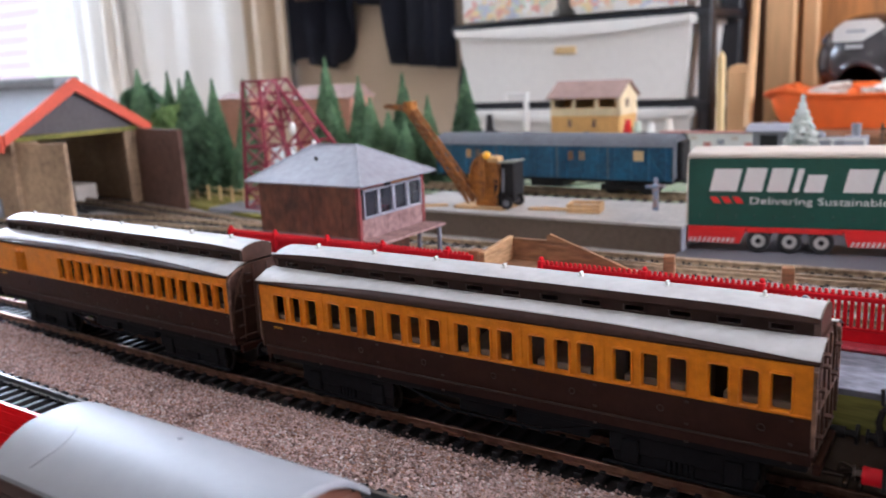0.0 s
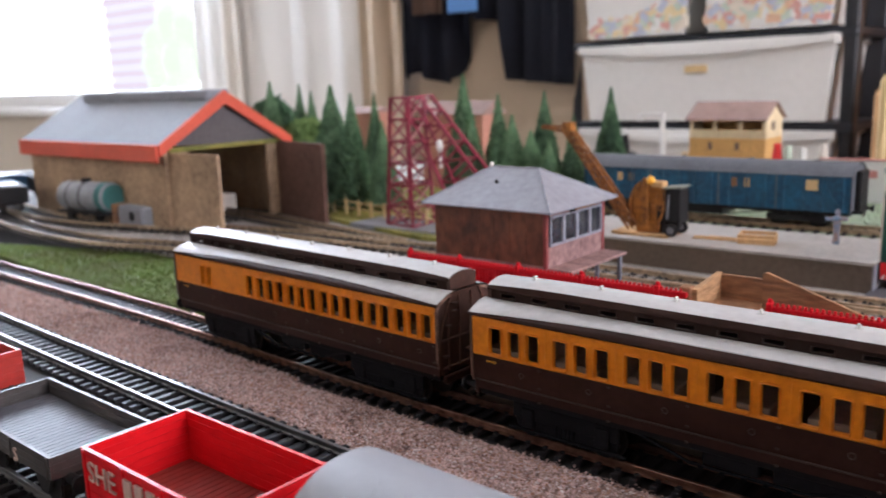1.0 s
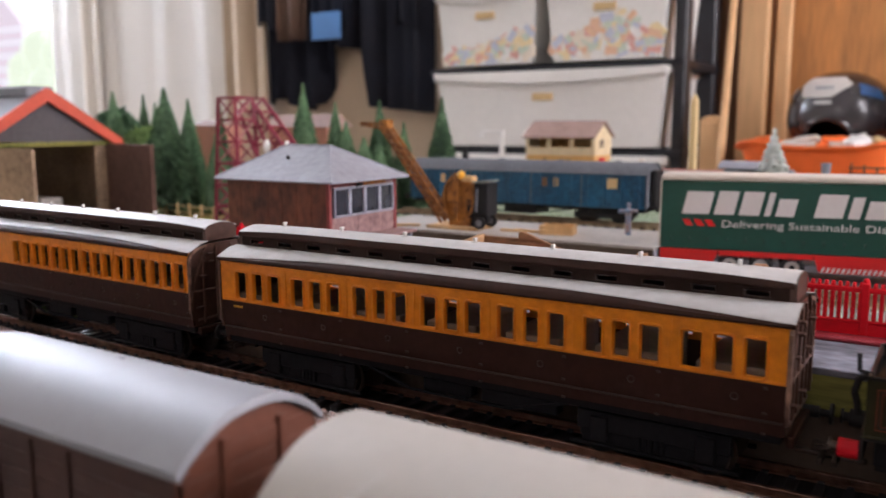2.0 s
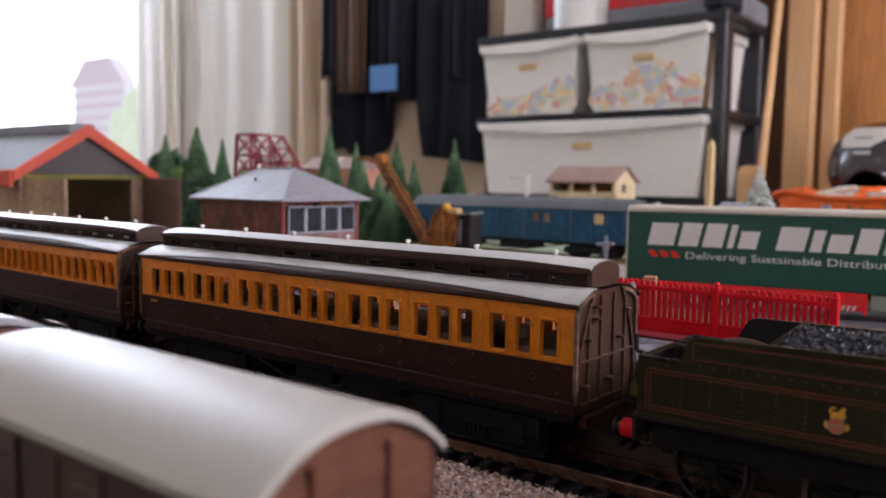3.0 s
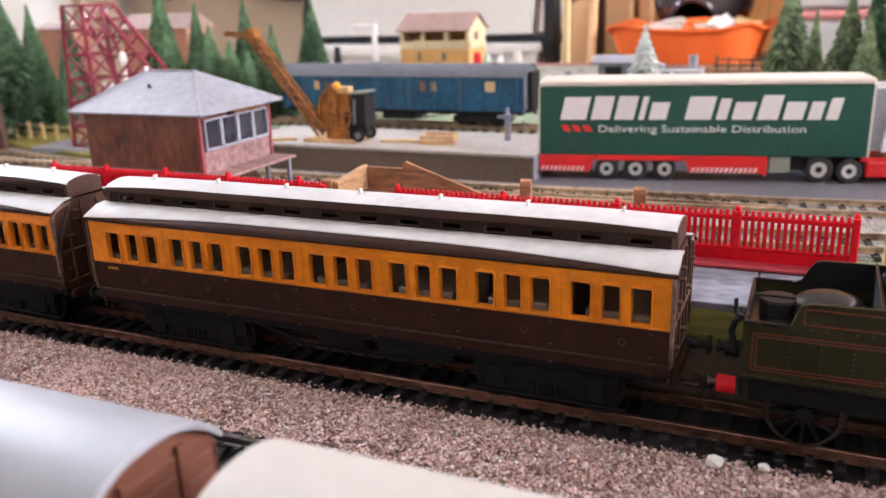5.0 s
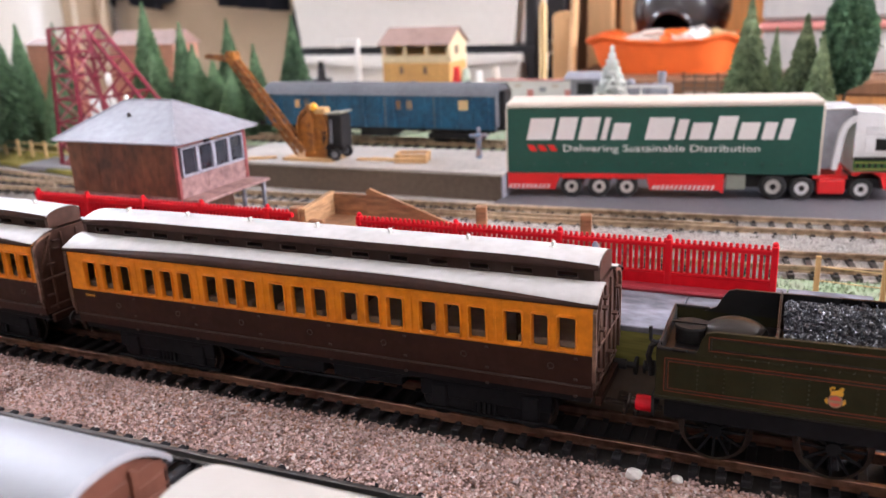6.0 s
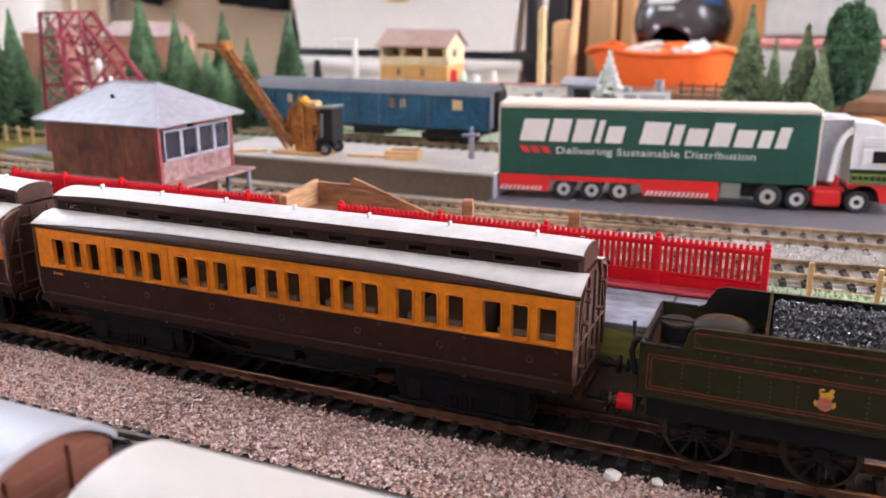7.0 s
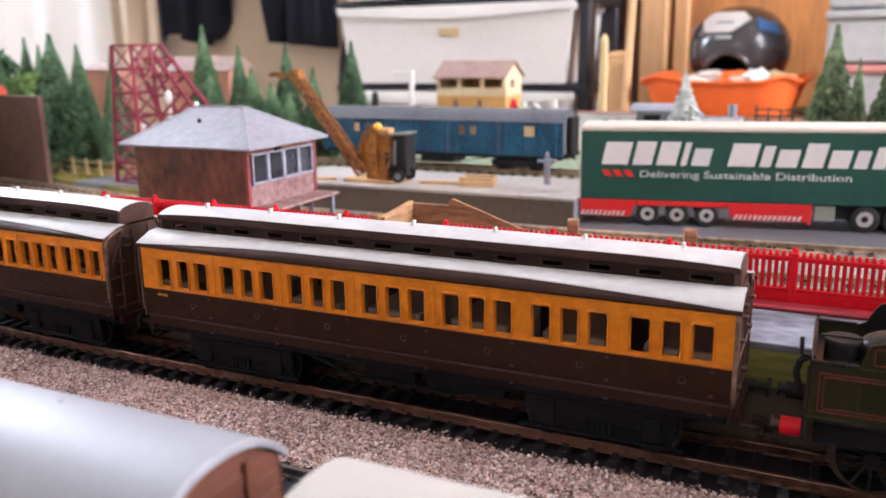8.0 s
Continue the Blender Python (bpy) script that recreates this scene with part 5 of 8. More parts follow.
def open_wagon(label, x0, length, top, mat, floor_mat, planks, letters=()):
    half = 0.0165
    w = thing("open_wagon", label, "wagon", "goods wagons in the siding", pose(x0, -0.1245, RAIL_Z))
    wagon_running_gear(w, length, half)
    part("wagon_floor", box(bmesh.new(), 0.001, length - 0.001, -half + 0.001, half - 0.001, 0.0140, 0.0155), floor_mat, w)
    boards(w, [(0.0015 + k * 0.0026, 0.0038 + k * 0.0026, -half + 0.0016, half - 0.0016, 0.0155, 0.0158) for k in range(int((length - 0.003) / 0.0026))], floor_mat, 0, "floor_board")
    hgt = (top - 0.0145) / planks
    for side in (-1, 1):
        y1, y2 = sorted((side * half, side * (half - 0.0013)))
        sd = part("wagon_side", box(bmesh.new(), 0.0004, length - 0.0004, *sorted((side * (half - 0.0010), side * (half - 0.0003))), 0.0145, top - 0.0003), mat, w)
        boards(sd, [(0, length, y1, y2, 0.0145 + k * hgt, 0.0145 + (k + 1) * hgt - 0.0001) for k in range(planks)], mat, 0.00006)
        ys = sorted((side * half, side * (half + 0.0005)))
        for x in (0.001, length * 0.33, length * 0.62, length - 0.0025):
            part("strapping", box(bmesh.new(), x, x + 0.0012, ys[0], ys[1], 0.0145, top - 0.0002, 0.0001), mat, sd)
    for x0e, x1e in ((0, 0.0013), (length - 0.0013, length)):
        en = part("wagon_end", box(bmesh.new(), x0e + 0.0003, x1e - 0.0003, -half + 0.0013, half - 0.0013, 0.0145, top - 0.0003), mat, w)
        boards(en, [(x0e, x1e, -half + 0.0013, half - 0.0013, 0.0145 + k * hgt, 0.0145 + (k + 1) * hgt - 0.0001) for k in range(planks)], mat, 0.00006)
    for words, size, x in letters:
        lettering("lettering", words, size, pose(x, -half - 0.0007, 0.0228 if size > 0.007 else 0.0150, 90, 0, 0), LETTER_DULL, w)
    if planks == 7:
        for x in (0.0222, 0.0275, 0.0328, 0.0381):
            part("lettering_bar", box(bmesh.new(), x, x + 0.0034, -half - 0.0007, -half - 0.0001, 0.0228, 0.0286), LETTER_DULL, w)
    return w


open_wagon("bright red open wagon with white lettering, empty", -0.0358, 0.0625, 0.0310, RED_WAGON, RED_FLOOR, 7, [("SHE", 0.0085, 0.004)])
open_wagon("low dark grey open wagon with a ribbed floor, empty", -0.1270, 0.0700, 0.0215, WAGON_GREY, WAGON_FLOOR, 3, [("U", 0.0064, 0.0300), ("S", 0.0064, 0.0470)])
open_wagon("red-brown open wagon at the end of the siding", -0.2150, 0.0660, 0.0280, RED_FADED, DARK_INSIDE, 5)

# ---- signal box ----
sb = thing("signal_box", "weathered brown signal box with a hipped grey roof", "building")
SX0, SX1, SY0, SY1, SZ0, SZ1 = -0.1015, -0.0340, 0.0845, 0.1385, 0.0455, 0.0715
fw = part("front_wall", box(bmesh.new(), SX0, SX1 - 0.0013, SY0 + 0.0003, SY0 + 0.0015, SZ0, SZ1), RUST_WALL, sb, "rust-brown boarded wall")
boards(fw, [(SX0 + k * 0.00945, SX0 + (k + 1) * 0.00945 - 0.00012, SY0, SY0 + 0.0015, SZ0, SZ1) for k in range(7)], RUST_WALL, 0.0002, "board")
part("rear_wall", box(bmesh.new(), SX0, SX1, SY1 - 0.0015, SY1, SZ0, SZ1), RUST_WALL, sb)
part("left_wall", box(bmesh.new(), SX0, SX0 + 0.0015, SY0 + 0.0015, SY1 - 0.0015, SZ0, SZ1), RUST_WALL, sb)
bm = bmesh.new()
box(bm, SX1 - 0.0015, SX1, SY0 + 0.0015, SY1 - 0.0015, SZ0, 0.0545)
box(bm, SX1 - 0.0015, SX1, SY0 + 0.0015, SY1 - 0.0015, 0.0690, SZ1)
for k in range(5):
    y = SY0 + 0.0015 + k * (SY1 - SY0 - 0.003) / 5
    box(bm, SX1, SX1 + 0.0002, y, y + 0.0101, SZ0 + 0.0005, 0.0540, 0.0001)
gable_wall = part("glazed_wall", bm, PINK_WALL, sb, "faded pinkish red boarded wall")
for k in range(4):
    ya = SY0 + 0.0035 + k * 0.01215
    yb = ya + 0.0121
    fr = bmesh.new()
    e = 0.0011
    box(fr, SX1 - 0.0012, SX1 + 0.0008, ya, yb, 0.0545, 0.0545 + e, 0.0002)
    box(fr, SX1 - 0.0012, SX1 + 0.0008, ya, yb, 0.0690 - e, 0.0690, 0.0002)
    box(fr, SX1 - 0.0012, SX1 + 0.0008, ya, ya + e, 0.0545 + e, 0.0690 - e, 0.0002)
    box(fr, SX1 - 0.0012, SX1 + 0.0008, yb - e, yb, 0.0545 + e, 0.0690 - e, 0.0002)
    w = part("window", fr, WHITE_FRAME, sb, "pale grey window frame")
    part("pane", box(bmesh.new(), SX1 - 0.0009, SX1 - 0.0005, ya + e, yb - e, 0.0545 + e, 0.0690 - e), PANE_DARK, w)
part("name_board", box(bmesh.new(), SX1 + 0.0003, SX1 + 0.0009, 0.1110, 0.1290, 0.0694, 0.0712), RUST_ORANGE, sb, "faded orange name board")
part("top_rail", box(bmesh.new(), SX1 + 0.0002, SX1 + 0.0006, SY0 + 0.0016, 0.1110, 0.0697, 0.0713), DARK_RED_POST, sb)
part("lamp_bracket", box(bmesh.new(), SX1 + 0.0003, SX1 + 0.0022, 0.1050, 0.1085, 0.0690, 0.0706, 0.0003), BLACK, sb)
for y in (SY0 - 0.0004, SY1 - 0.0016):
    part("corner_post", box(bmesh.new(), SX1 - 0.0012, SX1 + 0.0008, y, y + 0.0020, SZ0 - 0.001, SZ1, 0.0002), DARK_RED_POST, sb)
part("box_floor", box(bmesh.new(), SX0, SX1, SY0 + 0.0002, SY1 - 0.0002, SZ0 - 0.002, SZ0), PINK_WALL, sb)
part("balcony", box(bmesh.new(), SX1, SX1 + 0.0135, SY0 + 0.001, SY1 + 0.001, SZ0 - 0.0022, SZ0 - 0.0008, 0.0003), PINK_WALL, sb, "worn wooden balcony")
for x in (SX0 + 0.002, -0.068, SX1 - 0.0025, SX1 + 0.0105):
    for y in (SY0 + 0.003, SY1 - 0.004):
        part("support_post", box(bmesh.new(), x, x + 0.002, y, y + 0.002, BACK_Z - 0.004, SZ0 - 0.002, 0.0003), PAVING, sb)
part("lower_storey", box(bmesh.new(), SX0 + 0.005, SX1 - 0.006, SY0 + 0.006, SY1 - 0.006, BACK_Z - 0.004, SZ0 - 0.002), RUST_WALL, sb)
ex0, ex1, ey0, ey1, ez, rz = -0.1065, -0.0285, 0.0800, 0.1435, 0.0722, 0.0885
rl, rr_, ry = -0.0840, -0.0545, 0.1110
bm = bmesh.new()
a = [bm.verts.new(p) for p in ((ex0, ey0, ez), (ex1, ey0, ez), (ex1, ey1, ez), (ex0, ey1, ez))]
b = [bm.verts.new(p) for p in ((ex0, ey0, ez - 0.0008), (ex1, ey0, ez - 0.0008), (ex1, ey1, ez - 0.0008), (ex0, ey1, ez - 0.0008))]
r = [bm.verts.new((rl, ry, rz)), bm.verts.new((rr_, ry, rz))]
bm.faces.new([a[0], a[1], r[1], r[0]])
bm.faces.new([a[1], a[2], r[1]])
bm.faces.new([a[2], a[3], r[0], r[1]])
bm.faces.new([a[3], a[0], r[0]])
for i in range(4):
    bm.faces.new([a[i], a[(i + 1) % 4], b[(i + 1) % 4], b[i]])
bm.faces.new(b)
roof = part("roof", bm, LEAD_ROOF, sb, "hipped lead-grey roof")
for p, q in (((ex1, ey0, ez), (rr_, ry, rz)), ((ex1, ey1, ez), (rr_, ry, rz)), ((ex0, ey0, ez), (rl, ry, rz)), ((ex0, ey1, ez), (rl, ry, rz)), ((rl, ry, rz), (rr_, ry, rz))):
    part("ridge_tile", rod(bmesh.new(), p, q, 0.0006, n=8), LEAD_ROOF, roof)
bm = bmesh.new()
rod(bm, (-0.0720, 0.0985, 0.0800), (-0.0720, 0.0985, 0.0835), 0.0007, n=8)
rod(bm, (-0.0705, 0.0985, 0.0822), (-0.0720, 0.0985, 0.0812), 0.0005, n=8)
part("roof_pipe", bm, BLACK, roof)
bm = bmesh.new()
rod(bm, (rl, ry, rz), (rl, ry, rz + 0.0022), 0.0013, 0.0009, n=10)
part("finial", bm, WHITE_PLASTIC, roof)

# wooden loading pen and two stakes behind the fence
pen = thing("loading_pen", "small brown wooden pen with one ramped side", "pen")
part("end_panel", plate(bmesh.new(), [(0.0640, BACK_Z - 0.004), (0.0890, BACK_Z - 0.004), (0.0890, 0.0528), (0.0640, 0.0505)], 0.0465, 0.0487, "x"), WOOD_LIT, pen, "end panel in a paler wood colour, painted as lit")
part("back_panel", box(bmesh.new(), 0.0487, 0.0680, 0.0880, 0.0900, BACK_Z - 0.004, 0.0520, 0.0003), WOOD, pen)
part("ramp_panel", plate(bmesh.new(), [(0.0660, BACK_Z - 0.004), (0.1120, BACK_Z - 0.004), (0.1120, 0.0400), (0.0675, 0.0552), (0.0660, 0.0545)], 0.0862, 0.0880, "y"), WOOD, pen)
part("pen_floor", box(bmesh.new(), 0.0487, 0.0660, 0.0655, 0.0880, 0.0400, 0.0425), WOOD, pen)
part("corner_block", box(bmesh.new(), 0.0415, 0.0463, 0.0630, 0.0680, BACK_Z - 0.004, 0.0512, 0.0004), WOOD, pen, "reddish brown corner block")
part("front_block", box(bmesh.new(), 0.0500, 0.0570, 0.0640, 0.0665, BACK_Z - 0.004, 0.0462, 0.0004), WOOD, pen)
for x, y in ((0.1166, 0.0925), (0.1612, 0.0905)):
    ob = part("wooden_stake", box(bmesh.new(), -0.0022, 0.0022, -0.0022, 0.0022, BACK_Z - 0.004, 0.0492, 0.0003), WOOD)
    ob.matrix_basis = pose(x, y, 0, 0, 0, 14)
    tagged(ob, "square brown wooden stake standing behind the red fence", "post", "wooden stakes")
wf = thing("wire_fence", "pale wooden fence posts joined by fine yellow wire", "fence")
prev = None
for x in (0.2465, 0.2700, 0.2950, 0.3200):
    part("fence_post", box(bmesh.new(), x - 0.0010, x + 0.0010, 0.1175, 0.1192, BACK_Z - 0.002, 0.0310, 0.0002), WOOD_PALE, wf)
    if prev:
        for z in (0.0210, 0.0268):
            part("wire", rod(bmesh.new(), (prev, 0.1183, z), (x, 0.1183, z - 0.001), 0.00025, n=6), BUFF, wf)
    prev = x

# ---- goods platform with crane ----
gp = thing("goods_platform", "grey-topped brown goods platform beside the yard line", "platform")
gp["kind"] = "structure"
part("platform_wall", box(bmesh.new(), -0.1480, 0.0690, 0.2535, 0.3250, BACK_Z - 0.004, 0.0255), PLATFORM_SIDE, gp)
part("platform_deck", plate(bmesh.new(), rect(-0.1490, 0.0700, 0.2520, 0.3260), 0.0255, 0.0272, "z"), PLATFORM_TOP, gp)
part("end_board", box(bmesh.new(), 0.0690, 0.0700, 0.2530, 0.3255, BACK_Z - 0.004, 0.0255), LEAD_ROOF, gp)
GZ = 0.0272
crane = thing("yard_crane", "rusty orange toy crane with a bent lattice jib", "crane")
part("base_plate", box(bmesh.new(), -0.0960, -0.0560, 0.2620, 0.2870, GZ, GZ + 0.0022, 0.0004), WOOD_PALE, crane)
DR = [(0.0118 * math.cos(k * math.pi / 14), 0.0158 * math.sin(k * math.pi / 14)) for k in range(28)]
part("winding_drum", plate(bmesh.new(), [(-0.0720 + u * 0.92, 0.0480 + v * 0.92) for u, v in DR], 0.2668, 0.2780, "y"), RUST_ORANGE, crane, "round rust-orange winding drum", True)
for k in range(0, 28, 3):
    part("spoke", bar(bmesh.new(), (-0.0720, 0.2662, 0.0480), (-0.0720 + DR[k][0], 0.2662, 0.0480 + DR[k][1]), 0.0012), RUST_ORANGE, crane)
bm = bmesh.new()
for k in range(28):
    (u0, v0), (u1, v1) = DR[k], DR[(k + 1) % 28]
    bar(bm, (-0.0720 + u0, 0.2660, 0.0480 + v0), (-0.0720 + u1, 0.2660, 0.0480 + v1), 0.0018)
part("drum_rim", bm, RUST_ORANGE, crane)
part("pedestal", box(bmesh.new(), -0.0800, -0.0630, 0.2660, 0.2790, GZ + 0.0022, 0.0400, 0.0005), RUST_ORANGE, crane)
part("mast_plate", box(bmesh.new(), -0.0745, -0.0705, 0.2640, 0.2665, 0.0330, 0.0660, 0.0003), RUST_ORANGE, crane)
bm = bmesh.new()
ball(bm, (-0.0690, 0.2650, 0.0645), 0.0030, 12)
part("lamp", bm, LAMP_YELLOW, crane, "bright yellow knob", True)
cw = part("counterweight", box(bmesh.new(), -0.0590, -0.0485, 0.2650, 0.2790, 0.0372, 0.0592, 0.0006), BLACK, crane, "black counterweight box")
part("side_lever", bar(bmesh.new(), (-0.0570, 0.2644, 0.0400), (-0.0562, 0.2644, 0.0560), 0.0012), LEAD_DARK, cw)
part("cab_roof", plate(bmesh.new(), [(-0.0605, 0.0592), (-0.0475, 0.0604), (-0.0475, 0.0614), (-0.0605, 0.0602)], 0.2640, 0.2795, "y"), GREY_GREEN, crane, "pale grey tilted roof slab")
part("cab_beam", box(bmesh.new(), -0.0650, -0.0590, 0.2660, 0.2790, 0.0360, 0.0480, 0.0003), BLACK, crane)
part("top_gear", box(bmesh.new(), -0.0690, -0.0600, 0.2640, 0.2720, 0.0600, 0.0640, 0.0008), WOOD_PALE, crane, "pale rusty gear housing")
for y in (0.2630, 0.2790):
    w = part("crane_wheel", rod(bmesh.new(), (-0.0535, y - 0.0010, 0.0328), (-0.0535, y + 0.0010, 0.0328), 0.0043, n=18), BLACK, crane)
    part("wheel_hub", rod(bmesh.new(), (-0.0535, y - 0.0014, 0.0328), (-0.0535, y - 0.0010, 0.0328), 0.0024, n=12), LEAD_DARK, w)
part("crane_axle", rod(bmesh.new(), (-0.0535, 0.2620, 0.0328), (-0.0535, 0.2800, 0.0328), 0.0012, n=8), BLACK, crane)
part("crane_strut", bar(bmesh.new(), (-0.0535, 0.2720, 0.0328), (-0.0535, 0.2720, 0.0375), 0.0050), BLACK, crane)
part("crane_foot", box(bmesh.new(), -0.0640, -0.0580, 0.2680, 0.2760, GZ + 0.0022, 0.0375, 0.0004), BLACK, crane)
jb = Vector((-0.0800, 0.2640, 0.0335))
jm = Vector((-0.1310, 0.2640, 0.0970))
jt = Vector((-0.1490, 0.2590, 0.0995))
off = [Vector((0.0021, d, 0.0014)) for d in (-0.0024, 0.0024)] + [Vector((-0.0021, d, -0.0014)) for d in (-0.0024, 0.0024)]
for o in off:
    part("jib_chord", bar(bmesh.new(), jb + o * 1.25, jm + o, 0.0015), RUST_DARK, crane)
    part("jib_tip", bar(bmesh.new(), jm + o, jt + o * 0.35, 0.0015), RUST_DARK, crane)
for k in range(12):
    p, q = jb.lerp(jm, k / 12), jb.lerp(jm, (k + 1) / 12)
    br = bmesh.new()
    bar(br, p + off[0], q + off[2], 0.0014)
    bar(br, p + off[1], q + off[3], 0.0014)
    bar(br, p + off[k % 2 * 2], q + off[k % 2 * 2 + 1], 0.0009)
    part("jib_brace", br, RUST_DARK, crane)
part("jib_head", box(bmesh.new(), -0.1345, -0.1270, 0.2605, 0.2680, 0.0960, 0.1022, 0.0005), RUST_ORANGE, crane)
part("hook_rope", rod(bmesh.new(), (-0.1505, 0.2620, 0.1000), (-0.1505, 0.2620, 0.0965), 0.0004, n=6), BLACK, crane)
crate = thing("crate", "small open pale wooden crate on the goods platform", "crate", "", pose(-0.0030, 0.2790, GZ, 0, 0, 12))
part("crate_bottom", box(bmesh.new(), -0.0110, 0.0110, -0.0080, 0.0080, 0, 0.0008), WOOD_PALE, crate)
for y in (-0.0080, 0.0072):
    for z in (0.0012, 0.0038):
        part("crate_slat", box(bmesh.new(), -0.0110, 0.0110, y, y + 0.0008, z, z + 0.0020), WOOD_PALE, crate)
for x in (-0.0110, 0.0102):
    for z in (0.0012, 0.0038):
        part("crate_slat", box(bmesh.new(), x, x + 0.0008, -0.0072, 0.0072, z, z + 0.0020), WOOD_PALE, crate)
for x, y, a in ((-0.0330, 0.2760, 6), (-0.0250, 0.2790, -4), (-0.1150, 0.2650, 30)):
    ob = part("plank", box(bmesh.new(), -0.0100, 0.0100, -0.0030, 0.0030, 0, 0.0012, 0.0002), WOOD_PALE)
    ob.matrix_basis = pose(x, y, GZ, 0, 0, a)
    tagged(ob, "thin pale wooden plank lying on the goods platform", "plank", "loose planks")


def peg_figure(label, x, y, z, h, mat, arms=0.0):
    """A plain skittle shape in place of a painted figure."""
    bm = bmesh.new()
    rings = []
    for u, r in ((0, 0.09), (0.02, 0.11), (0.30, 0.08), (0.48, 0.085), (0.62, 0.11), (0.78, 0.115), (0.82, 0.05), (0.86, 0.065), (0.93, 0.07), (0.99, 0.04)):
        rings.append([(r * h * math.cos(k * 0.5236), 0.75 * r * h * math.sin(k * 0.5236), u * h) for k in range(12)])
    loft(bm, rings, closed=True, caps=True)
    if arms:
        rod(bm, (-arms * h, 0, 0.70 * h), (arms * h, -0.10 * h, 0.76 * h), 0.055 * h, n=10)
    ob = part("peg_figure", bm, mat, None, "", True)
    ob.matrix_basis = pose(x, y, z)
    return tagged(ob, label, "figurine", "painted peg figures")


peg_figure("small blue and tan painted peg figure on the goods platform", 0.0380, 0.2975, GZ, 0.0215, FIGURE, 0.30)
peg_figure("small pale painted peg figure on the station platform", 0.1755, 0.0445, PLAT_Z, 0.0180, FIGURE)

# ---- blue parcels coach ----
bc = thing("blue_coach", "faded blue parcels coach with a dark grey roof", "carriage", "", pose(-0.1640, 0.3580, 0.0276) @ Matrix.Diagonal((1, 1, 0.85, 1)))
BL, BH = 0.1985, 0.0165
for side in (-1, 1):
    y1, y2 = sorted((side * BH, side * (BH - 0.0012)))
    sd = part("coach_side", box(bmesh.new(), 0, BL, y1, y2, 0.0135, 0.0420, 0.0003), BLUE, bc, "faded blue side")
    yo = sorted((side * BH, side * (BH + 0.0004)))
    for x in (0.020, 0.060, 0.112):
        part("double_door", box(bmesh.new(), x, x + 0.0088, yo[0], yo[1], 0.0140, 0.0400, 0.0002), BLUE, sd)
        part("double_door", box(bmesh.new(), x + 0.0092, x + 0.0180, yo[0], yo[1], 0.0140, 0.0400, 0.0002), BLUE, sd)
    for k in range(16):
        x = 0.004 + k * 0.0126
        part("side_rib", box(bmesh.new(), x, x + 0.0012, *sorted((side * BH, side * (BH + 0.0014))), 0.0137, 0.0415, 0.0003), BLUE, sd)
    for xa, xb in ((0.1790, 0.1925), (0.0160, 0.0050)):
        part("diagonal_rib", bar(bmesh.new(), (xa, side * (BH + 0.0003), 0.0390), (xb, side * (BH + 0.0003), 0.0150), 0.0012), BLUE, sd)
    for x in (0.0570, 0.1095, 0.1500):
        part("panel_gap", box(bmesh.new(), x, x + 0.0010, *sorted((side * BH, side * (BH + 0.0003))), 0.0140, 0.0410), BLUE_ROOF, sd)
    part("roof_gutter", box(bmesh.new(), 0, BL, *sorted((side * BH, side * (BH + 0.0009))), 0.0414, 0.0423, 0.0002), BLUE_ROOF, sd)
    y3, y4 = sorted((side * (BH + 0.0004), side * (BH + 0.0008)))
    for x, w, mt in ((0.030, 0.0045, WOOD_PALE), (0.0395, 0.0045, DARK_INSIDE), (0.1195, 0.0040, WOOD), (0.1285, 0.0040, WOOD_PALE), (0.1700, 0.0078, BUFF)):
        part("window", box(bmesh.new(), x, x + w, y3, y4, 0.0300, 0.0375 if w < 0.006 else 0.0385, 0.0002), mt, sd, "pale buff window")
rings = []
for x in (-0.0008, BL * 0.3, BL * 0.7, BL + 0.0008):
    rings.append([(x, BH * 1.03 * t, 0.0418 + 0.0098 * (1 - abs(t) ** 2.4)) for t in [k / 8 - 1 for k in range(17)]])
part("coach_roof", loft(bmesh.new(), rings), BLUE_ROOF, bc, "dark grey arched roof", True)
for x in (0, BL - 0.001):
    part("coach_end", plate(bmesh.new(), [(-BH, 0.0135), (BH, 0.0135)] + [(BH * t, 0.0416 + 0.0092 * (1 - abs(t) ** 2.4)) for t in [1 - k / 6 for k in range(13)]], x, x + 0.001, "x"), BLUE_ROOF, bc)
for x in (0.03, 0.075, 0.125, 0.17):
    part("roof_vent", box(bmesh.new(), x, x + 0.004, -0.002, 0.002, 0.0508, 0.0525, 0.0004), BLUE_ROOF, bc)
part("underframe", box(bmesh.new(), 0.002, BL - 0.002, -0.013, 0.013, 0.0105, 0.0135), BLACK, bc)
for xb in (0.035, BL - 0.035):
    for side in (-1, 1):
        y1, y2 = sorted((side * 0.0115, side * 0.0130))
        part("bogie_side", box(bmesh.new(), xb - 0.020, xb + 0.020, y1, y2, 0.0040, 0.0095, 0.0004), BLACK, bc)
    for dx in (-0.013, 0.013):
        wheelset(bc, xb + dx, 0.0060)
part("tank_box", box(bmesh.new(), 0.085, 0.112, -0.012, 0.012, 0.0045, 0.0105, 0.0005), BLACK, bc)
for x in (BL + 0.0002, -0.0042):
    part("gangway", box(bmesh.new(), x, x + 0.0040, -0.0085, 0.0085, 0.0125, 0.0455, 0.0008), BLACK, bc, "black corridor bellows")
for a, b in ((0.058, 0.085), (0.112, 0.142)):
    part("truss_bar", bar(bmesh.new(), (a, -0.0125, 0.0105 if a < 0.1 else 0.0055), (b, -0.0125, 0.0055 if a < 0.1 else 0.0105), 0.0010), BLACK, bc)
buffers(bc, BL, 1, 0.0140)
buffers(bc, 0, -1, 0.0140)

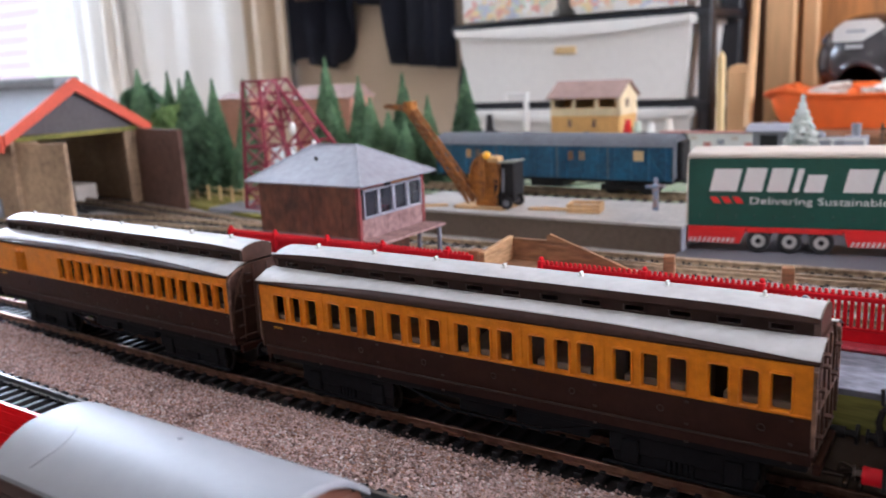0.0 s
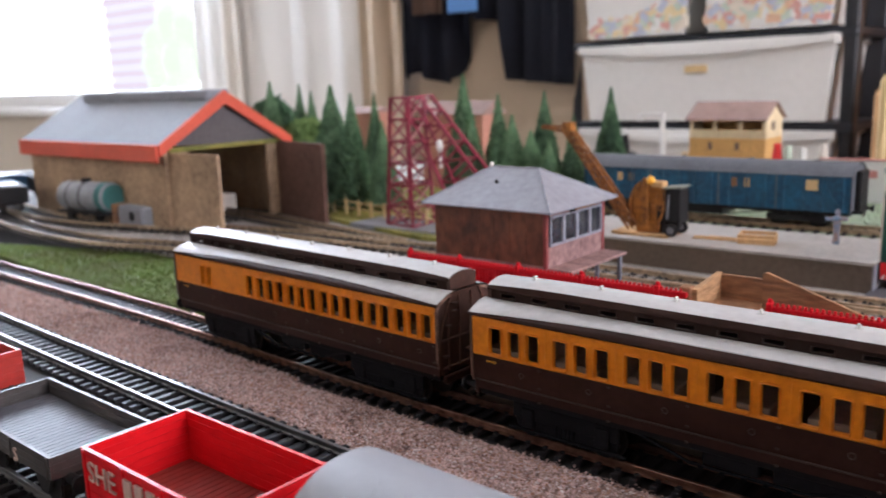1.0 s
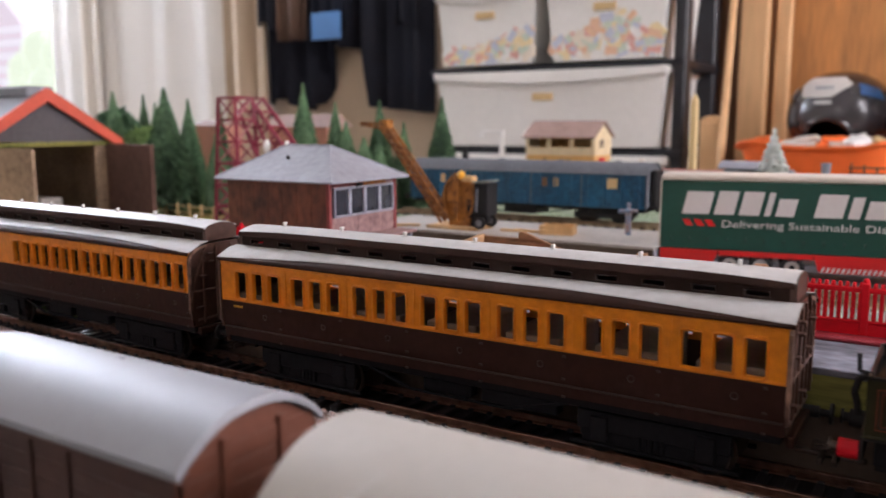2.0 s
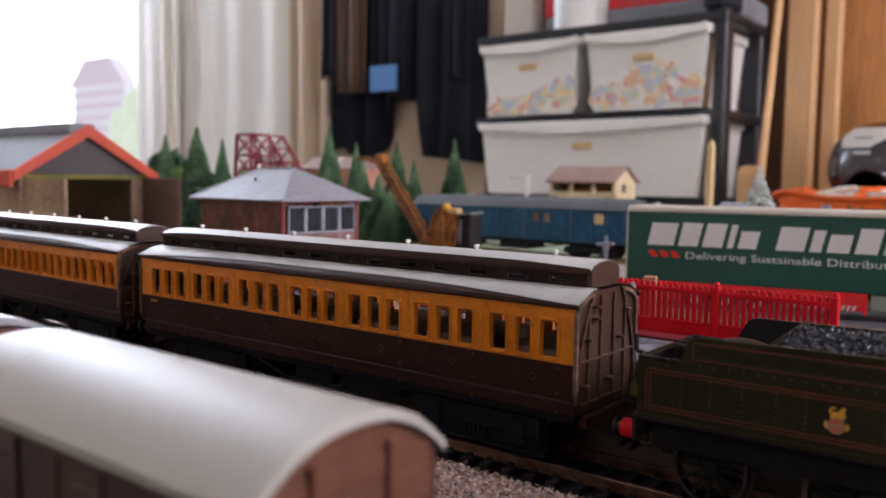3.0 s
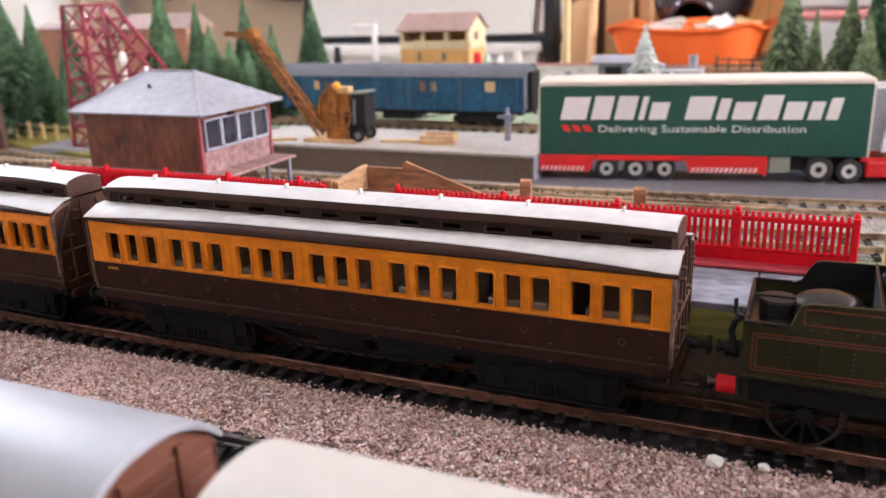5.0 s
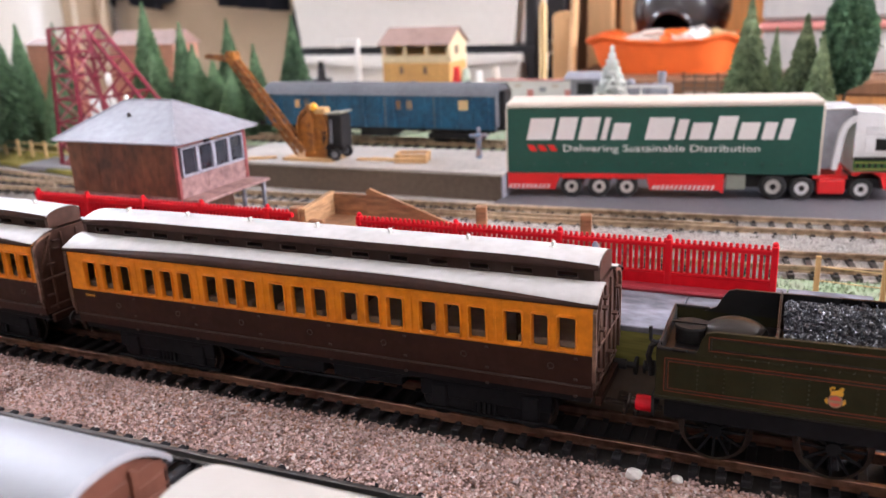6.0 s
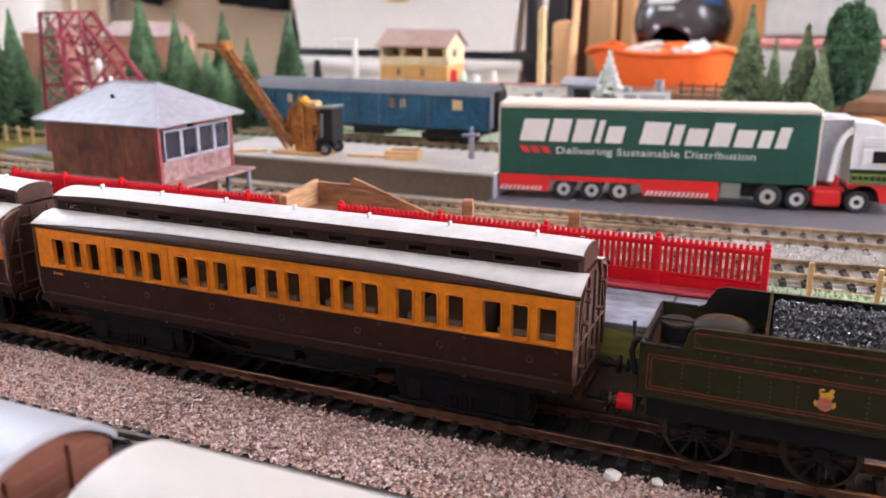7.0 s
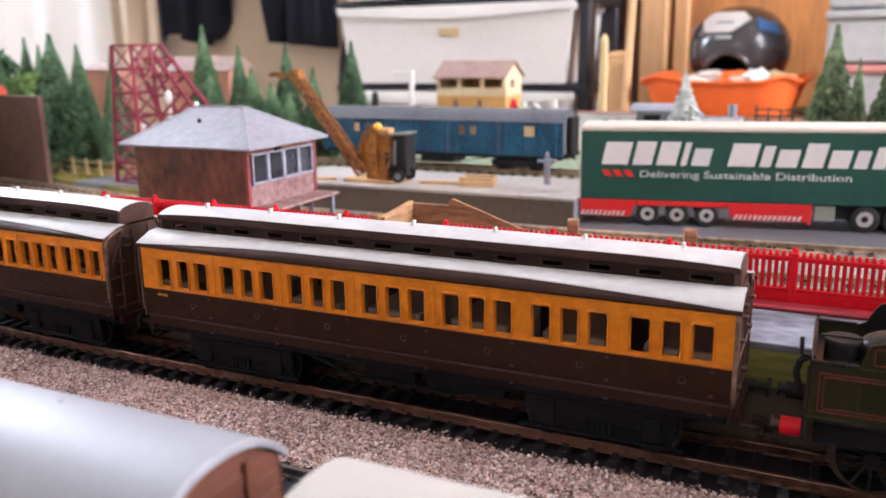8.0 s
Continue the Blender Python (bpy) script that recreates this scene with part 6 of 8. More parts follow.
# ---- articulated lorry ----
lorry = thing("articulated_lorry", "toy lorry with a green curtain-sided trailer and red chassis", "lorry", "", pose(0.0712, 0.2600, 0.0142, 0, 0, 10.6))
TLn, TW = 0.1795, 0.0320
part("trailer_body", box(bmesh.new(), 0, TLn, 0, TW, 0.0122, 0.0520, 0.0005), CURTAIN_GREEN, lorry, "dark green curtain side")
part("trailer_roof", box(bmesh.new(), -0.0006, TLn + 0.0006, -0.0006, TW + 0.0006, 0.0520, 0.0556, 0.0010), CREAM, lorry, "cream trailer roof")
part("trailer_front", box(bmesh.new(), TLn, TLn + 0.0012, 0.0005, TW - 0.0005, 0.0122, 0.0520), CREAM, lorry)
part("rear_frame", box(bmesh.new(), -0.0010, 0, 0.0003, TW - 0.0003, 0.0122, 0.0520, 0.0002), CREAM, lorry)
for k in range(17):
    bk = bmesh.new()
    x = 0.006 + k * 0.0102
    box(bk, x, x + 0.0007, -0.0005, 0, 0.0170, 0.0196, 0.0001)
    box(bk, x - 0.0004, x + 0.0011, -0.0006, 0, 0.0182, 0.0190, 0.0001)
    part("curtain_buckle", bk, BUCKLE, lorry)
# large maker's marking as slanted bars, one block a letter
x = 0.0118
for w, h in ((0.0150, 0.0130), (0.0115, 0.0135), (0.0115, 0.0135), (0.0050, 0.0132), (0.0105, 0.0098), (0.0, 0), (0.0145, 0.0130), (0.0072, 0.0118), (0.0115, 0.0098), (0.0115, 0.0135), (0.0110, 0.0098), (0.0080, 0.0098), (0.0075, 0.0118)):
    w *= 1.17
    if w == 0:
        x += 0.0075
        continue
    s = 0.0028 * h / 0.013
    z0, wd = 0.0330, w - 0.0026
    bm = bmesh.new()
    plate(bm, [(x, z0), (x + wd, z0), (x + wd + s, z0 + h), (x + s, z0 + h)], -0.0004, 0, "y")
    part("marking_block", bm, LETTER, lorry, "white block of the trailer marking")
    x += w
for k in range(3):
    bm = plate(bmesh.new(), [(0.0145 + k * 0.0062, 0.0260), (0.0185 + k * 0.0062, 0.0260), (0.0160 + k * 0.0062, 0.0298), (0.0120 + k * 0.0062, 0.0298)], -0.0004, 0, "y")
    part("red_slash", bm, TRUCK_RED, lorry, "red slanted slash")
lettering("lettering", "Delivering Sustainable Distribution", 0.0058, pose(0.0335, -0.0004, 0.0258, 90, 0, 0) @ Matrix.Diagonal((1.40, 1, 1, 1)), LETTER, lorry)
bm = plate(bmesh.new(), [(0.0, 0.0122), (0.0, 0.0028), (0.0290, 0.0022), (0.0330, 0.0122)], -0.0002, 0.0012, "y")
part("side_skirt", bm, TRUCK_RED, lorry, "red side skirt with white chevrons")
bm = plate(bmesh.new(), [(0.0830, 0.0122), (0.0860, 0.0025), (0.1262, 0.0025), (0.1262, 0.0122)], -0.0002, 0.0012, "y")
part("side_skirt", bm, TRUCK_RED, lorry)
bm = bmesh.new()
box(bm, 0.0330, 0.0830, 0.0002, 0.0010, 0.0092, 0.0122)
part("arch_panel", bm, TRUCK_RED, lorry)
for xa, xb in ((0.0005, 0.0285), (0.0870, 0.1258)):
    first, x = None, xa
    while x < xb - 0.003:
        if first is None:
            first = part("chevron", plate(bmesh.new(), [(0, 0.0028), (0.0012, 0.0028), (0.0024, 0.0055), (0.0012, 0.0055)], -0.0006, -0.0002, "y"), LETTER, lorry, "white slanted chevron")
            first.matrix_basis = pose(x, 0, 0)
        else:
            share(first, "chevron", pose(x, 0, 0), lorry)
        x += 0.0026
part("skirt_bracket", box(bmesh.new(), 0.1262, 0.1282, 0.000, 0.003, 0.0008, 0.0122, 0.0002), TRUCK_RED, lorry)
# added block gives the pale tone seen through the gap here
part("gap_block", box(bmesh.new(), 0.1295, 0.1405, 0.0010, 0.0055, 0.0030, 0.0118, 0.0004), GREY_GREEN, lorry, "grey-green block in place of a see-through gap")
part("chassis", box(bmesh.new(), 0.0, 0.1750, 0.0060, TW - 0.006, 0.0085, 0.0122), BLACK, lorry)
part("tractor_chassis", box(bmesh.new(), 0.1380, 0.2180, 0.0060, TW - 0.006, 0.0035, 0.0090), BLACK, lorry)


def lorry_wheel(x, y, r, way, rim):
    bm = bmesh.new()
    rings = []
    zc = r - 0.0026
    for u, rr in ((0, r * 0.6), (0.0, r * 0.9), (0.0006, r), (0.0044, r), (0.0050, r * 0.9), (0.0050, r * 0.6)):
        rings.append([(x + rr * math.cos(k * 0.2618), y + way * u, zc + rr * math.sin(k * 0.2618)) for k in range(24)])
    loft(bm, rings, closed=True)
    w = part("wheel", bm, TYRE, lorry, "", True)
    bm = bmesh.new()
    rod(bm, (x, y + way * 0.0008, zc), (x, y + way * 0.0040, zc), r * 0.60, n=24)
    part("rim", bm, rim, w, "silver wheel rim")
    bm = bmesh.new()
    rod(bm, (x, y + way * 0.0002, zc), (x, y + way * 0.0009, zc), r * 0.24, n=14)
    part("hub", bm, BLACK, w)


for x, r in ((0.0392, 0.0066), (0.0559, 0.0066), (0.0724, 0.0066), (0.1558, 0.0074), (0.1716, 0.0067), (0.2034, 0.0064)):
    lorry_wheel(x, 0.0006, r, 1, CHROME if x < 0.17 else TRUCK_WHITE)
    lorry_wheel(x, TW - 0.0006, r, -1, CHROME)
part("rear_fender", box(bmesh.new(), 0.1440, 0.1650, 0.001, 0.010, 0.0112, 0.0120, 0.0003), BLACK, lorry)
part("fuel_tank", box(bmesh.new(), 0.1800, 0.1950, 0.0010, 0.0100, 0.0005, 0.0095, 0.0010), TRUCK_RED, lorry, "red side tank")
part("catwalk", box(bmesh.new(), 0.1770, 0.1965, 0.0030, TW - 0.003, 0.0090, 0.0118, 0.0004), TRUCK_RED, lorry)
cab_prof = [(0.1975, 0.0140), (0.2255, 0.0140), (0.2285, 0.0200), (0.2270, 0.0290), (0.2220, 0.0400), (0.2140, 0.0470), (0.1975, 0.0485)]
cab = part("cab", plate(bmesh.new(), cab_prof, 0.0010, TW - 0.0010, "y"), TRUCK_WHITE, lorry, "white cab")
part("cab_base", plate(bmesh.new(), [(0.1975, 0.0140), (0.1975, 0.0120), (0.2000, 0.0115), (0.2030, 0.0135), (0.2090, 0.0135), (0.2130, 0.0110), (0.2150, 0.0040), (0.2290, 0.0040), (0.2290, 0.0140)], 0.0005, TW - 0.0005, "y"), TRUCK_RED, cab, "red lower cab")
band = part("cab_band", box(bmesh.new(), 0.1975, 0.2180, -0.0012, 0.0010, 0.0146, 0.0212, 0.0006), CAB_GREEN, cab, "moulded green box on the cab side")
part("band_top", box(bmesh.new(), 0.1970, 0.2185, -0.0018, 0.0010, 0.0212, 0.0228, 0.0005), BLACK, band)
for z in (0.0158, 0.0196):
    part("band_stripe", box(bmesh.new(), 0.1980, 0.2175, -0.0015, -0.0012, z, z + 0.0006), CAB_STRIPE, band)
for k in range(6):
    part("band_slot", box(bmesh.new(), 0.1990 + k * 0.0031, 0.2005 + k * 0.0031, -0.0014, -0.0012, 0.0168, 0.0192), BLACK, band)
part("side_window", plate(bmesh.new(), [(0.2085, 0.0265), (0.2235, 0.0265), (0.2215, 0.0330), (0.2085, 0.0330)], 0.0006, 0.0010, "y"), BLACK_GLOSS, cab)
part("window_surround", box(bmesh.new(), 0.2030, 0.2080, 0.0004, 0.0010, 0.0255, 0.0340, 0.0003), TRUCK_WHITE, cab)
for z in (0.0360, 0.0378, 0.0396):
    part("cab_louvre", box(bmesh.new(), 0.2030, 0.2215, 0.0003, 0.0010, z, z + 0.0008, 0.0002), TRUCK_WHITE, cab)
# grey on the fairing stands for the shadow inside it
part("air_fairing", plate(bmesh.new(), [(0.1815, 0.0150), (0.1890, 0.0150), (0.1965, 0.0470), (0.1975, 0.0498), (0.1820, 0.0510)], 0.0048, 0.0060, "y"), LEAD_ROOF, cab, "air fairing, greyed for its shadow")
part("fairing_top", box(bmesh.new(), 0.1815, 0.1978, 0.0040, TW - 0.004, 0.0490, 0.0506, 0.0004), TRUCK_WHITE, cab)
edge = [(0.1868, 0.0150), (0.1880, 0.0260), (0.1892, 0.0350), (0.1912, 0.0410), (0.1945, 0.0445), (0.1978, 0.0460)]
part("fairing_edge", plate(bmesh.new(), edge + [(0.1978, 0.0425), (0.1955, 0.0412), (0.1932, 0.0382), (0.1918, 0.0330), (0.1908, 0.0250), (0.1898, 0.0150)], 0.0015, 0.0048, "y"), TRUCK_WHITE, cab, "curved white pillar behind the cab")
part("mirror", box(bmesh.new(), 0.2215, 0.2245, -0.0035, 0.0, 0.0280, 0.0340, 0.0004), BLACK, cab)
part("coupling_post", box(bmesh.new(), 0.1895, 0.1925, 0.0020, 0.0060, 0.0118, 0.0175, 0.0004), TRUCK_RED, lorry)

# ---- trees ----


def fir(height, radius, mat, seed, trunk_share=0.12, tiers=16, per=46):
    """A bristly conical fir: drooping needle sprays in uneven tiers."""
    t = thing("fir_tree", "", "tree")
    tiers, per = tiers * 2, per * 2
    rng = random.Random(seed)
    part("trunk", rod(bmesh.new(), (0, 0, 0), (0, 0, height * 0.9), radius * 0.10, radius * 0.02, n=8), TRUNK, t)
    verts, faces = [], []
    for k in range(tiers):
        u = k / (tiers - 1)
        z = height * (trunk_share + (0.97 - trunk_share) * u)
        r = radius * (1 - u ** 1.15) ** 0.95 + radius * 0.03
        n = max(8, int(per * (1 - 0.75 * u)))
        for i in range(n):
            for layer in (1.0, 0.72):
                a = 6.2832 * (i + rng.random()) / n
                rr = r * layer * rng.uniform(0.84, 1.06)
                w = radius * 0.060 * rng.uniform(0.7, 1.3)
                zz = z + height * 0.03 * rng.uniform(-1, 1)
                drop = height * 0.022 * rng.uniform(0.4, 1.4)
                c, s = math.cos(a), math.sin(a)
                b0 = len(verts)
                verts += [(c * rr * 0.35, s * rr * 0.35, zz + drop * 0.8), (c * rr * 0.8 - s * w, s * rr * 0.8 + c * w, zz),
                          (c * rr, s * rr, zz - drop), (c * rr * 0.8 + s * w, s * rr * 0.8 - c * w, zz), (c * rr * 0.7, s * rr * 0.7, zz - drop * 1.2)]
                faces += [(b0, b0 + 1, b0 + 2), (b0, b0 + 2, b0 + 3), (b0 + 1, b0 + 4, b0 + 2), (b0 + 3, b0 + 2, b0 + 4)]
    tip = len(verts)
    verts += [(radius * 0.05, 0, height * 0.94), (-radius * 0.03, radius * 0.04, height * 0.94), (-radius * 0.03, -radius * 0.04, height * 0.94), (0, 0, height)]
    faces += [(tip, tip + 1, tip + 3), (tip + 1, tip + 2, tip + 3), (tip + 2, tip, tip + 3)]
    me = bpy.data.meshes.new("crown")
    me.from_pydata(verts, [], faces)
    me.materials.append(mat)
    new("crown", me).parent = t
    return t


def broad(height, radius, mat, seed, centre=0.55, tall=1.0, count=900, grain=0.085):
    """A rounded tree of many small leaf clumps."""
    t = thing("round_tree", "", "tree")
    rng = random.Random(seed)
    part("trunk", rod(bmesh.new(), (0, 0, 0), (0, 0, height * 0.7), radius * 0.10, radius * 0.04, n=8), TRUNK, t)
    for k in range(4):
        a = k * 1.7
        part("limb", rod(bmesh.new(), (0, 0, height * 0.4), (radius * 0.5 * math.cos(a), radius * 0.5 * math.sin(a), height * 0.65), radius * 0.04, radius * 0.015, n=6), TRUNK, t)
    verts, faces = [], []
    for i in range(count):
        d = Vector((rng.gauss(0, 1), rng.gauss(0, 1), rng.gauss(0, 1))).normalized()
        k = 1 + 0.16 * noise.noise(d * 2.3 + Vector((seed, 0, 0)))
        p = Vector((d.x * radius, d.y * radius, d.z * radius * tall)) * k * rng.uniform(0.82, 1.04) + Vector((0, 0, height * centre))
        for j in range(3):
            e = [Vector((rng.gauss(0, 1), rng.gauss(0, 1), rng.gauss(0, 1))) * radius * grain for _ in range(3)]
            b0 = len(verts)
            verts += [tuple(p + v) for v in e]
            faces.append((b0, b0 + 1, b0 + 2))
    me = bpy.data.meshes.new("crown")
    me.from_pydata(verts, [], faces)
    me.materials.append(mat)
    new("crown", me).parent = t
    return t


kinds = {"dark": [], "grey": []}
FIR_LABEL = {"dark": "dark green bristly model fir tree on the grass", "grey": "grey-green bristly model fir tree behind the lorry"}


def plant(kind, x, y, ztip, width, zbase=BACK_Z):
    width *= 1.18 if kind == "dark" else 1.1
    h = ztip - zbase
    pool = kinds[kind]
    if len(pool) < 3:
        t = fir(0.1, 0.02, FIR if kind == "dark" else FIR_BRIGHT, 40 + len(pool) + (10 if kind == "grey" else 0), 0.10, 18 if kind == "grey" else 16)
        tagged(t, FIR_LABEL[kind], "tree", "fir trees")
        pool.append(t)
        t.scale = (1, 1, 1)
        t.matrix_basis = pose(x, y, zbase, 0, 0, x * 900) @ Matrix.Diagonal((width / 0.04, width / 0.04, h / 0.1, 1))
    else:
        src = pool[int(abs(x) * 1000) % 3]
        keep = src.matrix_basis.copy()
        src.matrix_basis = Matrix.Identity(4)
        copy_thing(src, pose(x, y, zbase, 0, 0, x * 900) @ Matrix.Diagonal((width / 0.04, width / 0.04, h / 0.1, 1)))
        src.matrix_basis = keep


for x, y, z, w in ((-0.6892, 0.45, 0.1384, 0.050), (-0.644, 0.46, 0.1336, 0.034), (-0.6225, 0.46, 0.1248, 0.034), (-0.4223, 0.31, 0.1316, 0.055),
                   (-0.4479, 0.36, 0.1234, 0.036), (-0.5322, 0.48, 0.1206, 0.030), (-0.3752, 0.33, 0.097, 0.030), (-0.3520, 0.425, 0.1385, 0.043),
                   (-0.2979, 0.41, 0.1193, 0.034), (-0.2522, 0.42, 0.1207, 0.037), (-0.1888, 0.43, 0.1217, 0.039), (-0.308, 0.38, 0.098, 0.036),
                   (-0.2609, 0.38, 0.1005, 0.040), (-0.2405, 0.38, 0.0870, 0.044), (-0.1965, 0.38, 0.1000, 0.032), (-0.2150, 0.37, 0.0800, 0.036)):
    plant("dark", x, y, z, w)
for x, y, z, w in ((0.201, 0.38, 0.1245, 0.046), (0.2162, 0.42, 0.1032, 0.024), (0.2354, 0.375, 0.1135, 0.046), (0.2455, 0.36, 0.1015, 0.036)):
    plant("grey", x, y, z, w)
t = broad(0.118, 0.0153, LEAF_DARK, 3, 0.70, 1.95, 8000, 0.06)
t.matrix_basis = pose(0.2605, 0.372, BACK_Z)
tagged(t, "dense oval dark green model tree behind the lorry", "tree")
t = broad(0.085, 0.0235, LEAF, 4, 0.66, 1.05, 2200)
t.matrix_basis = pose(-0.5645, 0.40, BACK_Z)
tagged(t, "rounded light green model bush beside the fir trees", "tree")
t = broad(0.10, 0.032, LEAF_DARK, 5, 0.72, 0.9, 900)
t.matrix_basis = pose(-0.7115, 0.47, BACK_Z)
tagged(t, "rounded dark green model tree behind the shed", "tree")
t = fir(0.081, 0.0285, SNOW, 77, 0.05, 9, 40)
t.matrix_basis = pose(0.1095, 0.380, BACK_Z)
tagged(t, "white frosted model fir tree behind the lorry", "tree")

# ---- girder tower ----
gt = thing("girder_tower", "crimson lattice girder tower with a sloping boom", "tower")
gw = 0.0019
ztop = 0.1205
foot = [Vector((x, y, BACK_Z)) for x, y in ((-0.2775, 0.2605), (-0.3085, 0.2635), (-0.3115, 0.2945), (-0.2805, 0.2915))]
head = [Vector((x, y, ztop)) for x, y in ((-0.2805, 0.2640), (-0.3015, 0.2655), (-0.3035, 0.2865), (-0.2825, 0.2850))]
STAGES = 6
for p, q in zip(foot, head):
    part("tower_leg", bar(bmesh.new(), p, q, gw * 1.15), GIRDER, gt)
for k in range(STAGES + 1):
    ring = [p.lerp(q, k / STAGES) for p, q in zip(foot, head)]
    above = [p.lerp(q, (k + 1) / STAGES) for p, q in zip(foot, head)]
    for i in range(4):
        lift = Vector((0, 0, 0.002 if k == 0 else 0.0))
        part("tower_strut", bar(bmesh.new(), ring[i] + lift, ring[(i + 1) % 4] + lift, gw * 0.9), GIRDER, gt)
        if k < STAGES:
            part("tower_brace", bar(bmesh.new(), ring[i], above[(i + 1) % 4], gw * 0.55), GIRDER, gt)
            part("tower_brace", bar(bmesh.new(), ring[(i + 1) % 4], above[i], gw * 0.55), GIRDER_PALE, gt, "paler pink brace")
part("tower_plate", box(bmesh.new(), -0.345, -0.230, 0.253, 0.298, BACK_Z - 0.002, BACK_Z + 0.0015), SHED_ROOF, gt, "dark grey base plate")
# the boom leans down from the tower's head: a deep truss of two frames
for dy in (0.0, 0.016):
    u0, u1 = Vector((-0.3010, 0.3000 + dy, 0.1210)), Vector((-0.2110, 0.2640 + dy, 0.0610))
    l0, l1 = Vector((-0.3060, 0.2920 + dy, 0.1105)), Vector((-0.2330, 0.2560 + dy, 0.0390))
    part("boom_chord", bar(bmesh.new(), u0, u1, gw * 1.3), GIRDER, gt)
    part("boom_chord", bar(bmesh.new(), l0, l1, gw * 1.3), GIRDER, gt)
    for k in range(5):
        a0, a1 = k / 5, (k + 1) / 5
        part("boom_brace", bar(bmesh.new(), u0.lerp(u1, a0), l0.lerp(l1, a0), gw * 0.9), GIRDER, gt)
        part("boom_brace", bar(bmesh.new(), l0.lerp(l1, a0), u0.lerp(u1, a1), gw * 0.8), GIRDER, gt)
    part("boom_post", bar(bmesh.new(), l1, Vector((l1.x, l1.y, BACK_Z)), gw * 1.3), GIRDER, gt)
for k in range(6):
    for p, q in (((-0.3010, 0.3000, 0.1210), (-0.2110, 0.2640, 0.0610)), ((-0.3060, 0.2920, 0.1105), (-0.2330, 0.2560, 0.0390))):
        m = Vector(p).lerp(Vector(q), k / 5)
        part("boom_tie", bar(bmesh.new(), m, m + Vector((0, 0.016, 0)), gw * 0.8), GIRDER, gt)
lamp = part("boom_lamp", rod(bmesh.new(), (-0.2560, 0.2730, 0.0640), (-0.2580, 0.2750, 0.0745), 0.0016, n=10), WHITE_PLASTIC, gt, "white plastic lamp")
bm = bmesh.new()
ball(bm, (-0.2585, 0.2755, 0.0815), 0.0042, 12, (0.75, 0.75, 1.35))
part("lamp_glass", bm, WHITE_PLASTIC, lamp, "", True)
yf = thing("lineside_fence", "yellowed low post fence on the dry grass", "fence")
for k in range(12):
    x = -0.445 + k * 0.0185
    part("fence_post", box(bmesh.new(), x - 0.0011, x + 0.0011, 0.2975 - k * 0.0022, 0.2995 - k * 0.0022, BACK_Z, BACK_Z + 0.0145, 0.0003), BUFF, yf)
for z in (0.006, 0.012):
    part("fence_rail", bar(bmesh.new(), (-0.446, 0.2985, BACK_Z + z), (-0.2405, 0.2743, BACK_Z + z), 0.0009), BUFF, yf)

# ---- engine shed and yard ----
shed = thing("engine_shed", "plastered engine shed with orange-red bargeboards and open doors", "building")
HX0, HX1, HY0, HY1, HE, HR = -0.721, -0.4665, 0.1545, 0.2845, 0.0865, 0.1275
HM = 0.2175
GB = BACK_Z - 0.004
part("side_wall", box(bmesh.new(), HX0, HX1, HY0, HY0 + 0.004, GB, HE), SHED_WALL, shed)
part("side_wall", box(bmesh.new(), HX0, HX1, HY1 - 0.004, HY1, GB, HE), SHED_WALL, shed)
part("rear_wall", box(bmesh.new(), HX0, HX0 + 0.004, HY0 + 0.004, HY1 - 0.004, GB, HE), SHED_WALL, shed)
part("gable", plate(bmesh.new(), [(HY0 + 0.004, 0.0855), (HY1 - 0.004, 0.0810), (HM, HR - 0.004)], HX1 - 0.003, HX1, "x"), SHED_GABLE, shed, "dark grey gable boards")
part("lintel", box(bmesh.new(), HX1 - 0.0015, HX1 + 0.002, HY0 + 0.004, HY1 - 0.004, 0.0800, 0.0838, 0.0004), GRASS_YELLOW, shed, "mossy lintel")
bm = bmesh.new()
for s, (y, z) in ((-1, (HY0 - 0.006, HE - 0.002)), (1, (HY1 + 0.006, HE - 0.004))):
    rings = []
    for x in (HX0 - 0.004, HX1 + 0.003):
        rings.append([(x, y, z), (x, HM, HR), (x, HM, HR + 0.0025), (x, y - s * -0.0015, z + 0.0025)])
    loft(bm, rings, closed=True, caps=True)
rf = part("roof", bm, SHED_ROOF, shed, "grey slate roof")
bm = bmesh.new()
box(bm, HX0 + 0.025, HX1 - 0.004, HM - 0.013, HM + 0.013, HR - 0.005, HR + 0.0052, 0.002)
part("ridge_vent", bm, SHED_ROOF, rf)
for s, y, z in ((-1, HY0 - 0.007, HE - 0.003), (1, HY1 + 0.007, HE - 0.005)):
    bm = bmesh.new()
    rings = [[(x, y, z - 0.006), (x, y, z + 0.004), (x, HM, HR + 0.004), (x, HM, HR - 0.008)] for x in (HX1 + 0.003, HX1 + 0.006)]
    loft(bm, rings, closed=True, caps=True)
    part("bargeboard", bm, SHED_RED, shed, "orange-red bargeboard")
part("fascia", box(bmesh.new(), HX0 - 0.004, HX1 + 0.003, HY0 - 0.0095, HY0 - 0.0065, HE - 0.014, HE + 0.001, 0.0005), SHED_RED, shed, "orange-red eaves board")
lw = part("front_pier", box(bmesh.new(), HX1 - 0.004, HX1, HY0 + 0.004, HY0 + 0.024, GB, 0.0810), SHED_WALL, shed)
part("front_pier", box(bmesh.new(), HX1 - 0.004, HX1, HY1 - 0.020, HY1 - 0.004, GB, 0.0810), SHED_WALL, shed)
bm = box(bmesh.new(), 0, 0.0680, -0.0015, 0.0015, GB, 0.0800, 0.0004)
d = part("shed_door", bm, SHED_WALL, shed, "pale open door leaf")
d.matrix_basis = pose(HX1, HY0 + 0.005, 0, 0, 0, 2)
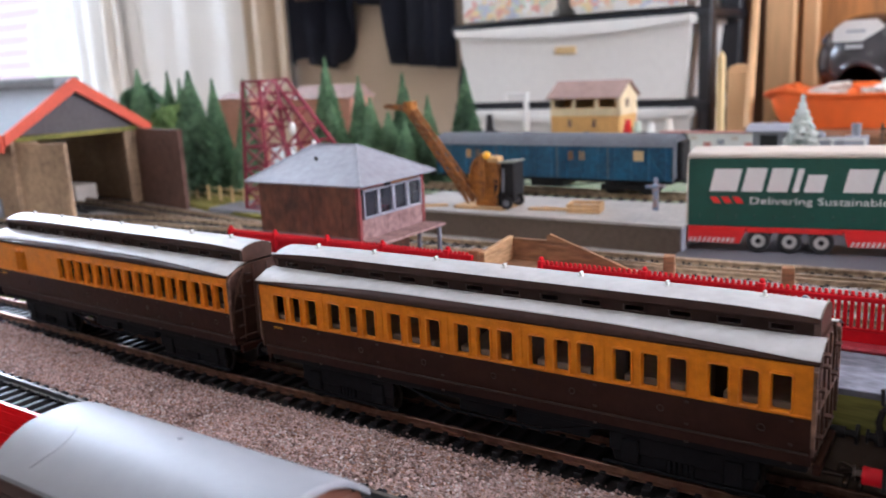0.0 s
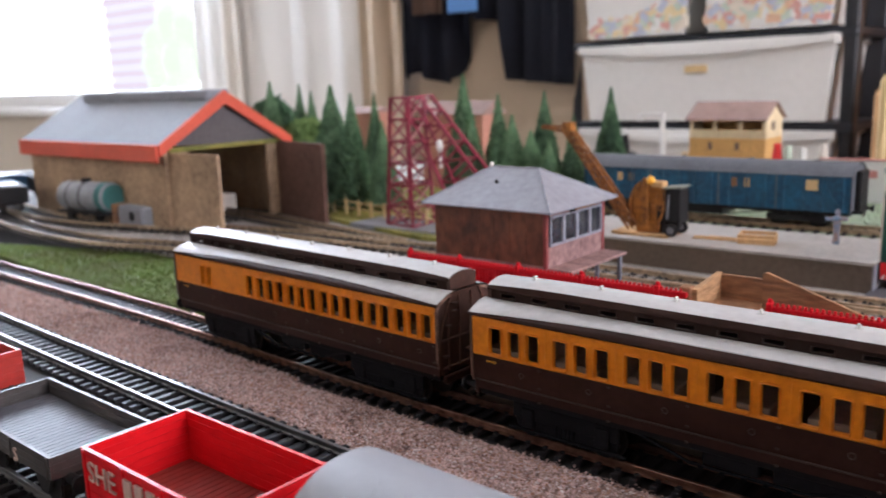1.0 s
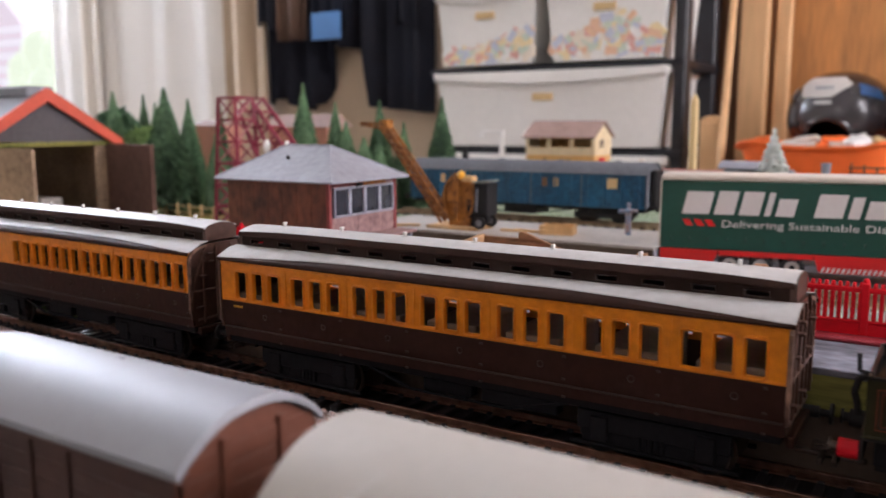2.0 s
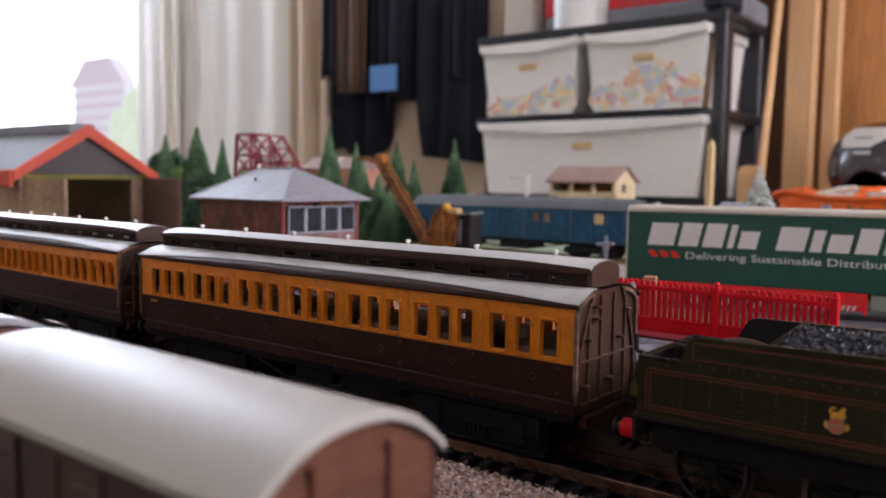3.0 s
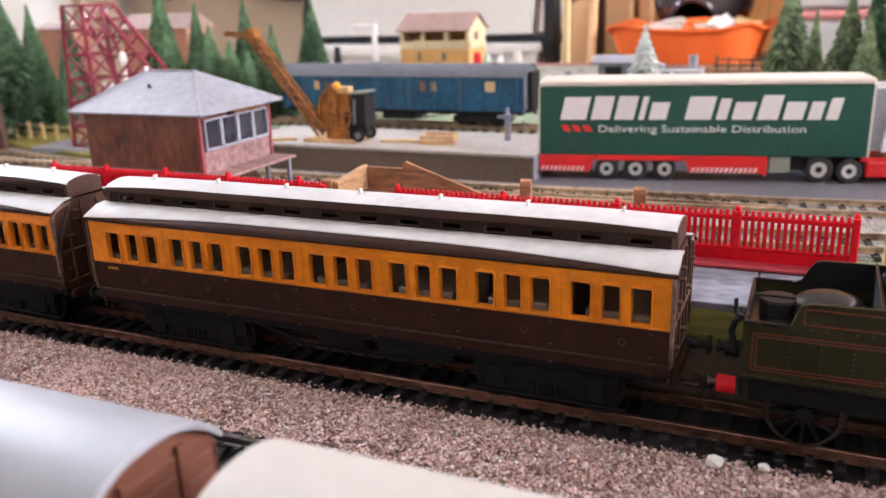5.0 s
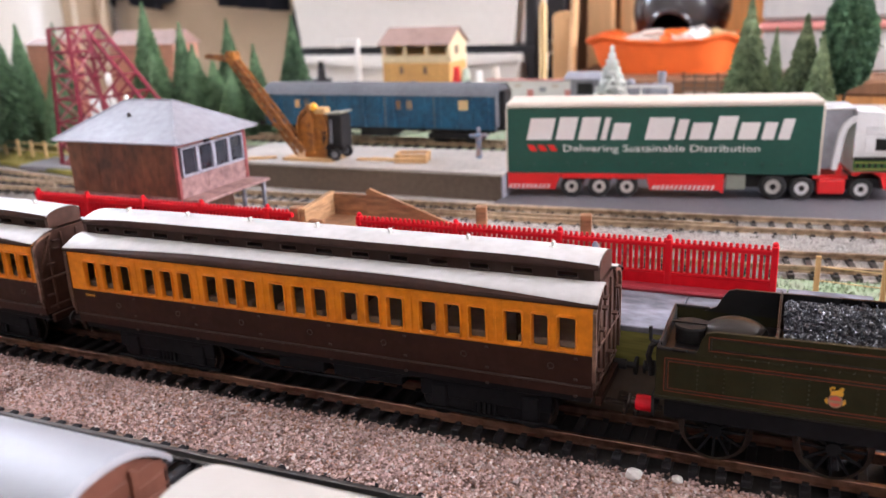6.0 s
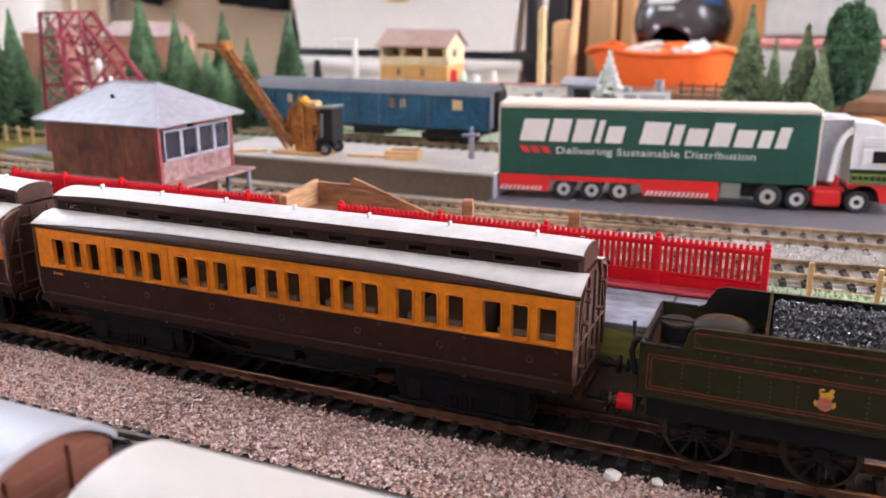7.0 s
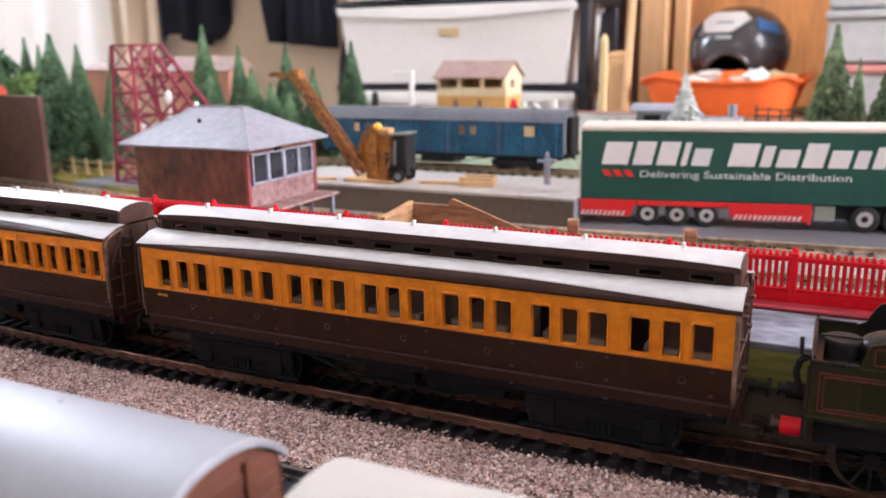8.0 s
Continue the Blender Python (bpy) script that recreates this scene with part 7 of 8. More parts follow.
bm = box(bmesh.new(), 0, 0.0820, -0.0020, 0.0020, GB, 0.0815, 0.0004)
d = part("shed_door", bm, SHED_DOOR, shed, "dark brown open door leaf")
d.matrix_basis = pose(HX1, HY1 - 0.006, 0, 0, 0, -10)
part("shed_floor", box(bmesh.new(), HX0 + 0.004, HX1, HY0 + 0.004, HY1 - 0.004, GB, GB + 0.002), DARK_BED, shed)
ob = part("shed_bench", box(bmesh.new(), HX1 - 0.080, HX1 - 0.045, 0.235, 0.258, GB + 0.002, 0.0300, 0.001), CREAM)
tagged(ob, "pale low block standing inside the shed", "block")

tank = thing("tank_wagon", "dull grey and teal tank wagon in the yard", "wagon", "", pose(-0.5730, 0.1390, BACK_Z + 0.004, 0, 0, 9) @ Matrix.Diagonal((0.93, 0.93, 0.93, 1)))
bm = bmesh.new()
rings = [[(x, r * 0.0150 * math.cos(k * 0.2618), 0.0225 + r * 0.0150 * math.sin(k * 0.2618)) for k in range(24)] for x, r in ((-0.036, 0.75), (-0.0345, 0.95), (-0.032, 1), (0.032, 1), (0.0345, 0.95), (0.036, 0.75))]
part("barrel", loft(bm, rings, closed=True, caps=True), TANK_GREY, tank, "dull grey barrel", True)
TEAL = material("teal_paint", (0.05, 0.17, 0.165), 0.5)
part("barrel_end", rod(bmesh.new(), (0.0352, 0, 0.0225), (0.0368, 0, 0.0225), 0.0128, n=24), TEAL, tank, "teal end plate")
part("barrel_band", rod(bmesh.new(), (0.0250, 0, 0.0225), (0.0325, 0, 0.0225), 0.0153, n=24), TEAL, tank, "teal painted band", True)
for x in (-0.020, 0.000):
    part("barrel_strap", rod(bmesh.new(), (x, 0, 0.0225), (x + 0.0016, 0, 0.0225), 0.0154, n=24), BLACK, tank, "", True)
part("filler_dome", rod(bmesh.new(), (-0.004, 0, 0.0365), (-0.004, 0, 0.0405), 0.0050, 0.0046, n=16), BLACK, tank, "", True)
part("tank_frame", box(bmesh.new(), -0.038, 0.038, -0.0125, 0.0125, 0.0060, 0.0090, 0.0004), BLACK, tank)
for x in (-0.022, 0.022):
    wheelset(tank, x, 0.0055)
for x, y, col, lab in ((-0.712, 0.121, BLACK, "dark low wagon standing near the tank wagon"), (-0.770, 0.190, BLACK, "dark open wagon far off in the yard"), (-0.829, 0.172, material("blue_barrels", (0.03, 0.09, 0.19), 0.5), "blue low wagon far off in the yard"), (-0.888, 0.153, RED_FADED, "red open wagon far off in the yard")):
    w = thing("yard_wagon", lab, "wagon", "yard wagons", pose(x, y, BACK_Z + 0.004, 0, 0, -12))
    part("wagon_body", box(bmesh.new(), -0.028, 0.028, -0.015, 0.015, 0.0080, 0.0250, 0.0006), col, w)
    part("load", box(bmesh.new(), -0.024, 0.024, -0.012, 0.012, 0.0250, 0.0270, 0.0006), WAGON_GREY, w)
    for dx in (-0.018, 0.018):
        wheelset(w, dx, 0.0055)
stop = thing("buffer_stop", "grey stone buffer stop with a brown timber beam", "buffer stop")
part("stone_block", box(bmesh.new(), -0.5360, -0.4940, 0.1440, 0.1680, GB, 0.0320, 0.0020), SHED_ROOF, stop)
part("beam", box(bmesh.new(), -0.5440, -0.5370, 0.1400, 0.1720, GB, 0.0330, 0.0008), WOOD, stop)
bm = bmesh.new()
rod(bm, (-0.5110, 0.1436, 0.0230), (-0.5110, 0.1442, 0.0230), 0.0045, n=14)
part("drain_hole", bm, BLACK, stop)

# ---- far side of the layout ----
house = thing("station_house", "cream toy station house with amber plinth and tiled roof", "house", "", pose(-0.1985, 0.6220, GB) @ Matrix.Diagonal((0.845, 1, 1, 1)))
zb = 0.0640 - GB
part("plinth", box(bmesh.new(), 0, 0.0960, 0, 0.0500, 0, zb, 0.0006), HOUSE_BASE, house, "amber plinth")
bm = bmesh.new()
for x in (0.0, 0.0300, 0.0620, 0.0915):
    box(bm, x, x + 0.0045, 0, 0.004, zb, zb + 0.0215)
box(bm, 0, 0.0960, 0.0005, 0.004, zb, zb + 0.0085)
box(bm, 0, 0.0960, 0.0005, 0.004, zb + 0.0190, zb + 0.0215)
part("house_front", bm, HOUSE_WALL, house)
part("house_back", box(bmesh.new(), 0, 0.0960, 0.0460, 0.0500, zb, zb + 0.0215), HOUSE_WALL, house)
for x in (0, 0.0930):
    part("house_end", plate(bmesh.new(), [(0.004, zb), (0.046, zb), (0.046, zb + 0.0215), (0.025, zb + 0.034), (0.004, zb + 0.0215)], x, x + 0.003, "x"), HOUSE_WALL, house)
part("end_window", box(bmesh.new(), 0.0960, 0.0964, 0.0160, 0.0260, zb + 0.008, zb + 0.017), DARK_INSIDE, house)
part("house_inside", box(bmesh.new(), 0.003, 0.093, 0.030, 0.0460, zb, zb + 0.0215), HOUSE_BASE, house)
bm = bmesh.new()
rings = [[(x, -0.006, zb + 0.0200), (x, 0.025, zb + 0.0375), (x, 0.056, zb + 0.0200), (x, 0.056, zb + 0.0185), (x, 0.025, zb + 0.0355), (x, -0.006, zb + 0.0185)] for x in (-0.003, 0.099)]
part("house_roof", loft(bm, rings, closed=True, caps=True), HOUSE_ROOF, house, "brown tiled roof")
for x in (0.0250, 0.0590):
    part("arch_opening", box(bmesh.new(), x, x + 0.005, -0.0004, 0, zb - 0.012, zb - 0.004, 0.0002), DARK_INSIDE, house)
wg = thing("water_crane", "white plastic water crane with a side arm", "crane")
part("column", rod(bmesh.new(), (-0.2310, 0.625, GB), (-0.2310, 0.625, 0.0905), 0.0034, 0.0030, n=12), WHITE_PLASTIC, wg)
part("arm", box(bmesh.new(), -0.2570, -0.2280, 0.6225, 0.6275, 0.0868, 0.0908, 0.0008), WHITE_PLASTIC, wg)
part("spout", box(bmesh.new(), -0.2600, -0.2560, 0.6225, 0.6275, 0.0810, 0.0890, 0.0008), WHITE_PLASTIC, wg)
gl = thing("grey_tank_engine", "grey toy locomotive with a pale cab roof behind the lorry", "locomotive", "", pose(0.0980, 0.4700, GB))
part("footplate", box(bmesh.new(), -0.041, 0.041, -0.014, 0.014, 0.0270, 0.0300, 0.0005), LEAD_DARK, gl)
part("boiler", rod(bmesh.new(), (-0.012, 0, 0.0395), (0.036, 0, 0.0395), 0.0100, n=20), LEAD_DARK, gl, "", True)
part("smokebox", rod(bmesh.new(), (0.026, 0, 0.0395), (0.041, 0, 0.0395), 0.0108, n=20), LEAD_ROOF, gl, "", True)
for x in (-0.004, 0.010, 0.020):
    part("boiler_band", rod(bmesh.new(), (x, 0, 0.0395), (x + 0.0012, 0, 0.0395), 0.0104, n=20), LEAD_ROOF, gl, "", True)
ec = part("engine_cab", box(bmesh.new(), -0.039, -0.012, -0.013, 0.013, 0.0300, 0.0540, 0.0008), LEAD_DARK, gl)
part("cab_roof", loft(bmesh.new(), [[(x, 0.0145 * t, 0.0545 + 0.0050 * (1 - t * t)) for t in (-1, -0.6, -0.2, 0.2, 0.6, 1)] + [(x, 0.0145, 0.0532), (x, -0.0145, 0.0532)] for x in (-0.044, -0.010)], closed=True, caps=True), LEAD_ROOF, ec, "pale grey cab roof")
part("cab_window", box(bmesh.new(), -0.033, -0.020, -0.0134, -0.0130, 0.0420, 0.0510), BLACK, ec)
part("chimney", rod(bmesh.new(), (0.033, 0, 0.048), (0.033, 0, 0.0590), 0.0030, 0.0036, n=12), LEAD_ROOF, gl)
bm = bmesh.new()
ball(bm, (0.008, 0, 0.0495), 0.0042, 14)
part("steam_dome", bm, LEAD_ROOF, gl, "", True)
for x in (0.018, 0.040):
    part("handrail_post", box(bmesh.new(), x, x + 0.0016, -0.0135, -0.0120, 0.0300, 0.0480, 0.0002), WHITE_PLASTIC, gl)
part("handrail", box(bmesh.new(), -0.010, 0.0416, -0.0136, -0.0124, 0.0476, 0.0490, 0.0002), WHITE_PLASTIC, gl)
for dx in (-0.026, 0.0, 0.026):
    wheelset(gl, dx, 0.0080)
part("engine_frame", box(bmesh.new(), -0.039, 0.039, -0.010, 0.010, 0.010, 0.0270), BLACK, gl)
rw = thing("stake_wagon", "rusty brown stake wagon standing behind the lorry", "wagon", "", pose(0.1480, 0.4700, GB))
part("wagon_deck", box(bmesh.new(), 0.0, 0.072, -0.014, 0.014, 0.0150, 0.0420, 0.0006), PLATFORM_SIDE, rw)
for k in range(9):
    x = 0.001 + k * 0.0085
    part("stake", box(bmesh.new(), x, x + 0.0014, -0.0140, -0.0128, 0.0420, 0.0600 - 0.0012 * (k % 3), 0.0002), PLATFORM_SIDE, rw)
for z in (0.0470, 0.0515, 0.0560):
    part("stake_rail", box(bmesh.new(), 0.0, 0.0715, -0.0146, -0.0140, z, z + 0.0012), PLATFORM_SIDE, rw)
for dx in (0.014, 0.058):
    wheelset(rw, dx, 0.0075)
part("wagon_frame", box(bmesh.new(), 0.002, 0.070, -0.009, 0.009, 0.0090, 0.0150), BLACK, rw)
wl = thing("low_white_wall", "white printed card wall behind the blue coach", "wall")
part("wall_panel", box(bmesh.new(), -0.0300, 0.0560, 0.500, 0.503, GB, 0.0580, 0.0004), WHITE_PLASTIC, wl)
part("wall_cap", box(bmesh.new(), -0.0300, 0.0560, 0.4985, 0.5040, 0.0580, 0.0592, 0.0003), LID_PINK, wl, "faded red capping strip")
for k in range(7):
    part("wall_mark", box(bmesh.new(), -0.0260 + k * 0.0115, -0.0200 + k * 0.0115, 0.4994, 0.500, 0.0440 + 0.004 * (k % 3), 0.0500 + 0.0025 * (k % 3)), (LID_PINK, LEAD_ROOF, CREAM)[k % 3], wl)
for x, z, c, nm in ((-0.0900, 0.0640, TRUCK_RED, "red"), (-0.0800, 0.0620, TOY_BLUE, "blue"), (-0.0660, 0.0600, WHITE_PLASTIC, "white"), (-0.2500, 0.0700, BLACK, "black"), (-0.0480, 0.0640, CREAM, "cream")):
    bm = bmesh.new()
    box(bm, -0.009, 0.009, -0.008, 0.008, 0, (z - GB) * 0.7, 0.0015)
    rod(bm, (0, 0, (z - GB) * 0.7), (0, 0, z - GB), 0.005, 0.003, n=12)
    ob = part("toy_block", bm, c)
    ob.matrix_basis = pose(x, 0.575, GB, 0, 0, x * 500)
    tagged(ob, nm + " blurred toy piece beside the station house", "toy", "small toys")
bh = thing("brick_building", "reddish brick toy building between the trees", "house")
part("brick_wall", box(bmesh.new(), -0.600, -0.557, 0.500, 0.540, GB, 0.098, 0.0006), WASHED_BRICK, bh)
bm = bmesh.new()
loft(bm, [[(x, 0.496, 0.097), (x, 0.520, 0.104), (x, 0.544, 0.097)] for x in (-0.603, -0.554)], closed=True, caps=True)
part("brick_roof", bm, HOUSE_ROOF, bh)
bh = thing("brick_building", "dark red toy building behind the fir trees", "house")
part("brick_wall", box(bmesh.new(), -0.475, -0.385, 0.500, 0.540, GB, 0.096, 0.0006), WASHED_BRICK, bh)
bm = bmesh.new()
loft(bm, [[(x, 0.496, 0.095), (x, 0.520, 0.110), (x, 0.544, 0.095)] for x in (-0.478, -0.382)], closed=True, caps=True)
part("brick_roof", bm, HOUSE_ROOF, bh)
ys = thing("yellow_pencil", "upright yellow pencil stuck in the far edge of the layout", "pencil")
part("shaft", rod(bmesh.new(), (-0.0060, 0.60, GB), (-0.0060, 0.60, 0.1200), 0.0042, n=6), BUFF, ys)
part("pencil_tip", rod(bmesh.new(), (-0.0060, 0.60, 0.1200), (-0.0060, 0.60, 0.1260), 0.0042, 0.0012, n=6), BUFF, ys)
bm = box(bmesh.new(), -0.0840, -0.0530, 0.9080, 0.9260, FLOOR_Z, 0.1000, 0.002)
plate(bm, [(-0.0840 + 0.0310 * k / 8, 0.1000 + 0.0080 * math.sin(math.pi * k / 8) ** 0.5) for k in range(9)], 0.9080, 0.9260, "y")
ob = part("timber_offcut", bm, TIMBER, None)
tagged(ob, "brown timber board with a rounded top beside the storage tower", "timber")

# ---- storage tower ----
tower = thing("storage_tower", "black plastic storage tower with frosted clear drawers", "drawers")
DX0, DX1, DY0, DY1 = -0.545, -0.110, 0.930, 1.106
shelves = (-0.310, -0.190, -0.066, 0.058, 0.181, 0.313)
for z in shelves:
    part("tower_shelf", box(bmesh.new(), DX0 + 0.02, DX1, DY0 - 0.004, DY1, z - 0.010, z + 0.004, 0.003), TOWER_BLACK, tower)
for x, y, w in ((DX1 - 0.019, DY0 - 0.002, 0.018), (DX0 + 0.020, DY1 - 0.028, 0.030), (DX1 - 0.032, DY1 - 0.028, 0.030)):
    part("tower_post", box(bmesh.new(), x, x + w, y, y + 0.028, FLOOR_Z, 0.320, 0.003), TOWER_BLACK, tower)


def drawer(x0, x1, z0, z1):
    """A tapering translucent tub with a rolled, sagging lip and a finger slot."""
    bm = bmesh.new()
    t = 0.012
    rings = []
    for z, e in ((z0, t), (z1 - 0.012, 0.002), (z1 - 0.012, -0.003), (z1, -0.003)):
        rings.append([(x0 + e, DY0 - 0.012 + e * 0.5, z), (x1 - e, DY0 - 0.012 + e * 0.5, z), (x1 - e, DY1 - 0.03, z), (x0 + e, DY1 - 0.03, z)])
    loft(bm, rings, closed=True, caps=True)
    d = part("drawer", bm, CLEAR_TUB, tower, "frosted clear plastic drawer")
    xm = (x0 + x1) / 2
    lip = bmesh.new()
    loft(lip, [[(x0 + (x1 - x0) * k / 12, DY0 - 0.018 + dy, z1 - 0.004 - 0.010 * math.sin(math.pi * k / 12) + dz) for dy, dz in ((-0.002, -0.005), (0.004, -0.005), (0.004, 0.005), (-0.002, 0.005))] for k in range(13)], closed=True, caps=True)
    part("drawer_lip", lip, CLEAR_TUB, d)
    part("finger_slot", box(bmesh.new(), xm - 0.017, xm + 0.017, DY0 - 0.0135, DY0 - 0.0095, z1 - 0.044, z1 - 0.033, 0.002), BUFF, d, "small buff label")
    return d


WIDE0, WIDE1 = -0.507, -0.134
drawer(WIDE0, -0.332, 0.188, 0.300)
drawer(-0.318, WIDE1, 0.188, 0.300)
for z in (0.064, -0.060, -0.184, -0.304):
    drawer(WIDE0, WIDE1, z, z + 0.112)
# brick colours are paled to stand in for the frosted drawer front
TOYS = [material("toy_" + n, c, 0.6, vary=0.08, grain=30, stain=70, bump=0) for n, c in
        (("cream", (0.78, 0.70, 0.58)), ("orange", (0.76, 0.50, 0.33)), ("yellow", (0.80, 0.66, 0.38)), ("red", (0.70, 0.38, 0.33)), ("blue", (0.54, 0.57, 0.66)), ("green", (0.58, 0.65, 0.54)), ("white", (0.82, 0.80, 0.77)))]
for xa, xb, rise, peak in ((-0.492, -0.345, 0.042, 0.95), (-0.304, -0.147, 0.058, 0.60)):
    rng = random.Random(int(-xa * 1000))
    heap = thing("toy_bricks", "heap of mixed toy bricks in a drawer, paled as through frosted plastic", "toy bricks")
    for k in range(190):
        u = rng.random()
        s = rng.uniform(0.0055, 0.0110)
        top = rise * (0.35 + 0.65 * math.exp(-((u - peak) / 0.34) ** 2))
        x, z = xa + (xb - xa) * u, 0.195 + rng.random() ** 0.8 * top
        yf = DY0 - 0.0064 - 0.05 * (z - 0.188) - rng.uniform(0, 0.0012)
        part("brick", box(bmesh.new(), -s, s, 0, 0.006, -s * 0.6, s * 0.6, 0.001), TOYS[int(rng.random() ** 1.15 * 7)], heap).matrix_basis = pose(x, yf, z, 0, rng.uniform(-60, 60), 0)
# things on top of the tower
jar = thing("glass_jar", "clear jar with a white label on the storage tower", "jar", "", pose(-0.365, 0.985, 0.317))
part("jar_body", rod(bmesh.new(), (0, 0, 0), (0, 0, 0.11), 0.042, n=24), CLEAR_TUB, jar, "", True)
part("jar_label", rod(bmesh.new(), (0, 0, 0.035), (0, 0, 0.085), 0.0428, n=24), WHITE_PLASTIC, jar)
tr = thing("toy_train_box", "red and white boxed toy on the storage tower", "box")
part("box_body", box(bmesh.new(), -0.450, -0.130, 1.010, 1.100, 0.352, 0.440, 0.003), TRUCK_RED, tr)
part("box_panel", box(bmesh.new(), -0.420, -0.380, 1.007, 1.010, 0.360, 0.430), WHITE_PLASTIC, tr)
part("box_panel", box(bmesh.new(), -0.200, -0.150, 1.007, 1.010, 0.365, 0.430), WHITE_PLASTIC, tr)
ob = part("grey_case", box(bmesh.new(), -0.440, -0.112, 1.000, 1.104, 0.317, 0.352, 0.004), SHED_ROOF)
tagged(ob, "flat grey plastic case on the storage tower", "case")
ob = part("black_bag", box(bmesh.new(), -0.150, -0.112, 0.93, 0.995, 0.317, 0.430, 0.010), CLOTH)
tagged(ob, "black cloth bag on the storage tower", "bag")
ob = part("pale_carton", box(bmesh.new(), -0.515, -0.455, 0.99, 1.09, 0.317, 0.470, 0.004), CREAM)
tagged(ob, "pale cardboard carton on the storage tower", "carton")

# ---- curtains and clothes on the back wall ----


def drape(name, x0, x1, z0, z1, y, folds, depth, mat, label, category, hem=None, seed=0):
    """Hanging cloth in soft folds; hem(u) lifts its lower edge."""
    rng = random.Random(seed)
    ph = [rng.uniform(0, 6.28) for _ in range(3)]
    n = folds * 8
    rows = []
    for j in range(9):
        v = j / 8
        row = []
        for i in range(n + 1):
            u = i / n
            lo = z0 + (hem(u) if hem else 0.0)
            w = depth * (0.5 * math.sin(u * folds * 6.283 + ph[0]) + 0.3 * math.sin(u * folds * 2.7 * 2 + ph[1] + v) + 0.2 * math.sin(u * folds * 11 + ph[2]))
            row.append((x0 + (x1 - x0) * u, y + w * (0.6 + 0.4 * v), z1 + (lo - z1) * v))
        rows.append(row)
    bm = loft(bmesh.new(), rows)
    ob = part(name, bm, mat, None, "", True)
    mod = ob.modifiers.new("thickness", "SOLIDIFY")
    mod.thickness = 0.004
    return tagged(ob, label, category) if category else ob


drape("curtain", -1.850, -1.200, FLOOR_Z + 0.05, 1.45, 1.13, 5, 0.010, CURTAIN, "long pale linen curtain hanging beside the window", "curtain", None, 1)
drape("curtain", -1.690, -1.620, FLOOR_Z + 0.05, 1.45, 1.112, 1, 0.010, CURTAIN_FOLD, "narrow beige fold of the curtain", "curtain", None, 6)
# edge of the same curtain, its shadow held in the tan colour
drape("curtain", -1.200, -1.062, FLOOR_Z + 0.05, 1.45, 1.12, 2, 0.02, CURTAIN_TAN, "tan edge of the curtain, its shadow put into the colour", "curtain", None, 2)
part_rod = rod(bmesh.new(), (-3.4, 1.12, 1.47), (-1.0, 1.12, 1.47), 0.012, n=12)
tagged(part("curtain_rail", part_rod, TIMBER_DARK), "dark wooden curtain rail above the window", "rail")


def hem_coat(u):
    return 0.012 * math.sin(u * 9) + 0.115 * min(1.0, max(0.0, (u - 0.68) / 0.26)) ** 1.1


def coat(x0, x1, z0, y, label, hem, seed):
    """A coat on its peg: body, two hanging sleeves and a collar."""
    c = thing("coat", label, "coat", "coats on the rail")
    drape("coat_body", x0, x1, z0, 0.95, y, 4, 0.035, CLOTH, "", "", hem, seed).parent = c
    w = x1 - x0
    for a, s in ((x0 + 0.02 * w, 1), (x1 - 0.26 * w, 2)):
        drape("sleeve", a, a + 0.24 * w, z0 + 0.16, 0.90, y - 0.032, 2, 0.014, CLOTH, "", "", lambda u: 0.01 * math.sin(u * 5), seed + s).parent = c
    drape("collar", x0 + 0.3 * w, x1 - 0.3 * w, 0.88, 0.965, y - 0.030, 2, 0.012, CLOTH, "", "", None, seed + 7).parent = c


coat(-1.082, -0.860, 0.140, 1.135, "black coat hanging on the wall", hem_coat, 3)
coat(-0.885, -0.650, 0.118, 1.125, "navy blue coat hanging on the wall", lambda u: 0.112 * min(1.0, max(0.0, (0.40 - u) / 0.05)) + 0.022 * (1 - u), 4)
drape("scarf", -0.990, -0.913, 0.265, 0.75, 1.076, 2, 0.012, CLOTH_BROWN, "brown scarf hanging over the black coat", "scarf", None, 5)
ob = part("blue_tag", box(bmesh.new(), -0.897, -0.823, 1.066, 1.070, 0.262, 0.314, 0.001), CLOTH_BLUE)
tagged(ob, "bright blue square label on the black coat", "label")
cr = thing("coat_rail", "wooden coat rail with pegs on the wall", "rail")
part("rail_board", box(bmesh.new(), -1.15, -0.62, 1.175, 1.195, 0.94, 1.00, 0.003), TIMBER, cr)
for x in (-1.0, -0.79):
    part("peg", rod(bmesh.new(), (x, 1.175, 0.97), (x, 1.10, 0.985), 0.009, n=10), TIMBER, cr)
ob = part("thin_pole", bar(bmesh.new(), (-0.668, 1.10, FLOOR_Z), (-0.655, 1.17, 0.16), 0.016), TOWER_BLACK)
tagged(ob, "dark thin pole leaning under the coats", "pole")
drape("cream_blanket", -1.10, -0.60, -0.55, 0.55, 1.165, 3, 0.014, CURTAIN_TAN, "tan blanket hanging behind the coats", "blanket", None, 9)

# ---- wood corner with helmet ----
flat_ply = box(bmesh.new(), -0.060, 0.80, 1.168, 1.192, FLOOR_Z, 1.2, 0.002)
tagged(part("plywood_sheet", flat_ply, PLY), "orange-brown plywood sheet leaning on the wall", "board")
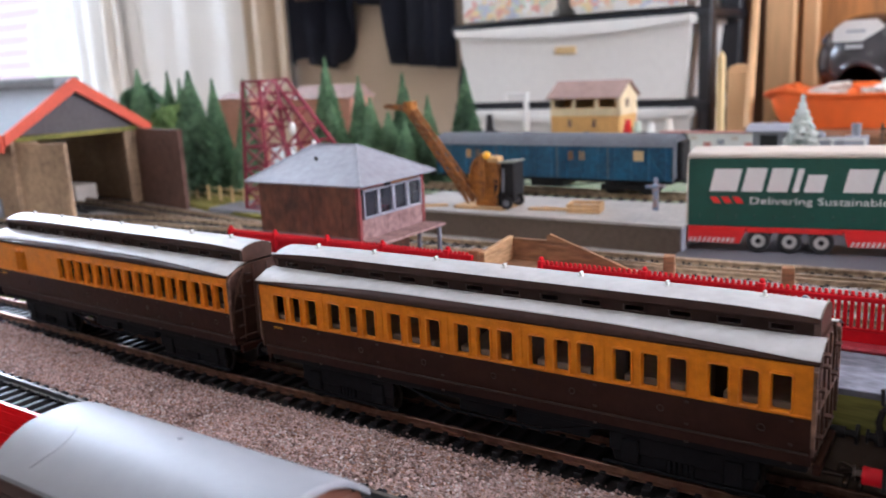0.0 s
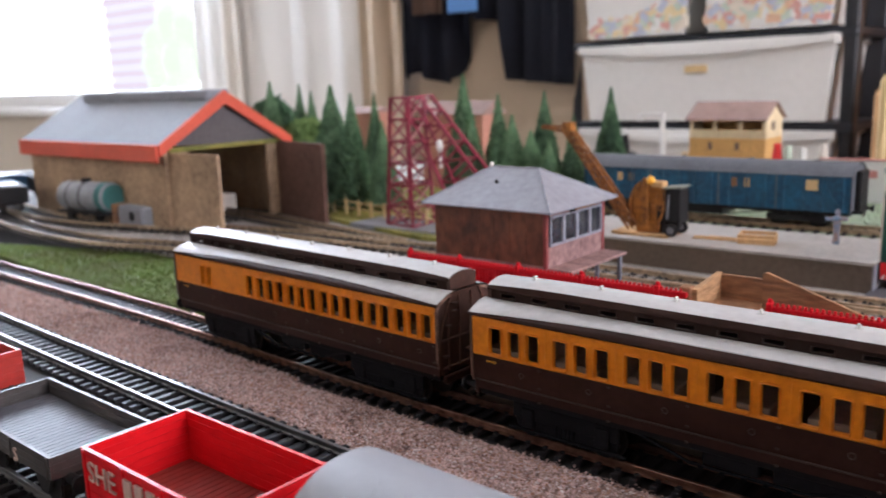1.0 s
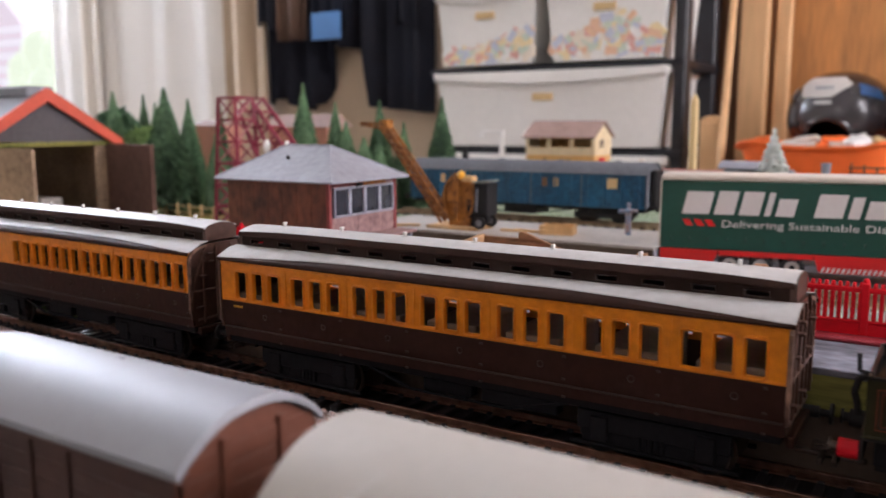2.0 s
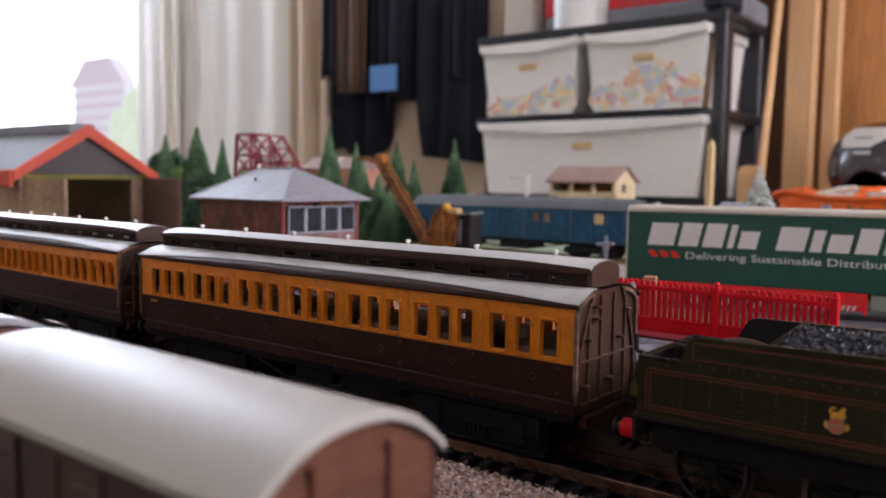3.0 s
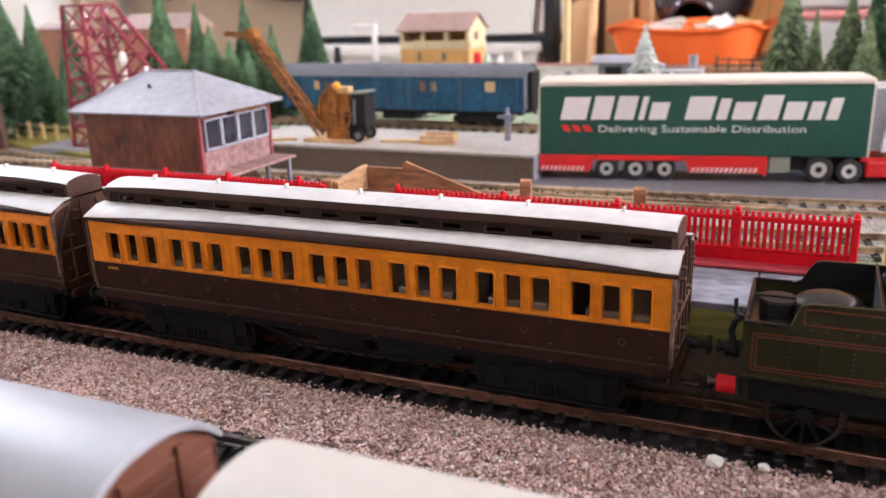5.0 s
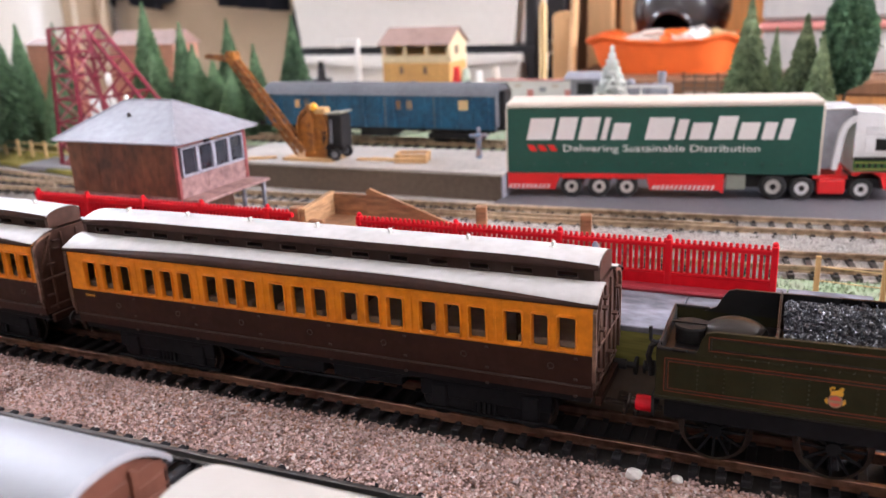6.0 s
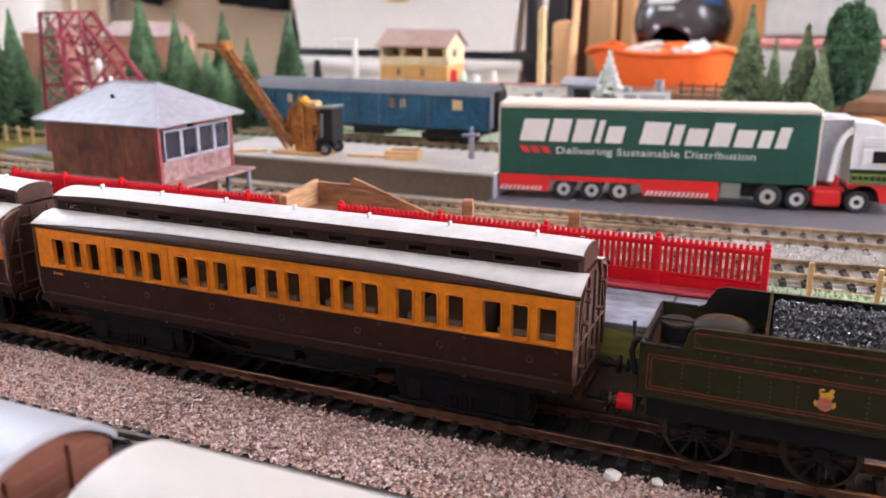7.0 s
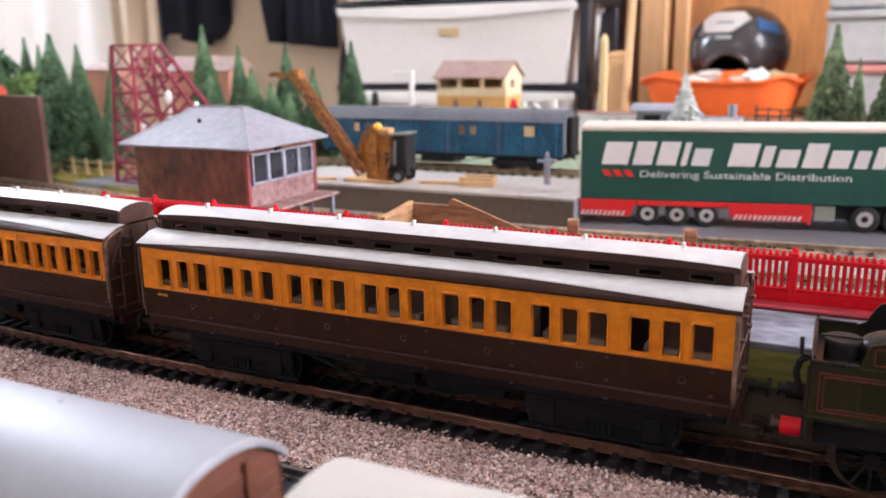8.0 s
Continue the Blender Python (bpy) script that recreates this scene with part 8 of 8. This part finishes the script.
for x0, x1, y, ztop, mt, lab in ((-0.079, -0.040, 1.10, 0.95, TIMBER, "pale sawn timber post against the wall"), (-0.040, -0.033, 1.13, 1.0, TIMBER_DARK, "dark timber batten against the wall"),
                                 (-0.032, -0.012, 1.12, 0.98, TIMBER, "pale timber batten against the wall"), (-0.150, -0.090, 1.15, 1.05, TIMBER_DARK, "dark brown plank behind the timber post")):
    ob = part("timber_post", box(bmesh.new(), x0, x1, y - 0.012, y + 0.012, FLOOR_Z, ztop, 0.002), mt)
    tagged(ob, lab, "timber", "timber against the wall")
ob = part("broom_stick", rod(bmesh.new(), (-0.0492, 0.8827, 0.0275), (-0.0811, 1.1019, 0.62), 0.0052, n=12), TIMBER)
tagged(ob, "thin wooden stick leaning beside the storage tower", "stick")
bench = thing("side_bench", "plain wooden side bench behind the layout", "bench")
part("bench_top", box(bmesh.new(), -0.048, 0.95, 0.80, 1.07, 0.010, 0.028, 0.003), TIMBER_DARK, bench)
for x in (0.0, 0.90):
    part("bench_leg", box(bmesh.new(), x - 0.02, x + 0.02, 0.90, 0.96, FLOOR_Z, 0.010), BOARD, bench)
bag = thing("orange_tray", "bright orange plastic tub full of odds and ends", "tub", "", pose(0.070, 0.935, 0.028))
rings = []
for z, k, wob in ((0, 0.86, 0), (0.018, 0.93, 0.003), (0.036, 0.98, 0.004), (0.040, 0.99, 0.004), (0.039, 0.95, 0.004), (0.020, 0.90, 0.0)):
    rings.append([(0.095 * k * math.copysign(abs(math.cos(a)) ** 0.5, math.cos(a)) + wob * math.sin(3 * a), 0.075 * k * math.copysign(abs(math.sin(a)) ** 0.5, math.sin(a)), z + wob * math.sin(5 * a)) for a in [i * 0.1963 for i in range(32)]])
part("tub_wall", loft(bmesh.new(), rings, closed=True, caps=True), ORANGE_BAG, bag, "", True)
rings = []
for z, k in ((0.038, 0.985), (0.043, 1.07), (0.046, 1.07), (0.045, 0.97), (0.040, 0.955)):
    rings.append([(0.095 * k * math.copysign(abs(math.cos(a)) ** 0.5, math.cos(a)) + 0.005 * math.sin(3 * a), 0.075 * k * math.copysign(abs(math.sin(a)) ** 0.5, math.sin(a)), z + 0.004 * math.sin(5 * a)) for a in [i * 0.1963 for i in range(32)]])
part("tub_rim", loft(bmesh.new(), rings, closed=True), ORANGE_BAG, bag, "rolled orange rim", True)
for i, (x, y, z, w, c) in enumerate(((-0.022, -0.040, 0.071, 0.026, CREAM), (0.016, -0.048, 0.073, 0.022, ORANGE_BAG), (0.040, -0.045, 0.074, 0.026, WHITE_PLASTIC), (-0.066, -0.010, 0.070, 0.026, ORANGE_BAG), (0.064, -0.035, 0.071, 0.024, BUFF), (0.026, -0.058, 0.069, 0.018, CREAM), (0.084, -0.010, 0.068, 0.018, ORANGE_BAG))):
    bm = bmesh.new()
    bmesh.ops.create_icosphere(bm, subdivisions=3, radius=1.0)
    for v in bm.verts:
        k = 1 + 0.55 * noise.noise(v.co * 1.7 + Vector((i * 5.1, 0, 0))) + 0.25 * noise.noise(v.co * 4.5 + Vector((0, i * 3.3, 0)))
        v.co = Vector((v.co.x * w * k, v.co.y * w * 0.6 * k, v.co.z * w * 0.40 * k))
    ob = part("packet", bm, c)
    ob.matrix_basis = pose(0.070 + x, 0.935 + y, z, 8, -6, i * 40)
    tagged(ob, "small crumpled packet in the orange tub", "packet", "packets in the tub")
hel = thing("helmet", "black full-face helmet with white and blue panels on the orange tub", "helmet", "", pose(0.079, 0.968, 0.105))


def shell(u, a, k=1.0):
    """A point of the helmet's shell at azimuth u and elevation a."""
    c = math.cos(a) ** 0.9
    return (0.0640 * k * c * math.cos(u), 0.0680 * k * c * math.sin(u), 0.0575 * k * math.sin(a))


bm = bmesh.new()
US, AS = [-math.pi + 6.28319 * i / 72 for i in range(72)], [-0.72 + (1.5707 + 0.72) * k / 36 for k in range(37)]
grid = [[bm.verts.new(shell(u, a)) for u in US] for a in AS]
for k in range(36):
    for i in range(72):
        um, am = US[i] + 0.0436, AS[k] + 0.0318
        if abs(um + 1.68) < 0.50 and am < -0.02 - 1.4 * (um + 1.68) ** 2:
            continue
        bm.faces.new((grid[k][i], grid[k][(i + 1) % 72], grid[k + 1][(i + 1) % 72], grid[k + 1][i]))
part("helmet_shell", bm, HELMET_BLACK, hel, "", True)
bm = bmesh.new()
arch = [shell(-1.68 + d, -0.02 - 1.4 * d * d, 1.005) for d in [-0.52 + 0.08 * k for k in range(14)]]
for p, q in zip(arch, arch[1:]):
    rod(bm, p, q, 0.0036, n=8)
part("opening_rim", bm, HELMET_BLACK, hel, "glossy rolled rim of the opening", True)
bm = bmesh.new()
loft(bm, [[shell(u, a, 0.90) for u in [0.1 + 2.94 * i / 20 for i in range(21)]] for a in (-0.70, -0.3, 0.1, 0.5, 0.9, 1.3)])
part("helmet_liner", bm, CLOTH, hel, "dark cloth lining", True)


def shell_patch(corners, mat, name, label):
    """A panel lying on the shell between its corners, given as azimuth and elevation."""
    (u0, a0), (u1, a1), (u2, a2), (u3, a3) = corners
    rows = []
    for k in range(9):
        q = k / 8
        ul, al, ur, ar = u0 + (u3 - u0) * q, a0 + (a3 - a0) * q, u1 + (u2 - u1) * q, a1 + (a2 - a1) * q
        rows.append([shell(ul + (ur - ul) * i / 10, al + (ar - al) * i / 10, 1.022) for i in range(11)])
    part(name, loft(bmesh.new(), rows), mat, hel, label, True)


shell_patch([(-2.25, 0.42), (-1.65, 0.42), (-1.20, 0.74), (-2.55, 0.74)], HELMET_WHITE, "helmet_panel", "white front panel")
shell_patch([(-2.55, 0.74), (-1.20, 0.74), (-1.35, 1.00), (-2.45, 1.00)], HELMET_WHITE, "helmet_panel", "white front panel")
shell_patch([(-2.05, 0.62), (-1.62, 0.62), (-1.62, 0.70), (-2.05, 0.70)], LEAD_ROOF, "helmet_slot", "grey slot in the white panel")
shell_patch([(-1.95, 0.27), (-1.62, 0.27), (-1.62, 0.35), (-1.95, 0.35)], CLEAR_GREY, "helmet_slot", "pale vent below the panel")
shell_patch([(-1.08, 0.48), (-0.55, 0.34), (-0.60, 0.62), (-1.05, 0.78)], HELMET_BLUE, "helmet_stripe", "blue side panel")
shell_patch([(-2.95, 0.45), (-2.72, 0.42), (-2.70, 0.66), (-2.90, 0.70)], HELMET_BLUE, "helmet_stripe", "blue side panel")
cb = thing("clear_box", "stack of clear plastic storage boxes on the bench", "box", "", pose(0.185, 0.88, 0.028))
for k in range(3):
    z = k * 0.062
    b = part("box_body", box(bmesh.new(), 0, 0.200, 0, 0.150, z, z + 0.050, 0.004), CLEAR_GREY, cb, "frosted clear box")
    part("box_lid", box(bmesh.new(), -0.004, 0.204, -0.004, 0.154, z + 0.050, z + 0.060, 0.003), CLEAR_GREY if k else LID_PINK, b, "box lid")
